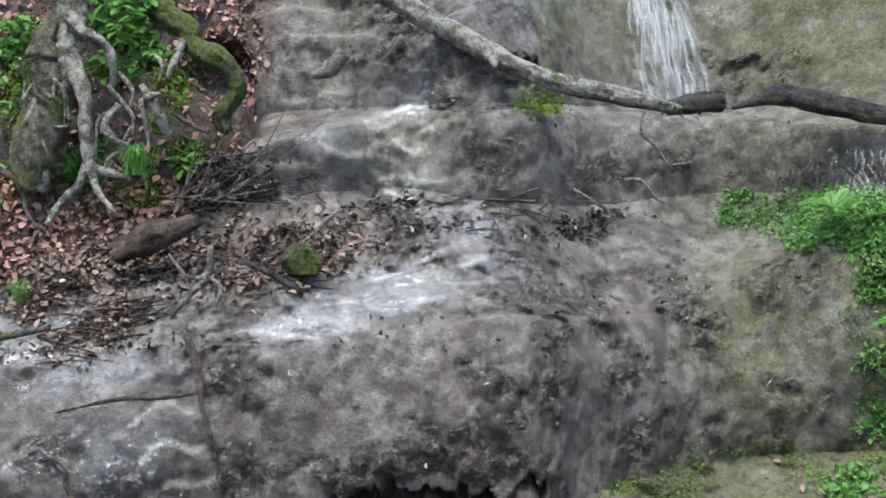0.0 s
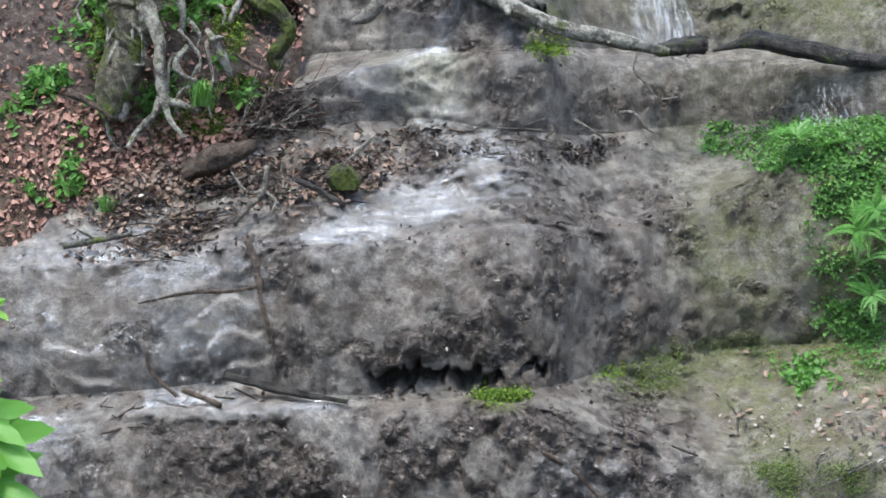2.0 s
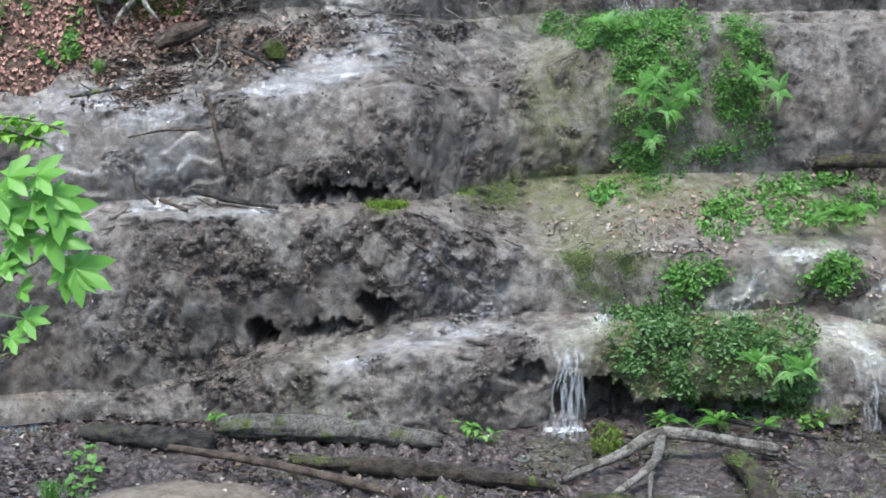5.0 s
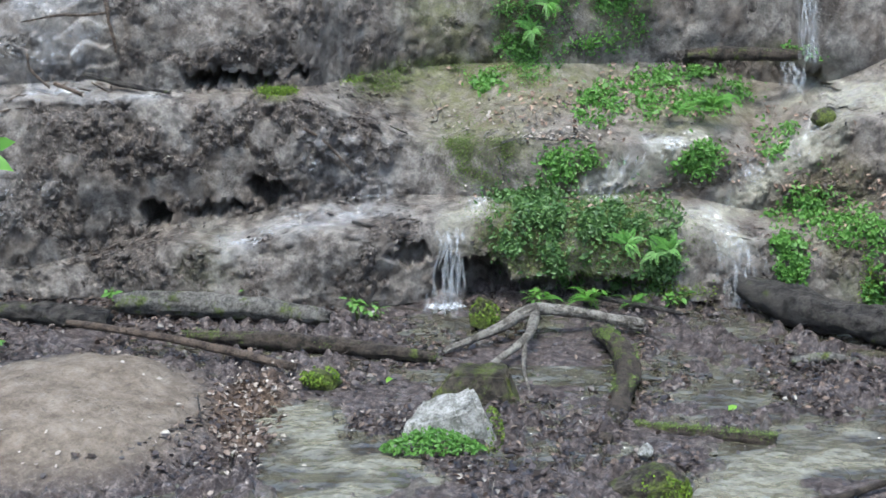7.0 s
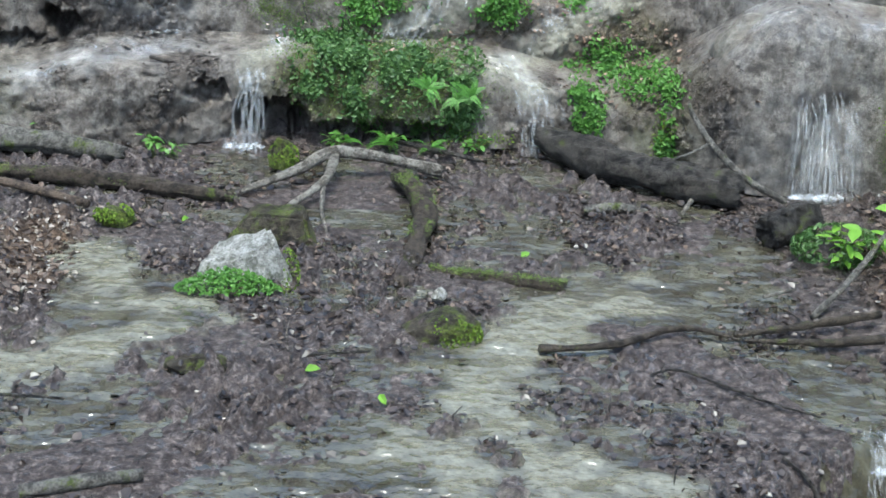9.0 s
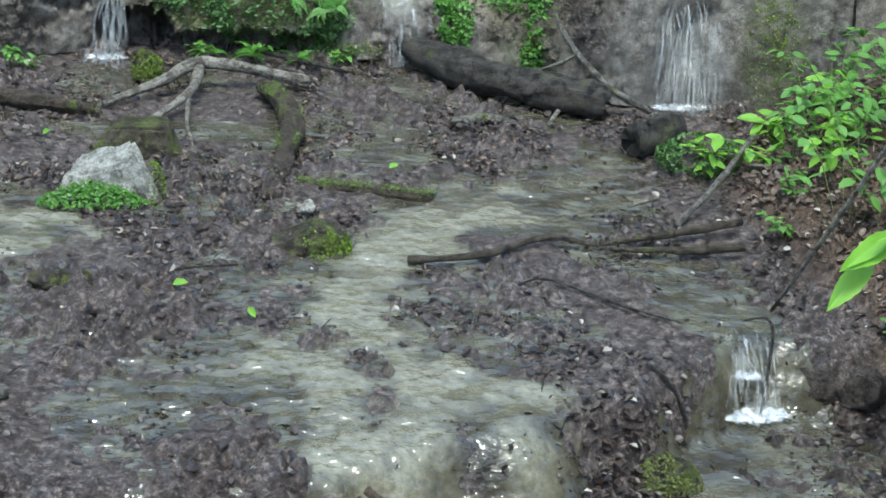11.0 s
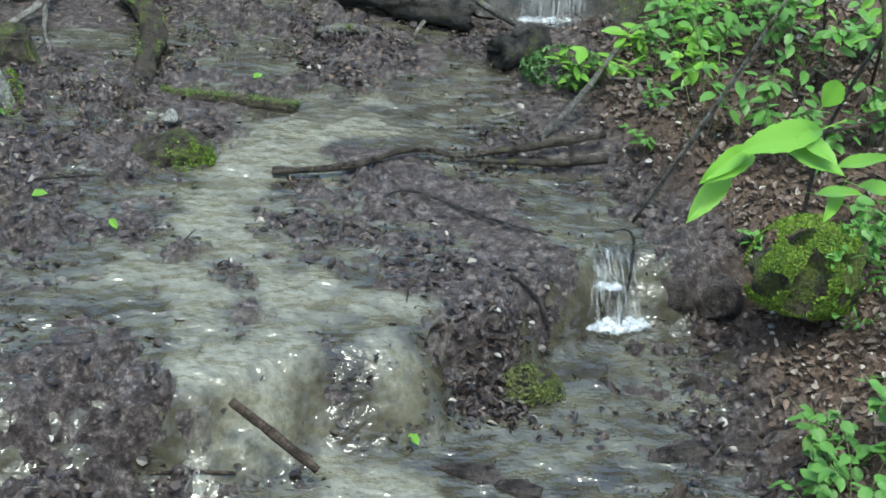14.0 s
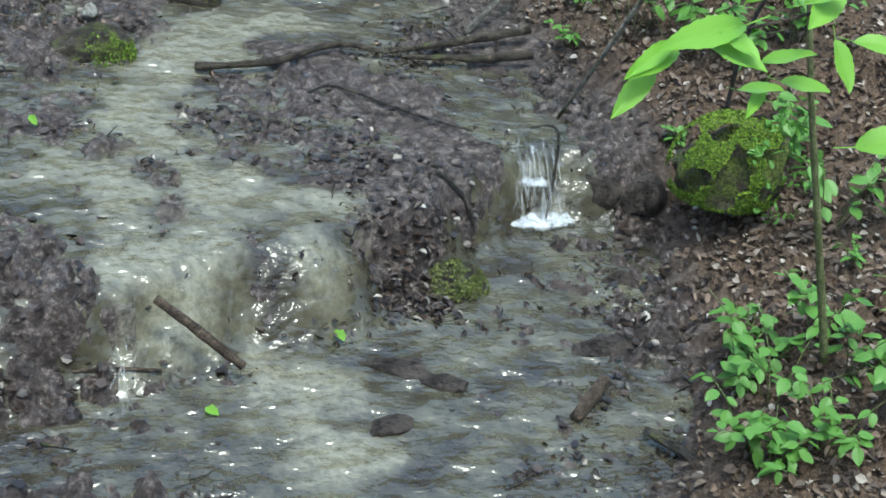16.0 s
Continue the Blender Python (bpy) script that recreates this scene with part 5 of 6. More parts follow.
# ---- small water and green details ----
def curtain(name, label, tops, feet, n, seed, width=(0.004, 0.017), bow=0.05, parent=None):
    """Falling water as many thin separate runnels from the lip to the foot."""
    r = np.random.default_rng(seed)
    (ax, ay, az), (bx, by, bz) = tops
    (cx, cy, cz), (dx, dy, dz) = feet
    V, F = [], []
    rows = 6
    for k in range(n * 2):
        u = np.clip(r.normal(0.5, 0.28), 0, 1) if k % 3 else r.random()
        uu = np.clip(u + r.normal(0, 0.09), -0.1, 1.1)
        top = np.array((ax + (bx - ax) * u, ay + (by - ay) * u, az + (bz - az) * u))
        foot = np.array((cx + (dx - cx) * uu, cy + (dy - cy) * uu, cz + (dz - cz) * uu))
        s0 = r.random() ** 0.8
        s = np.linspace(s0, min(s0 + r.uniform(0.06, 0.4), 1.02), rows)
        p = top + (foot - top) * np.stack([s, s, s ** 1.5], 1)
        p[:, 1] -= bow * np.sin(s * np.pi * 0.6) + r.random() * 0.05
        p[:, 0] += r.uniform(0.004, 0.022) * np.sin(s * r.uniform(6, 16) + r.random() * 6)
        w = r.uniform(*width) * np.sin(np.linspace(0.25, 2.9, rows))
        i = len(V) * 2 * rows
        V.append(np.stack([p - np.outer(w, (0.5, 0.15, 0)), p + np.outer(w, (0.5, 0.15, 0))], 1).reshape(-1, 3))
        a = np.arange(rows - 1)[:, None] * 2 + i
        F.append(a + np.array((0, 1, 3, 2)))
    ob = new(name, raw_mesh(name, np.concatenate(V), np.concatenate(F), FALL))
    return tagged(ob, label, "waterfall", kind="stuff")


def foam(label, at, size, n, seed):
    r = np.random.default_rng(seed)
    a, d = r.random(n) * 6.283, np.sqrt(r.random(n))
    pos = np.stack([at[0] + size[0] * d * np.cos(a), at[1] + size[1] * d * np.sin(a), at[2] + 0.02 * r.random(n)], 1)
    ob = scatter("foam", label, "foam", pos, (0, -0.2, 1), (0.015, 0.05), FOAM_GLINT, 0.25, seed, 0.1, 0.8, 0.08)
    return ob


def smooth_rock(name, label, at, size, seed, silt):
    """A rounded water-worn rock face of the same lime rock."""
    bm = bmesh.new()
    bmesh.ops.create_icosphere(bm, subdivisions=6, radius=1)
    v = np.array([w.co[:] for w in bm.verts])
    faces = [[w.index for w in f.verts] for f in bm.faces]
    bm.free()
    v = np.sign(v) * np.abs(v) ** 0.8
    v = v * (1 + 0.1 * fbm(v, 1.3, 3, seed=seed) + 0.03 * (0.35 - np.abs(fbm(v * (1, 1, 0.4), 4, 3, 0.5, seed=seed + 2))))[:, None]
    q = v * np.array(size) + np.array(at)
    me = raw_mesh(name, q, faces, ROCK, attrs={"silt": np.full(len(q), silt), "stream": smooth(-0.2, 0.5, v[:, 0])})
    return tagged(new(name, me), label, "rock")


smooth_rock("smooth_boulder", "rounded grey water-worn rock under the sliding waterfall", (3.9, 10.75, 0.5), (0.5, 0.42, 0.72), 4, 0.3)
curtain("waterfall", "thin white waterfall down the brown headwall", [(-0.62, 13.75, 4.0), (-0.38, 13.75, 4.0)], [(-0.52, 13.45, 3.27), (-0.2, 13.45, 3.26)], 150, 1)
curtain("waterfall", "short trickles over the rounded upper step", [(0.4, 13.22, 3.0), (0.7, 13.2, 3.0)], [(0.42, 13.1, 2.75), (0.72, 13.1, 2.75)], 40, 2, bow=0.02)
curtain("waterfall", "small free-falling water jet beside the mossy hump", [(-0.03, 11.05, 0.6), (0.15, 11.05, 0.6)], [(-0.1, 10.88, 0.01), (0.15, 10.88, 0.01)], 75, 3)
curtain("waterfall", "thin veil of water dripping over the mud lip", [(2.03, 11.1, 0.52), (2.38, 11.1, 0.5)], [(2.07, 10.98, 0.01), (2.42, 10.98, 0.01)], 60, 4, bow=0.03)
curtain("waterfall", "white waterfall sliding over a smooth grey rock face", [(3.95, 10.26, 0.78), (4.3, 10.28, 0.82)], [(3.9, 10.12, 0.02), (4.45, 10.12, 0.02)], 190, 5)
curtain("waterfall", "narrow white waterfall on the upper ledge", [(2.84, 12.65, 2.3), (3.08, 12.65, 2.3)], [(2.9, 12.5, 1.6), (3.08, 12.5, 1.6)], 80, 6)
curtain("waterfall", "short white drop between two ledges", [(2.72, 12.35, 1.63), (2.9, 12.35, 1.62)], [(2.72, 12.2, 1.38), (2.9, 12.2, 1.38)], 40, 7, bow=0.02)
curtain("waterfall", "broken white water sliding down the mud slope", [(1.35, 11.5, 1.05), (1.6, 11.52, 1.08)], [(1.05, 11.4, 0.72), (1.35, 11.38, 0.72)], 45, 8, bow=0.03)
curtain("waterfall", "small foaming cascade into the lower basin", [(3.22, 6.82, 0.03), (3.5, 6.84, 0.03)], [(3.24, 6.5, -0.3), (3.52, 6.52, -0.3)], 70, 9, width=(0.004, 0.016), bow=0.03)
curtain("waterfall", "small trickle dripping off the mud lip", [(0.89, 5.23, -0.02), (0.98, 5.22, -0.03)], [(0.86, 5.12, -0.34), (0.97, 5.12, -0.34)], 22, 10, width=(0.003, 0.01), bow=0.02)
curtain("waterfall", "low riffle of white water between mud humps", [(-0.85, 7.75, -0.01), (-0.6, 7.78, -0.01)], [(-0.85, 7.6, -0.06), (-0.58, 7.62, -0.06)], 30, 11, width=(0.004, 0.014), bow=0.01)
foam("white foam where the cascade meets the basin", (3.36, 6.48, -0.335), (0.2, 0.09), 420, 21)
foam("white water sliding over the basin lip", (3.34, 6.62, -0.16), (0.12, 0.08), 110, 24)
foam("white foam at the waterfall's foot", (4.17, 10.12, 0.02), (0.25, 0.05), 160, 22)
foam("white splash at the foot of the jet", (0.02, 10.86, 0.02), (0.15, 0.05), 90, 23)


# white flecks in foam colour stand for sky glints and broken water
scatter("riffle_glints", "small pale flecks for sky glints and white water on the ledge streams", "foam", pick(ROCK_P, ROCK_FLOW ** 3 * smooth(0.1, 0.5, fbm(ROCK_P * (0.5, 1, 1), 9, 3, seed=81)) * (ROCK_P[:, 0] < 2.6), 2300, 81, 0.006), (0, -0.45, 0.9), (0.012, 0.045), FOAM_GLINT, 0.2, 81, 0.1, 0.35, 0.1)
scatter("riffle_glints", "white flecks for glints and sliding water down the lime chutes", "foam", pick(ROCK_P, ROCK_SILT ** 3 * smooth(0.0, 0.4, fbm(ROCK_P, 9, 3, seed=82)), 500, 82, 0.006), FRONT, (0.008, 0.03), FOAM_GLINT, 0.3, 82, 0.2, 0.45)



# ---- ferns and tufts ----
def frond_mesh(length, seed):
    r = np.random.default_rng(seed)
    n = 24
    s = np.linspace(0.06, 1, n)
    spine = np.stack([length * s * 0.9, 0 * s, length * (0.62 * s - 0.75 * s ** 2.2)], 1)
    pos, along, size = [], [], []
    V, F = [], []
    for k in range(n):
        w = length * 0.24 * (1 - s[k]) ** 0.8 * min(1, s[k] * 6) + 0.012
        for sgn in (1, -1):
            d = np.array((0.42, sgn * 0.9, -0.12 + 0.1 * r.random()))
            side = np.array((0.9, -0.42 * sgn, 0.1))
            b = spine[k]
            t = length * 0.02
            i = len(V) * 6
            V.append([b - side * t * 0.5, b + d * w * 0.35 - side * t, b + d * w * 0.75 - side * t * 0.6, b + d * w, b + d * w * 0.75 + side * t * 0.6, b + d * w * 0.35 + side * t])
            F += [(i, i + 1, i + 2, i + 3), (i, i + 3, i + 4, i + 5)]
    return raw_mesh("frond", np.array(V).reshape(-1, 3), F, LEAF_FROND, smooth=False)


FRONDS = [frond_mesh(1.0, k) for k in range(3)]


def fern(label, at, size, n, seed, face=-90, tilt=20, span=130, lean=0):
    r = np.random.default_rng(seed)
    ob = thing("fern", label, "fern", "ferns", at)
    for k in range(n):
        f = new("frond", FRONDS[k % 3])
        f.parent = ob
        s = size * (0.72 if lean else 1.0) * r.uniform(0.55, 1.1)
        f.matrix_basis = pose(0, 0, 0, lean) @ pose(0, 0, 0, r.uniform(-20, 20), r.uniform(-25, 15) - tilt * 0.3, face + r.uniform(-span, span)) @ Matrix.Scale(s, 4)
    return ob


def tuft(name, label, at, height, n, seed, mat=None, spread=0.6):
    """A tuft of narrow grass blades."""
    r = np.random.default_rng(seed)
    V, F = [], []
    for k in range(n):
        a, l = r.random() * 6.283, height * r.uniform(0.6, 1.1)
        d = np.array((np.cos(a), np.sin(a), 0)) * spread * r.uniform(0.2, 1.4)
        b = np.array((r.normal() * height * 0.12, r.normal() * height * 0.12, 0))
        side = np.array((-np.sin(a), np.cos(a), 0)) * height * 0.011
        i = len(V) * 6
        p1, p2, p3 = b, b + l * (0.45 * d + (0, 0, 0.55)), b + l * (d + (0, 0, 0.75 - 0.45 * np.hypot(d[0], d[1])))
        V.append([p1 - side, p1 + side, p2 + side, p2 - side, p3 + side * 0.2, p3 - side * 0.2])
        F += [(i, i + 1, i + 2, i + 3), (i + 3, i + 2, i + 4, i + 5)]
    ob = new(name, raw_mesh(name, np.array(V).reshape(-1, 3), F, mat or LEAF_FERN, smooth=False))
    ob.location = at
    return tagged(ob, label, "grass")


fern("lush green fern growing from the tufa wall", (0.66, 12.5, 2.2), 0.29, 20, 1, tilt=25, span=180, lean=55)
fern("fern in the middle of the mossy wall", (0.74, 12.5, 2.32), 0.26, 16, 16, tilt=25, span=180, lean=55)
fern("fern at the edge of the mossy wall", (0.98, 12.52, 2.2), 0.24, 14, 17, tilt=25, span=180, lean=55)
fern("small fern on the second mossy strip", (1.5, 12.62, 2.3), 0.24, 14, 18, tilt=25, span=180, lean=55)
fern("lush fern low on the tufa wall", (0.85, 12.5, 2.05), 0.27, 16, 13, tilt=25, span=180, lean=55)
fern("green fern hanging low on the wet wall", (0.72, 12.5, 1.84), 0.24, 12, 2, tilt=25, span=180, lean=55)
fern("green fern high on the mossy wall", (0.95, 12.54, 2.17), 0.24, 10, 3, tilt=25, span=180, lean=55)
fern("green fern on the far mossy wall", (1.72, 12.7, 2.17), 0.24, 9, 4, tilt=25, span=180, lean=55)
fern("feathery fern on the wall's brow", (0.36, 12.85, 2.7), 0.26, 22, 5, span=180, lean=25)
fern("feathery fern at the moss edge", (0.6, 12.9, 2.62), 0.22, 9, 6)
fern("wide fern on the herb-covered ledge", (2.15, 12.05, 1.3), 0.32, 14, 7)
fern("fern among herbs by the running water", (1.85, 12.0, 1.28), 0.26, 10, 8)
fern("bright fern hanging over the mossy hump", (1.36, 10.95, 0.5), 0.24, 14, 9, tilt=25, span=180, lean=55)
fern("fern spreading over the ivy of the hump", (1.58, 10.97, 0.42), 0.21, 12, 14, tilt=25, span=180, lean=55)
fern("bright fern at the end of the hump", (1.68, 10.95, 0.45), 0.26, 10, 10, tilt=25, span=180, lean=55)
fern("small fern under the mossy hump", (1.1, 10.93, 0.06), 0.24, 12, 11)
fern("small fern in the shade under the hump", (1.4, 10.9, 0.04), 0.2, 10, 15)
fern("small fern at the hump's foot", (0.75, 10.98, 0.05), 0.2, 8, 12)
tuft("grass_tuft", "bright green sedge tuft among the roots", (-3.02, 12.55, 3.02), 0.24, 130, 1)
tuft("grass_tuft", "green grass tuft on the leafy bank", (-3.55, 12.3, 2.45), 0.16, 60, 2)
tuft("grass_tuft", "green grass tuft at the mound's edge", (-3.15, 9.3, 0.12), 0.22, 80, 3)
tuft("grass_tuft", "green grass tuft beside the path mound", (-3.3, 8.8, 0.15), 0.24, 80, 4)


# ---- leafy plants: each leaf a part ----
def leaf_mesh(name, mat, length, width, lobes=0, teeth=0.0, fold=0.2, droop=0.25, petiole=0.25):
    """A leaf blade with a folded midrib, drooping tip and stalk, lying along x from its stalk."""
    n, m = 14, 4
    s = np.linspace(0, 1, n)
    if lobes:
        out = 0.5 * np.abs(np.cos(s * np.pi * lobes)) ** 0.6 * np.sin(np.pi * np.clip(s * 0.92 + 0.1, 0, 1)) + 0.28 * np.sin(np.pi * s ** 0.8)
    else:
        out = np.sin(np.pi * s ** 0.85) ** 0.8 * (1 + teeth * np.where(np.arange(n) % 2, 1, -1)) * 0.5
    out = np.clip(out, 0.004, None)
    V, F = [], []
    for k in range(n):
        for j in range(-m, m + 1):
            y = j / m * out[k] * width
            sweep = -0.12 * length * abs(j / m) if lobes else 0
            V.append((length * s[k] + sweep, y, fold * abs(y) - droop * length * s[k] ** 2 + 0.02 * length * math.sin(9 * s[k]) * abs(j / m)))
    F = [tuple(map(int, f)) for f in grid_faces(n, 2 * m + 1)]
    i = len(V)
    for x, z in ((-petiole * length, 0.08 * length), (0.03 * length, 0)):
        V += [(x, -0.012 * length, z), (x, 0.012 * length, z)]
    F.append((i, i + 1, i + 3, i + 2))
    return raw_mesh(name, V, F, mat)


def maple_mesh(mat, droop):
    """A five-lobed leaf blade of unit length on a long stalk."""
    a = np.linspace(-2.5, 2.5, 61)
    rad = 0.23 + 0.02 * np.cos(a * 31)
    for at, reach, broad in ((0, 0.44, 0.27), (0.85, 0.38, 0.27), (-0.85, 0.38, 0.27), (1.7, 0.2, 0.25), (-1.7, 0.2, 0.25)):
        rad = rad + reach * np.exp(-np.abs((a - at) / broad) ** 1.5)
    rings = [0.0, 0.35, 0.7, 1.0]
    V = [(0.35 + k * r * math.cos(t), k * r * math.sin(t), -droop * (k * r) ** 2 + 0.06 * k * math.cos(5 * t)) for k in rings for r, t in zip(rad, a)]
    F = [tuple(map(int, f)) for f in grid_faces(4, 61)]
    i = len(V)
    V += [(-0.35, -0.012, 0.05), (-0.35, 0.012, 0.05), (0.35, 0.01, 0), (0.35, -0.01, 0)]
    F.append((i, i + 1, i + 2, i + 3))
    return raw_mesh("leaf", V, F, mat)


OVAL = [leaf_mesh("leaf", LEAF_BRIGHT, 1, 0.55, 0, 0.04, 0.2, d) for d in (0.12, 0.3)]
HERB = [leaf_mesh("leaf", LEAF_FRESH, 1, 0.62, 0, 0.08, 0.15, d) for d in (0.1, 0.35)]
MAPLE = [maple_mesh(LEAF_MAPLE, d) for d in (0.12, 0.3)]
STEM_GREEN = bark_material("green_stem", (0.1, 0.12, 0.04), (0.17, 0.18, 0.08), 0.6)


def shrub(name, label, category, stems, leaves, size, meshes, mat, per, seed, radius=0.006, face=None, group="", flat=15):
    """Stems with leaves set along their upper part. stems: lists of points."""
    r = np.random.default_rng(seed)
    base = np.array(stems[0][0], float)
    ob = thing(name, label, category, group, tuple(base))
    for q, pts in enumerate(stems):
        local = [np.array(p, float) - base for p in pts]
        part("stem", tube(local, [radius, radius * 0.5], mat, "stem", seed + q, 6, 0.08), ob)
        c = spline(local, 40)
        for k in range(per):
            at = c[int(40 * (leaves + (1 - leaves) * (k + r.random()) / per)) - 1 if per else 0]
            turn = (r.uniform(0, 360) if face is None else face + r.uniform(-110, 110))
            f = new("leaf", meshes[int(r.integers(len(meshes)))])
            f.parent = ob
            s = size * r.uniform(0.6, 1.15)
            m = pose(*at, 0, 0, turn) @ pose(0, 0, 0, r.uniform(-25, 25), r.uniform(-flat, flat + 15), 0) @ pose(0.25 * s, 0, 0)
            f.matrix_basis = m @ Matrix.Scale(s, 4)
    return ob


def gz_at(x, y):
    h = ground_height(np.array([[x]], float), np.array([[y]], float))[0]
    return float(h[0, 0])


def herb(label, x, y, height, n, size, seed, z=None, per=6, meshes=HERB, spread=0.5):
    r = np.random.default_rng(seed)
    z = gz_at(x, y) - 0.01 if z is None else z
    stems = []
    for k in range(n):
        dx, dy = r.normal(size=2) * height * spread
        stems.append([(x + dx * 0.15, y + dy * 0.15, z), (x + dx * 0.5, y + dy * 0.5, z + height * 0.6), (x + dx, y + dy, z + height * r.uniform(0.75, 1.05))])
    return shrub("herb_plant", label, "plant", stems, 0.3, size, meshes, STEM_GREEN, per, seed, 0.004, group="herbs on the bank")


# bank on the right: herbs, shrubs, saplings
R2 = np.random.default_rng(5)
for x, y in [(3.8, 5.0), (3.6, 4.76), (3.75, 4.5), (4.15, 4.9), (3.45, 4.4), (3.75, 4.15), (3.45, 4.15), (4.0, 4.6), (4.4, 4.5), (4.1, 4.2)]:
    herb("leafy green herb on the leaf-strewn bank", x + 0.05 * R2.normal(), y + 0.05 * R2.normal(), R2.uniform(0.22, 0.36), 6, 0.085, int(R2.integers(1000)), per=7)
for x, y in [(3.9, 8.9), (4.15, 8.7), (4.3, 9.0), (4.6, 8.6), (4.85, 9.2), (4.4, 8.2)]:
    herb("broad-leaved green seedling on the bank", x, y, R2.uniform(0.22, 0.35), 5, 0.13, int(R2.integers(1000)), per=5, meshes=OVAL)
for x, y in [(4.35, 8.5), (4.6, 8.9), (4.75, 8.45), (4.3, 7.6), (4.6, 7.1), (5.0, 8.6), (4.85, 7.8), (4.9, 8.2), (4.45, 7.3), (5.2, 8.8), (5.1, 9.6), (5.4, 9.2), (5.0, 7.0), (5.3, 7.9), (4.9, 10.2), (4.75, 6.4), (4.6, 5.7)]:
    herb("tall green understorey plant on the bank", x, y, R2.uniform(0.35, 0.6), 6, 0.105, int(R2.integers(1000)), per=8)
for x, y in [(4.15, 8.05), (4.0, 7.8), (4.35, 6.2), (4.5, 5.3), (4.2, 6.6)]:
    herb("small sprouting herb among dry leaves", x, y, 0.15, 4, 0.06, int(R2.integers(1000)), per=6)
for x, y, h in [(-2.42, 10.95, 0.16), (-2.3, 10.9, 0.12), (-0.62, 10.65, 0.2), (-0.45, 10.6, 0.16), (-1.5, 11.0, 0.2), (1.1, 10.95, 0.16), (0.7, 10.95, 0.14), (1.75, 10.95, 0.12), (-3.1, 9.9, 0.16), (-3.05, 9.5, 0.2), (-3.25, 10.2, 0.2)]:
    herb("small green herb at the pool's edge", x, y, h, 4, 0.06, int(R2.integers(1000)), z=0.0, per=6)
herb("green herb growing between the roots", -3.1, 12.72, 0.16, 5, 0.07, 71, z=3.62, per=7)
herb("green herb growing on the root bank", -3.22, 12.7, 0.13, 4, 0.06, 72, z=3.45, per=6)
for x, z in [(-3.0, 3.7), (-3.1, 3.78), (-2.95, 3.8), (-3.19, 3.5), (-3.63, 3.7), (-3.65, 3.6), (-3.72, 3.3), (-3.6, 2.95), (-2.95, 3.2), (-3.68, 3.95), (-2.8, 2.98)]:
    herb("green herb sprouting from the root bank", x, 12.72, 0.13, 5, 0.065, int(R2.integers(1000)), z=z, per=7)
herb("small herb among the roots", -2.88, 12.75, 0.1, 4, 0.04, 73, z=3.0, per=6)

# tall bare stems and saplings on the bank
shrub("sapling", "slender upright sapling on the bank", "tree", [[(3.9, 4.55, 0.12), (3.814, 4.55, 0.35), (3.631, 4.55, 0.83), (3.449, 4.55, 1.3), (3.306, 4.55, 1.7), (3.0, 4.55, 2.6)]], 0.9, 0.1, OVAL, STEM_GREEN, 4, 81, 0.021)
shrub("hazel_shrub", "green understorey shrub with broad leaves", "shrub", [[(5.2, 8.0, 0.5), (5.0, 7.9, 1.1), (4.6, 7.7, 1.6)], [(5.2, 8.0, 0.5), (5.1, 8.3, 1.2), (4.9, 8.7, 1.7)], [(5.3, 7.6, 0.6), (5.0, 7.2, 1.2), (4.6, 6.9, 1.5)]], 0.3, 0.13, OVAL, BARK_BROWN, 12, 82, 0.012)
shrub("hazel_shrub", "green shrub reaching over the waterfall's foot", "shrub", [[(5.3, 9.9, 0.6), (5.0, 9.6, 1.3), (4.4, 9.3, 1.45)], [(5.3, 9.9, 0.6), (5.0, 9.9, 1.5), (4.7, 9.6, 1.75)]], 0.35, 0.11, OVAL, BARK_BROWN, 16, 83, 0.012)
log("bare_branch", "long bare dead branch leaning from the bank into the water", "branch", [(3.6, 5.95, 1.75), (3.55, 6.4, 0.85), (3.57, 6.92, 0.06)], [0.009, 0.013, 0.011], BARK_BEECH, seed=33, sides=8)
log("hooked_twig", "dark hooked twig standing in the cascade", "stick", [(3.31, 6.7, 0.12), (3.44, 6.7, 0.13), (3.47, 6.64, 0.03), (3.4, 6.46, -0.34)], [0.007, 0.009, 0.009, 0.007], BARK_DARK, seed=34, sides=8)
log("bent_branch", "dark bent shrub branch on the bank", "branch", [(4.35, 6.5, 0.25), (4.25, 6.35, 0.9), (4.3, 6.1, 1.7)], [0.014, 0.012, 0.01], BARK_DARK, seed=35, sides=8)
log("pale_twig", "pale bare stick on the leafy bank", "stick", [(4.05, 8.6, 0.22), (4.4, 8.3, 0.32), (4.75, 8.05, 0.45)], [0.012, 0.012, 0.009], BARK_PALE, seed=36, sides=8)
log("pale_twig", "short pale split stick by the water", "stick", [(3.2, 8.35, 0.03), (3.42, 8.43, 0.05)], [0.012, 0.014], BARK_PALE, seed=37, sides=8)
log("water_branch", "thin dark branch curving in the stream", "branch", [(2.24, 7.31, 0.02), (2.42, 7.35, 0.03), (2.78, 7.04, 0.02), (3.05, 6.85, 0.02)], [0.007, 0.01, 0.009, 0.006], BARK_DARK, seed=38, sides=8)
log("water_branch", "dark bent branch over the basin's lip", "branch", [(2.7, 6.43, 0.03), (2.84, 6.36, -0.08), (2.92, 6.31, -0.25)], [0.009, 0.012, 0.009], BARK_DARK, seed=39, sides=8)

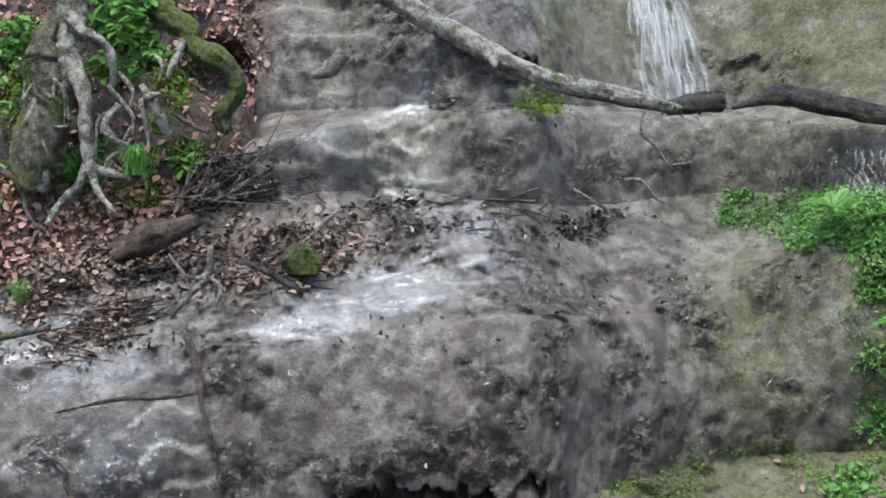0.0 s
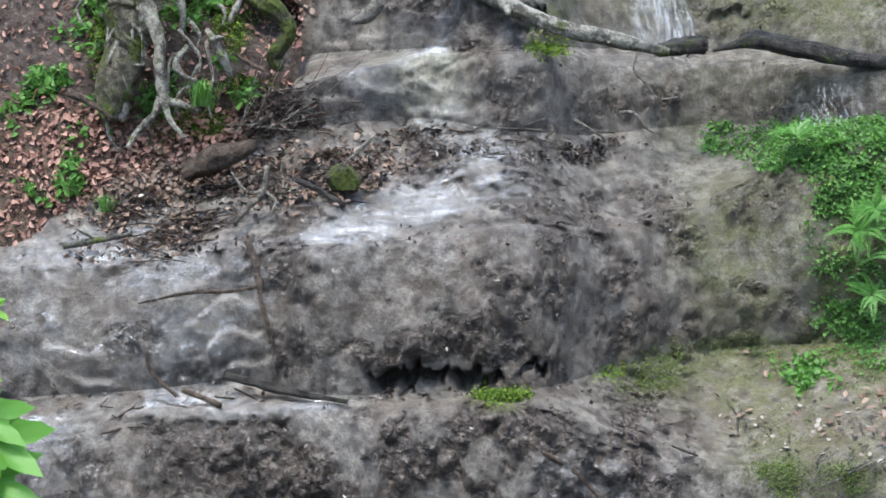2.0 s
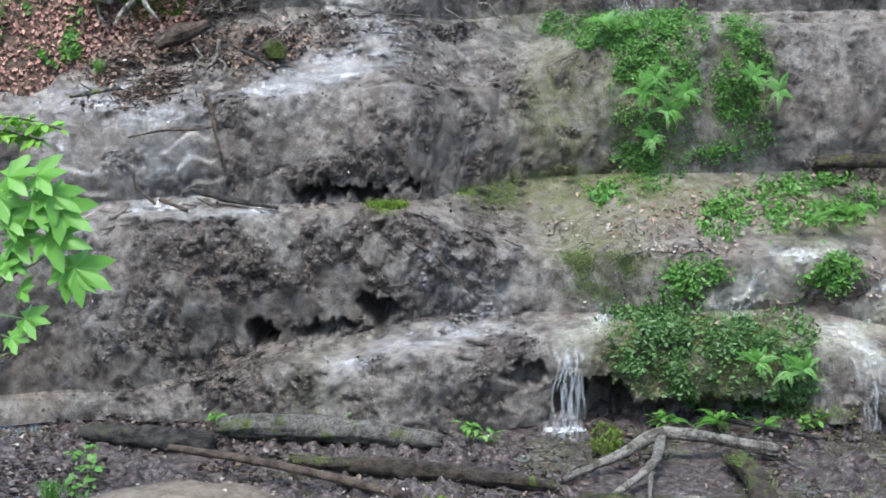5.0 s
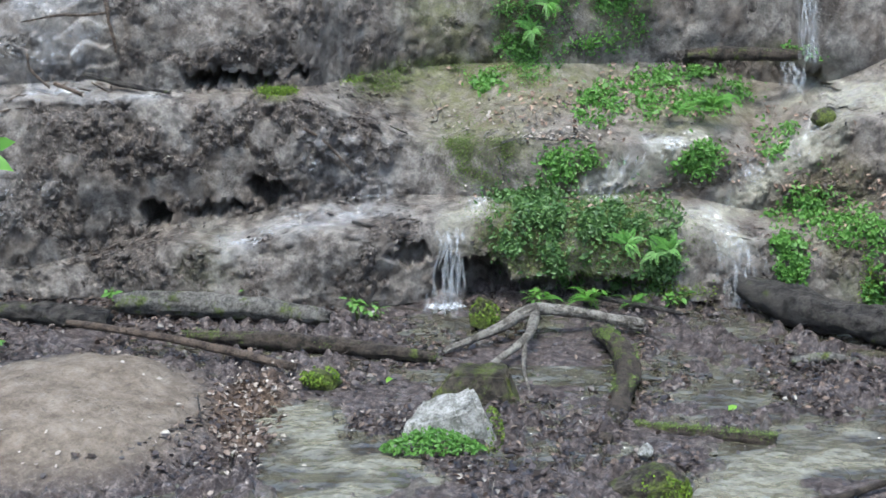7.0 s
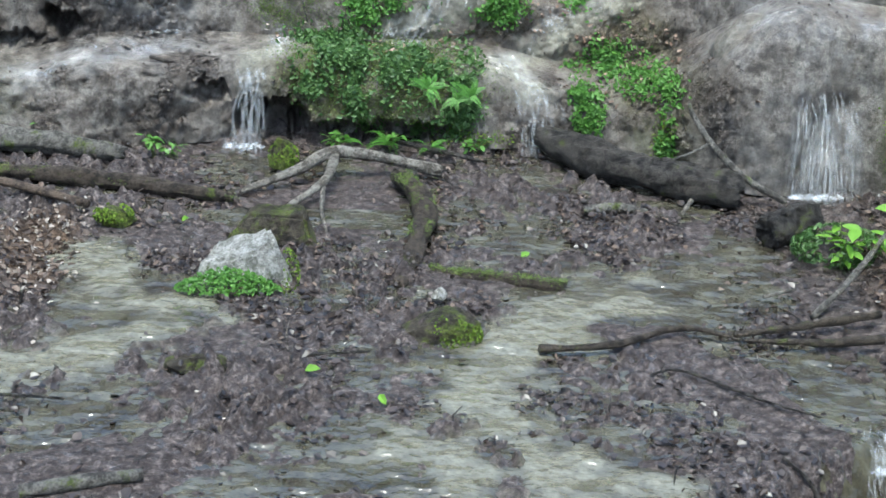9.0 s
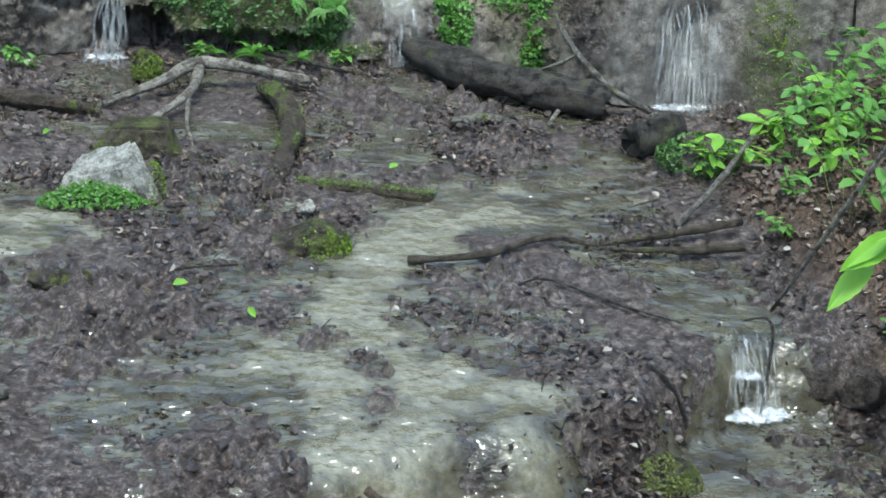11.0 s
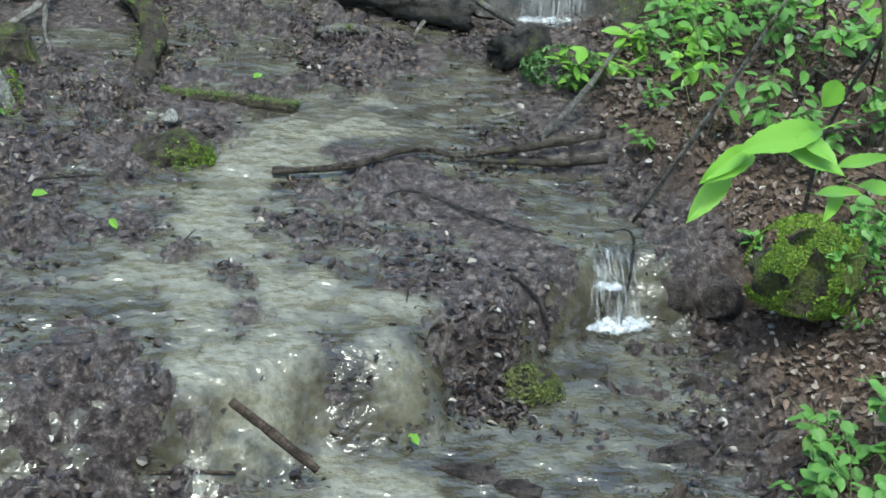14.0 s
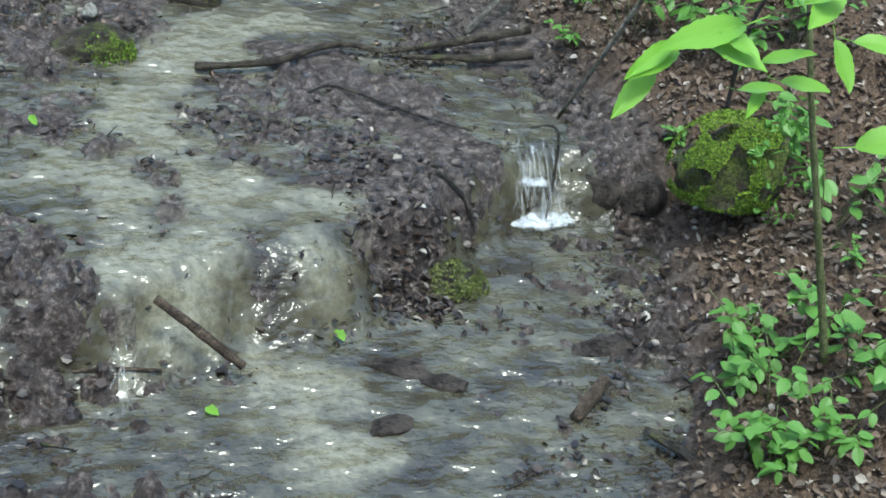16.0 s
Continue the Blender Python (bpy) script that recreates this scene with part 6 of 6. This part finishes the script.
# near twig with large leaves, off a young tree beside the camera's stand
TWIG = [(2.6, 1.4, 1.2), (2.3, 1.6, 2.4), (1.8, 1.8, 3.12), (1.5, 1.86, 3.02), (1.3, 1.86, 2.96), (1.12, 1.86, 2.92)]
young = thing("young_beech", "young beech with large bright translucent leaves", "tree", "", TWIG[0])
b0 = np.array(TWIG[0])
part("trunk", tube([np.array(p) - b0 for p in TWIG], [0.02, 0.014, 0.008, 0.004, 0.003, 0.0015], BARK_BROWN, "trunk", 91, 8, 0.08), young)
def leaf_between(mesh, parent, base, tip, tilt, breadth=1.0):
    """A leaf whose blade runs from its stalk end to its tip, its upper face towards tilt."""
    a, t = Vector(base), Vector(tip)
    x = (t - a).normalized()
    z = Vector(tilt)
    z = (z - x * z.dot(x)).normalized()
    f = new("leaf", mesh)
    f.parent = parent
    size = (t - a).length
    m = Matrix((x, z.cross(x), z)).transposed().to_4x4()
    m.translation = a - parent.location
    f.matrix_basis = m @ Matrix.Diagonal((size, size * breadth, size, 1))
    return f


for base, tip, broad in [
        ((1.236, 1.86, 2.951), (1.072, 1.8, 2.949), 0.75), ((1.16, 1.86, 2.928), (1.259, 1.8, 2.912), 1.0), ((1.179, 1.86, 2.953), (1.241, 1.8, 2.929), 1.2),
        ((1.132, 1.86, 2.91), (1.025, 1.8, 2.898), 0.8), ((1.101, 1.86, 2.881), (1.018, 1.8, 2.831), 0.8), ((1.279, 1.86, 2.888), (1.325, 1.8, 2.941), 1.0),
        ((1.255, 1.86, 2.842), (1.29, 1.8, 2.88), 1.2), ((1.325, 1.86, 2.857), (1.375, 1.8, 2.877), 1.2), ((1.298, 1.86, 2.852), (1.245, 1.8, 2.83), 0.7),
        ((1.384, 1.86, 3.014), (1.308, 1.8, 2.98), 1.1), ((1.4, 1.86, 2.93), (1.42, 1.8, 2.87), 1.2), ((1.435, 1.86, 2.926), (1.51, 1.8, 2.943), 1.1),
        ((1.503, 1.86, 2.737), (1.6, 1.8, 2.797), 1.2), ((1.323, 1.86, 2.985), (1.366, 1.8, 3.049), 1.0), ((1.225, 1.86, 2.988), (1.21, 1.8, 3.06), 1.0), ((1.119, 1.86, 2.921), (1.032, 1.8, 2.902), 0.7)]:
    leaf_between(OVAL[0], young, base, tip, (0.1, -0.45, 0.85), 0.7 * broad)

# maple sapling on the left
stems = [[(-3.6, 9.0, 0.2), (-3.5, 9.0, 1.2), (-3.25, 9.0, 2.3)], [(-3.5, 9.0, 0.9), (-3.3, 9.0, 1.5), (-2.95, 8.95, 1.75)], [(-3.5, 9.0, 0.8), (-3.35, 9.0, 1.1), (-3.1, 8.95, 1.2)]]
maple = thing("maple_sapling", "maple sapling with large bright lobed leaves", "tree", "", stems[0][0])
b0 = np.array(stems[0][0])
for q, pts in enumerate(stems):
    part("stem", tube([np.array(p) - b0 for p in pts], [0.014, 0.006], STEM_GREEN, "stem", 95 + q, 8, 0.08), maple)
for base, tip in [
        ((-3.064, 9.0, 2.206), (-2.774, 8.92, 2.247)), ((-2.987, 9.0, 2.157), (-2.713, 8.92, 2.027)), ((-3.117, 9.0, 2.073), (-2.79, 8.92, 2.054)), ((-3.218, 9.0, 2.021), (-2.976, 8.92, 1.925)),
        ((-3.065, 9.0, 1.899), (-2.676, 8.92, 1.82)), ((-2.965, 9.0, 2.098), (-2.656, 8.92, 1.905)), ((-2.902, 9.0, 1.735), (-2.57, 8.92, 1.574)), ((-2.929, 9.0, 1.743), (-2.658, 8.92, 1.559)),
        ((-3.242, 9.0, 1.765), (-3.041, 8.92, 1.658)), ((-3.169, 9.0, 1.519), (-3.012, 8.92, 1.588)), ((-3.182, 9.0, 1.382), (-2.949, 8.92, 1.376)), ((-3.262, 9.0, 1.271), (-3.07, 8.92, 1.256)),
        ((-3.23, 9.0, 2.182), (-2.945, 8.92, 2.271)), ((-3.226, 9.0, 1.941), (-2.996, 8.92, 2.01)), ((-3.307, 9.0, 1.671), (-3.088, 8.92, 1.744)), ((-3.3, 9.05, 2.1), (-3.02, 8.95, 2.05)), ((-3.25, 9.05, 1.85), (-2.93, 8.95, 1.86))]:
    leaf_between(MAPLE[int(R2.integers(2))], maple, base, tip, (R2.uniform(-0.2, 0.2), -0.75, 0.65))
shrub("beech_twig", "beech twig with small fresh leaves", "tree", [[(-3.9, 9.2, 0.3), (-3.6, 9.2, 2.3), (-3.2, 9.15, 2.52), (-2.84, 9.1, 2.46)], [(-3.6, 9.2, 2.3), (-3.3, 9.15, 2.45), (-2.95, 9.1, 2.4)]], 0.62, 0.085, OVAL, BARK_BROWN, 48, 99, 0.01, flat=30)


# ---- left bank with tree roots ----
BANK_LOW = [(-4.8, 11.8, 1.95), (-3.9, 12.3, 2.3), (-3.5, 12.55, 2.46), (-3.1, 12.8, 2.62), (-2.78, 13.0, 2.84), (-2.58, 13.2, 3.15), (-2.66, 13.4, 3.7), (-2.9, 13.6, 4.4)]
BANK_TOP = [(-6.5, 13.2, 4.6), (-5.2, 13.4, 4.6), (-4.6, 13.5, 4.7), (-4.2, 13.5, 4.8), (-3.9, 13.5, 4.8), (-3.5, 13.5, 4.8), (-3.3, 13.5, 4.8), (-3.2, 13.6, 4.9)]
n, m = 70, 150
low, top = spline(BANK_LOW, m), spline(BANK_TOP, m)
s = np.linspace(0, 1, n)[:, None, None]
p = (low[None] + (top - low)[None] * np.concatenate([s ** 1.1, s ** 1.1, s], -1)).reshape(-1, 3)
p[:, 1] -= 0.06 * fbm(p, 2.5, 3, seed=71) + 0.02 * fbm(p, 11, 3, seed=72)
p[:, 1] += 0.3 * np.exp(-(((p[:, 0] + 2.75) / 0.17) ** 2 + ((p[:, 2] - 3.5) / 0.14) ** 2) ** 2)
BANK = p
tagged(new("bank", raw_mesh("bank", p, grid_faces(n, m), MUD, attrs={"litter": 0.35 + 0.65 * smooth(3.3, 2.9, p[:, 2]), "dry": 0 * p[:, 0], "stream": 0 * p[:, 0]})), "earthen root bank strewn with red-brown leaves", "ground", kind="structure")
# leaf colour carries the sun fleck on this bank
scatter("leaf_litter", "red-brown fallen leaves on the root bank", "leaves", pick(p, 0.12 + smooth(3.15, 2.75, p[:, 2]), 5200, 15), FRONT, (0.025, 0.06), LEAF_RED, 0.6, 15, 0.25)
scatter("moss", "bright green moss on the root bank", "moss", pick(p, blob(p, [(-3.1, 2.88, 0.13, 0.08), (-3.32, 2.85, 0.1, 0.05), (-2.95, 3.4, 0.06, 0.1), (-2.9, 3.1, 0.1, 0.06), (-3.7, 3.5, 0.12, 0.3), (-2.75, 3.05, 0.05, 0.06), (-3.0, 3.5, 0.1, 0.1), (-3.3, 2.95, 0.1, 0.1)]), 5500, 16), FRONT, (0.012, 0.025), MOSS_FUR, 0.7, 16, 0.4)

scatter("low_herbs", "small green herbs among the roots and leaves", "plant", pick(p, blob(p, [(-3.75, 3.3, 0.2, 0.4), (-3.2, 3.7, 0.2, 0.2), (-2.95, 3.0, 0.15, 0.12), (-4.2, 3.0, 0.3, 0.4), (-3.4, 3.05, 0.1, 0.2), (-3.9, 2.6, 0.3, 0.12)]) * smooth(-0.1, 0.4, fbm(p, 5, 3, seed=73)), 2600, 19), FRONT, (0.025, 0.06), LEAF_FRESH, 0.7, 19, 0.7)
tree = thing("tree", "old tree base with pale lichened roots gripping the bank", "tree", "", (-3.4, 12.9, 3.6))
b0 = np.array((-3.4, 12.9, 3.6))
ROOTS = [
    ("trunk", [(-3.33, 12.95, 5.6), (-3.35, 12.85, 4.22), (-3.36, 12.8, 3.97), (-3.37, 12.76, 3.75), (-3.39, 12.72, 3.58), (-3.44, 12.7, 3.4), (-3.49, 12.66, 3.19), (-3.54, 12.62, 2.95)], [0.16, 0.1, 0.085, 0.08, 0.085, 0.08, 0.065, 0.04], BARK_BEECH),
    ("mossy_root", [(-3.44, 12.75, 3.8), (-3.51, 12.7, 3.6), (-3.5, 12.68, 3.4), (-3.56, 12.64, 3.11), (-3.6, 12.6, 2.95)], [0.05, 0.085, 0.1, 0.1, 0.06], BARK_TREE),
    ("root", [(-3.34, 12.7, 3.8), (-3.26, 12.62, 3.73), (-3.2, 12.6, 3.71), (-3.14, 12.62, 3.64), (-3.12, 12.62, 3.56), (-3.13, 12.64, 3.45)], [0.05, 0.035, 0.03, 0.028, 0.022, 0.012], BARK_BEECH),
    ("root", [(-3.34, 12.66, 3.6), (-3.27, 12.6, 3.41), (-3.26, 12.58, 3.24), (-3.25, 12.57, 3.08), (-3.16, 12.56, 3.03), (-3.03, 12.56, 2.99)], [0.06, 0.045, 0.042, 0.04, 0.03, 0.014], BARK_BEECH),
    ("root", [(-3.25, 12.57, 3.1), (-3.22, 12.54, 2.96), (-3.12, 12.52, 2.83)], [0.03, 0.022, 0.012], BARK_BEECH),
    ("root", [(-3.27, 12.57, 3.07), (-3.31, 12.52, 2.97), (-3.38, 12.48, 2.9), (-3.44, 12.42, 2.8)], [0.035, 0.032, 0.028, 0.016], BARK_BEECH),
    ("root", [(-3.1, 12.62, 3.36), (-3.17, 12.58, 3.27), (-3.13, 12.57, 3.2), (-3.05, 12.58, 3.16)], [0.028, 0.028, 0.022, 0.014], BARK_BEECH),
    ("root", [(-2.99, 12.64, 3.45), (-2.93, 12.6, 3.38), (-2.89, 12.6, 3.28), (-2.86, 12.62, 3.18)], [0.016, 0.034, 0.032, 0.016], BARK_BEECH),
    ("root", [(-2.95, 12.6, 3.39), (-2.91, 12.57, 3.4), (-2.87, 12.56, 3.4)], [0.026, 0.02, 0.012], BARK_BEECH),
    ("root", [(-3.15, 12.62, 3.46), (-3.09, 12.6, 3.39), (-3.03, 12.6, 3.3), (-3.04, 12.6, 3.21)], [0.012, 0.012, 0.011, 0.007], BARK_BEECH),
    ("root", [(-3.09, 12.62, 3.52), (-3.04, 12.6, 3.46), (-3.02, 12.6, 3.41), (-3.04, 12.6, 3.35)], [0.014, 0.014, 0.012, 0.008], BARK_BEECH),
    ("root", [(-3.52, 12.62, 3.59), (-3.51, 12.6, 3.42), (-3.57, 12.58, 3.29)], [0.018, 0.018, 0.012], BARK_BEECH),
    ("root", [(-3.8, 12.5, 3.13), (-3.7, 12.5, 3.08), (-3.65, 12.5, 3.05), (-3.54, 12.5, 2.96)], [0.03, 0.028, 0.022, 0.012], BARK_BROWN),
    ("mossy_root", [(-3.05, 12.8, 3.92), (-2.9, 12.76, 3.81), (-2.84, 12.75, 3.76), (-2.77, 12.74, 3.72), (-2.74, 12.72, 3.64), (-2.65, 12.7, 3.58), (-2.57, 12.7, 3.52), (-2.52, 12.7, 3.42), (-2.57, 12.7, 3.34), (-2.62, 12.7, 3.28), (-2.59, 12.7, 3.2)], [0.04, 0.05, 0.055, 0.05, 0.045, 0.05, 0.05, 0.045, 0.04, 0.04, 0.03], STONE_MOSS),
    ("root", [(-2.77, 12.66, 3.66), (-2.81, 12.62, 3.56), (-2.85, 12.62, 3.48)], [0.022, 0.024, 0.012], BARK_BEECH),
    ("root", [(-2.84, 12.62, 3.31), (-2.73, 12.6, 3.24), (-2.66, 12.62, 3.2)], [0.012, 0.014, 0.008], BARK_BROWN)]
for j, (name, pts, rad, mat) in enumerate(ROOTS):
    part(name, tube([np.array(q) - b0 for q in pts], rad if name != "root" else [0.78 * v for v in rad], mat, name, 120 + j, 14, 0.4), tree)
R4 = np.random.default_rng(14)
for j in range(14):
    q0 = np.array((R4.uniform(-3.75, -2.9), 12.62, R4.uniform(3.0, 3.7)))
    q1 = q0 + (R4.normal() * 0.1, -0.04, -R4.uniform(0.12, 0.3))
    part("root", tube([q0 - b0, 0.5 * (q0 + q1) + R4.normal(size=3) * 0.03 - b0, q1 - b0], [0.012, 0.01, 0.005], BARK_BEECH, "root", 160 + j, 6, 0.2), tree)
trunk_line = np.concatenate([spline(ROOTS[k][1], 150) for k in (0, 1, 3, 5)])
trunk_line = trunk_line[trunk_line[:, 2] < 4.2]
scatter("moss", "", "", np.repeat(trunk_line, 9, 0) + np.random.default_rng(4).normal(scale=0.045, size=(9 * len(trunk_line), 3)) + (0.01, -0.06, 0.0), FRONT, (0.012, 0.026), MOSS_DULL, 0.8, 18, 0.2, parent=tree)
arch = spline(ROOTS[13][1], 200)
scatter("moss", "", "", np.repeat(arch, 22, 0) + np.random.default_rng(3).normal(scale=0.034, size=(4400, 3)) + (0, -0.048, 0.025), FRONT, (0.014, 0.03), MOSS_FUR, 0.8, 17, 0.2, parent=tree)
# dry twig bush
R3 = np.random.default_rng(9)
bush = thing("dry_twigs", "tangle of thin bare grey twigs on the stream bank", "twigs", "", (-2.95, 12.45, 2.86))
b0 = np.array((-2.95, 12.45, 2.86))
for k in range(17):
    root = b0 + (0.45 * R3.random(), 0.1 * R3.normal(), 0.1 * R3.random())
    length, rise = R3.uniform(0.25, 0.7), R3.uniform(-0.1, 1.3)
    end = root + (length * math.cos(rise), 0.1 * R3.normal(), length * math.sin(rise))
    mid = 0.5 * (root + end) + (0, 0, -0.03) + R3.normal(size=3) * 0.03
    part("twig", tube([root - b0, mid - b0, end - b0], [0.0045, 0.003, 0.001], BARK_BROWN if k % 3 == 0 else BARK_PALE, "twig", 200 + k, 6, 0.1), bush)

# moss and ivy on stones
def fur_on(at, size, n, mat, seed, blade=(0.012, 0.024), low=0.0, side=None):
    r = np.random.default_rng(seed)
    d = r.normal(size=(n * 2, 3))
    d /= np.linalg.norm(d, axis=1)[:, None]
    d = d[d[:, 2] > low]
    if side is not None:
        d = d[d @ np.array(side) > 0.15]
    d = d[fbm(d, 2.2, 3, 0.6, seed=seed + int(100 * at[0])) > -0.12]
    d = d[:n]
    return np.array(at) + d * np.array(size) * 0.97, d


for at, size, n, mat, blade, side, label in [
    ((4.2, 6.12, 0.2), (0.34, 0.28, 0.32), 15000, MOSS_FUR, (0.01, 0.022), (-0.4, -0.75, 0.25), "thick bright moss on the bank boulder"),
    ((4.32, 6.06, 0.2), (0.36, 0.3, 0.3), 420, LEAF_FRESH, (0.03, 0.06), (0.7, -0.6, 0.2), "ivy leaves over the mossy boulder"),
    ((1.17, 7.81, 0.0), (0.21, 0.14, 0.12), 900, MOSS_FUR, (0.012, 0.024), (0.75, -0.4, 0.3), "bright moss on the low stream stone"),
    ((2.7, 5.97, -0.38), (0.2, 0.15, 0.12), 1300, MOSS_DULL, (0.012, 0.024), (0.2, -0.4, 0.6), "dark moss on the basin stone"),
    ((0.27, 8.5, 0.05), (0.09, 0.16, 0.16), 450, MOSS_FUR, (0.012, 0.022), (0.8, -0.3, 0.2), "moss on the limestone block's edge"),
    ((-0.8, 9.35, 0.05), (0.13, 0.1, 0.09), 700, MOSS_FUR, (0.012, 0.024), (0, -0.2, 0.8), "yellow-green moss tuft on a small stone"),
    ((0.3, 10.5, 0.08), (0.11, 0.09, 0.12), 700, MOSS_FUR, (0.012, 0.024), (0, -0.4, 0.7), "moss cushion on the upright stone"),
    ((3.9, 9.0, 0.1), (0.3, 0.2, 0.14), 900, LEAF_DEEP, (0.025, 0.045), None, "dark low ivy beside the stump")]:
    pos, d = fur_on(at, size, n, mat, 3, side=side, low=-0.45)
    scatter("moss" if "moss" in label else "ivy", label, "moss" if "moss" in label else "ivy", pos, d, blade, mat, 0.6, 30, 0.3)
r = np.random.default_rng(66)
a, d = r.random(1100) * 6.283, np.sqrt(r.random(1100))
patch = np.stack([-0.06 + 0.31 * d * np.cos(a), 8.36 + 0.1 * d * np.sin(a), 0.01 + 0.13 * (1 - d ** 2) * r.random(1100) ** 0.5], 1)
scatter("ivy", "low clump of small ivy leaves against the limestone block", "ivy", patch, (0, -0.5, 0.85), (0.016, 0.036), LEAF_FERN, 0.6, 67, 0.2)
for j, (x, y) in enumerate([(0.75, 7.0), (1.32, 5.1), (2.0, 5.55), (-0.35, 9.4), (1.8, 8.9), (0.4, 7.3)]):
    scatter("fresh_leaf", "single fresh green leaf lying on the wet mud", "leaf", np.array([[x, y, gz_at(x, y) + 0.02]]), (0, -0.3, 1), (0.07, 0.09), LEAF_BRIGHT, 0.2, 40 + j, 0.1)


# twigs and broken sticks strewn about
def twig_litter(label, pos, sizes, mat, seed, lift=0.012):
    """Many short bent sticks lying about, joined."""
    r = np.random.default_rng(seed)
    n = len(pos)
    a = r.random(n) * np.pi
    l = r.uniform(*sizes, n)[:, None]
    d = np.stack([np.cos(a), np.sin(a), 0.25 * r.normal(size=n)], 1)
    side = np.stack([-np.sin(a), np.cos(a), 0 * a], 1)
    up = np.array((0, 0, 1.0))
    w = (0.0025 + 0.02 * l * r.random((n, 1)))
    pos = pos + (0, -lift, lift)
    bend = side * l * 0.12 * r.normal(size=(n, 1))
    cs = [pos - 0.5 * l * d, pos + bend, pos + 0.5 * l * d]
    V = np.stack([c + w * k * q for c, k in zip(cs, (1, 0.9, 0.5)) for q in (side, up, -side, -up)], 1).reshape(-1, 3)
    F = []
    for k in (0, 4):
        for j in range(4):
            F.append((k + j, k + (j + 1) % 4, k + 4 + (j + 1) % 4, k + 4 + j))
    F = (np.arange(n)[:, None, None] * 12 + np.array(F)[None]).reshape(-1, 4)
    return tagged(new("twig_litter", raw_mesh("twig_litter", V, F, mat)), label, "twigs", kind="stuff")


twig_litter("dark twigs and debris caught on the stream bed", pick(ROCK_P, blob(ROCK_P, [(-2.5, 2.62, 0.6, 0.16), (-3.2, 2.45, 0.4, 0.2), (-1.6, 2.72, 0.5, 0.08), (-2.6, 2.9, 0.4, 0.15)]), 240, 51), (0.06, 0.3), BARK_BROWN, 51)
twig_litter("a few dark twigs on the wet ledge", pick(ROCK_P, blob(ROCK_P, [(-3.0, 1.5, 0.6, 0.12)]), 22, 58), (0.06, 0.25), BARK_BROWN, 58)
twig_litter("grey thin twigs on the rock ledges", pick(ROCK_P, blob(ROCK_P, [(-2.5, 2.65, 0.6, 0.2), (-1.2, 2.75, 0.6, 0.1), (0.5, 1.2, 0.7, 0.1), (1.2, 0.75, 0.8, 0.06)]), 130, 52), (0.06, 0.28), BARK_GREY, 52)
twig_litter("dark wet twigs in the mud", pick(GP, pool * (0.1 + clumps), 420, 53), (0.05, 0.3), BARK_DARK, 53)
twig_litter("pale broken twigs in the mud", pick(GP, pool * (0.1 + clumps), 90, 54), (0.05, 0.2), BARK_PALE, 54)
twig_litter("brown twigs on the leafy bank", pick(GP, GLEAF * (GP[:, 1] > 4) * (GP[:, 0] > 2), 160, 55), (0.06, 0.3), BARK_BROWN, 55)
scatter("leaf_scraps", "dark wet debris caught on the stream bed", "leaves", pick(ROCK_P, blob(ROCK_P, [(-2.5, 2.62, 0.65, 0.15), (-3.2, 2.42, 0.45, 0.2), (-1.7, 2.74, 0.4, 0.07), (-2.7, 2.9, 0.35, 0.15), (-0.9, 2.62, 0.3, 0.06)]) * (0.1 + patchy), 3200, 56), UPWARD, (0.02, 0.05), LEAF_WET, 0.6, 56, 0.3)
scatter("leaf_litter", "brown leaves caught on the stream bed", "leaves", pick(ROCK_P, blob(ROCK_P, [(-2.5, 2.62, 0.6, 0.15), (-3.3, 2.42, 0.4, 0.2), (-2.8, 2.9, 0.3, 0.12)]) * (0.05 + patchy), 1600, 57), UPWARD, (0.025, 0.055), LEAF_DEAD, 0.6, 57, 0.3)


# moss growing along the fallen wood
for label, pts, rad, n, seed in [
    ("yellow-green moss furring the short log", [(1.1, 10.25, 0.13), (1.23, 9.66, 0.135), (1.12, 9.1, 0.1)], 0.06, 6500, 61),
    ("patchy moss along the half-buried log", [(-1.8, 10.2, 0.08), (-1.0, 10.05, 0.09), (-0.05, 9.81, 0.05)], 0.05, 2200, 62),
    ("moss tufts on the sunken log", [(1.15, 8.76, 0.02), (1.55, 8.62, 0.04), (1.99, 8.52, 0.04)], 0.035, 1500, 63),
    ("thin moss on the grey log's end", [(-2.4, 10.72, 0.17), (-2.0, 10.7, 0.17)], 0.05, 700, 64),
    ("moss on the ledge log", [(2.5, 12.53, 1.67), (2.9, 12.5, 1.67)], 0.03, 350, 65)]:
    line = spline(pts, 300)
    r = np.random.default_rng(seed)
    keep = r.integers(300, size=n)
    q = line[keep] + np.stack([r.normal(size=n) * rad * 0.6, r.normal(size=n) * rad * 0.6, -np.abs(r.normal(size=n)) * rad * 0.35], 1)
    q = q[fbm(q, 5, 2, seed=seed) > -0.1]
    scatter("moss", label, "moss", q, (0, -0.4, 0.9), (0.006, 0.015), MOSS_LEDGE, 0.7, seed, 0.3)
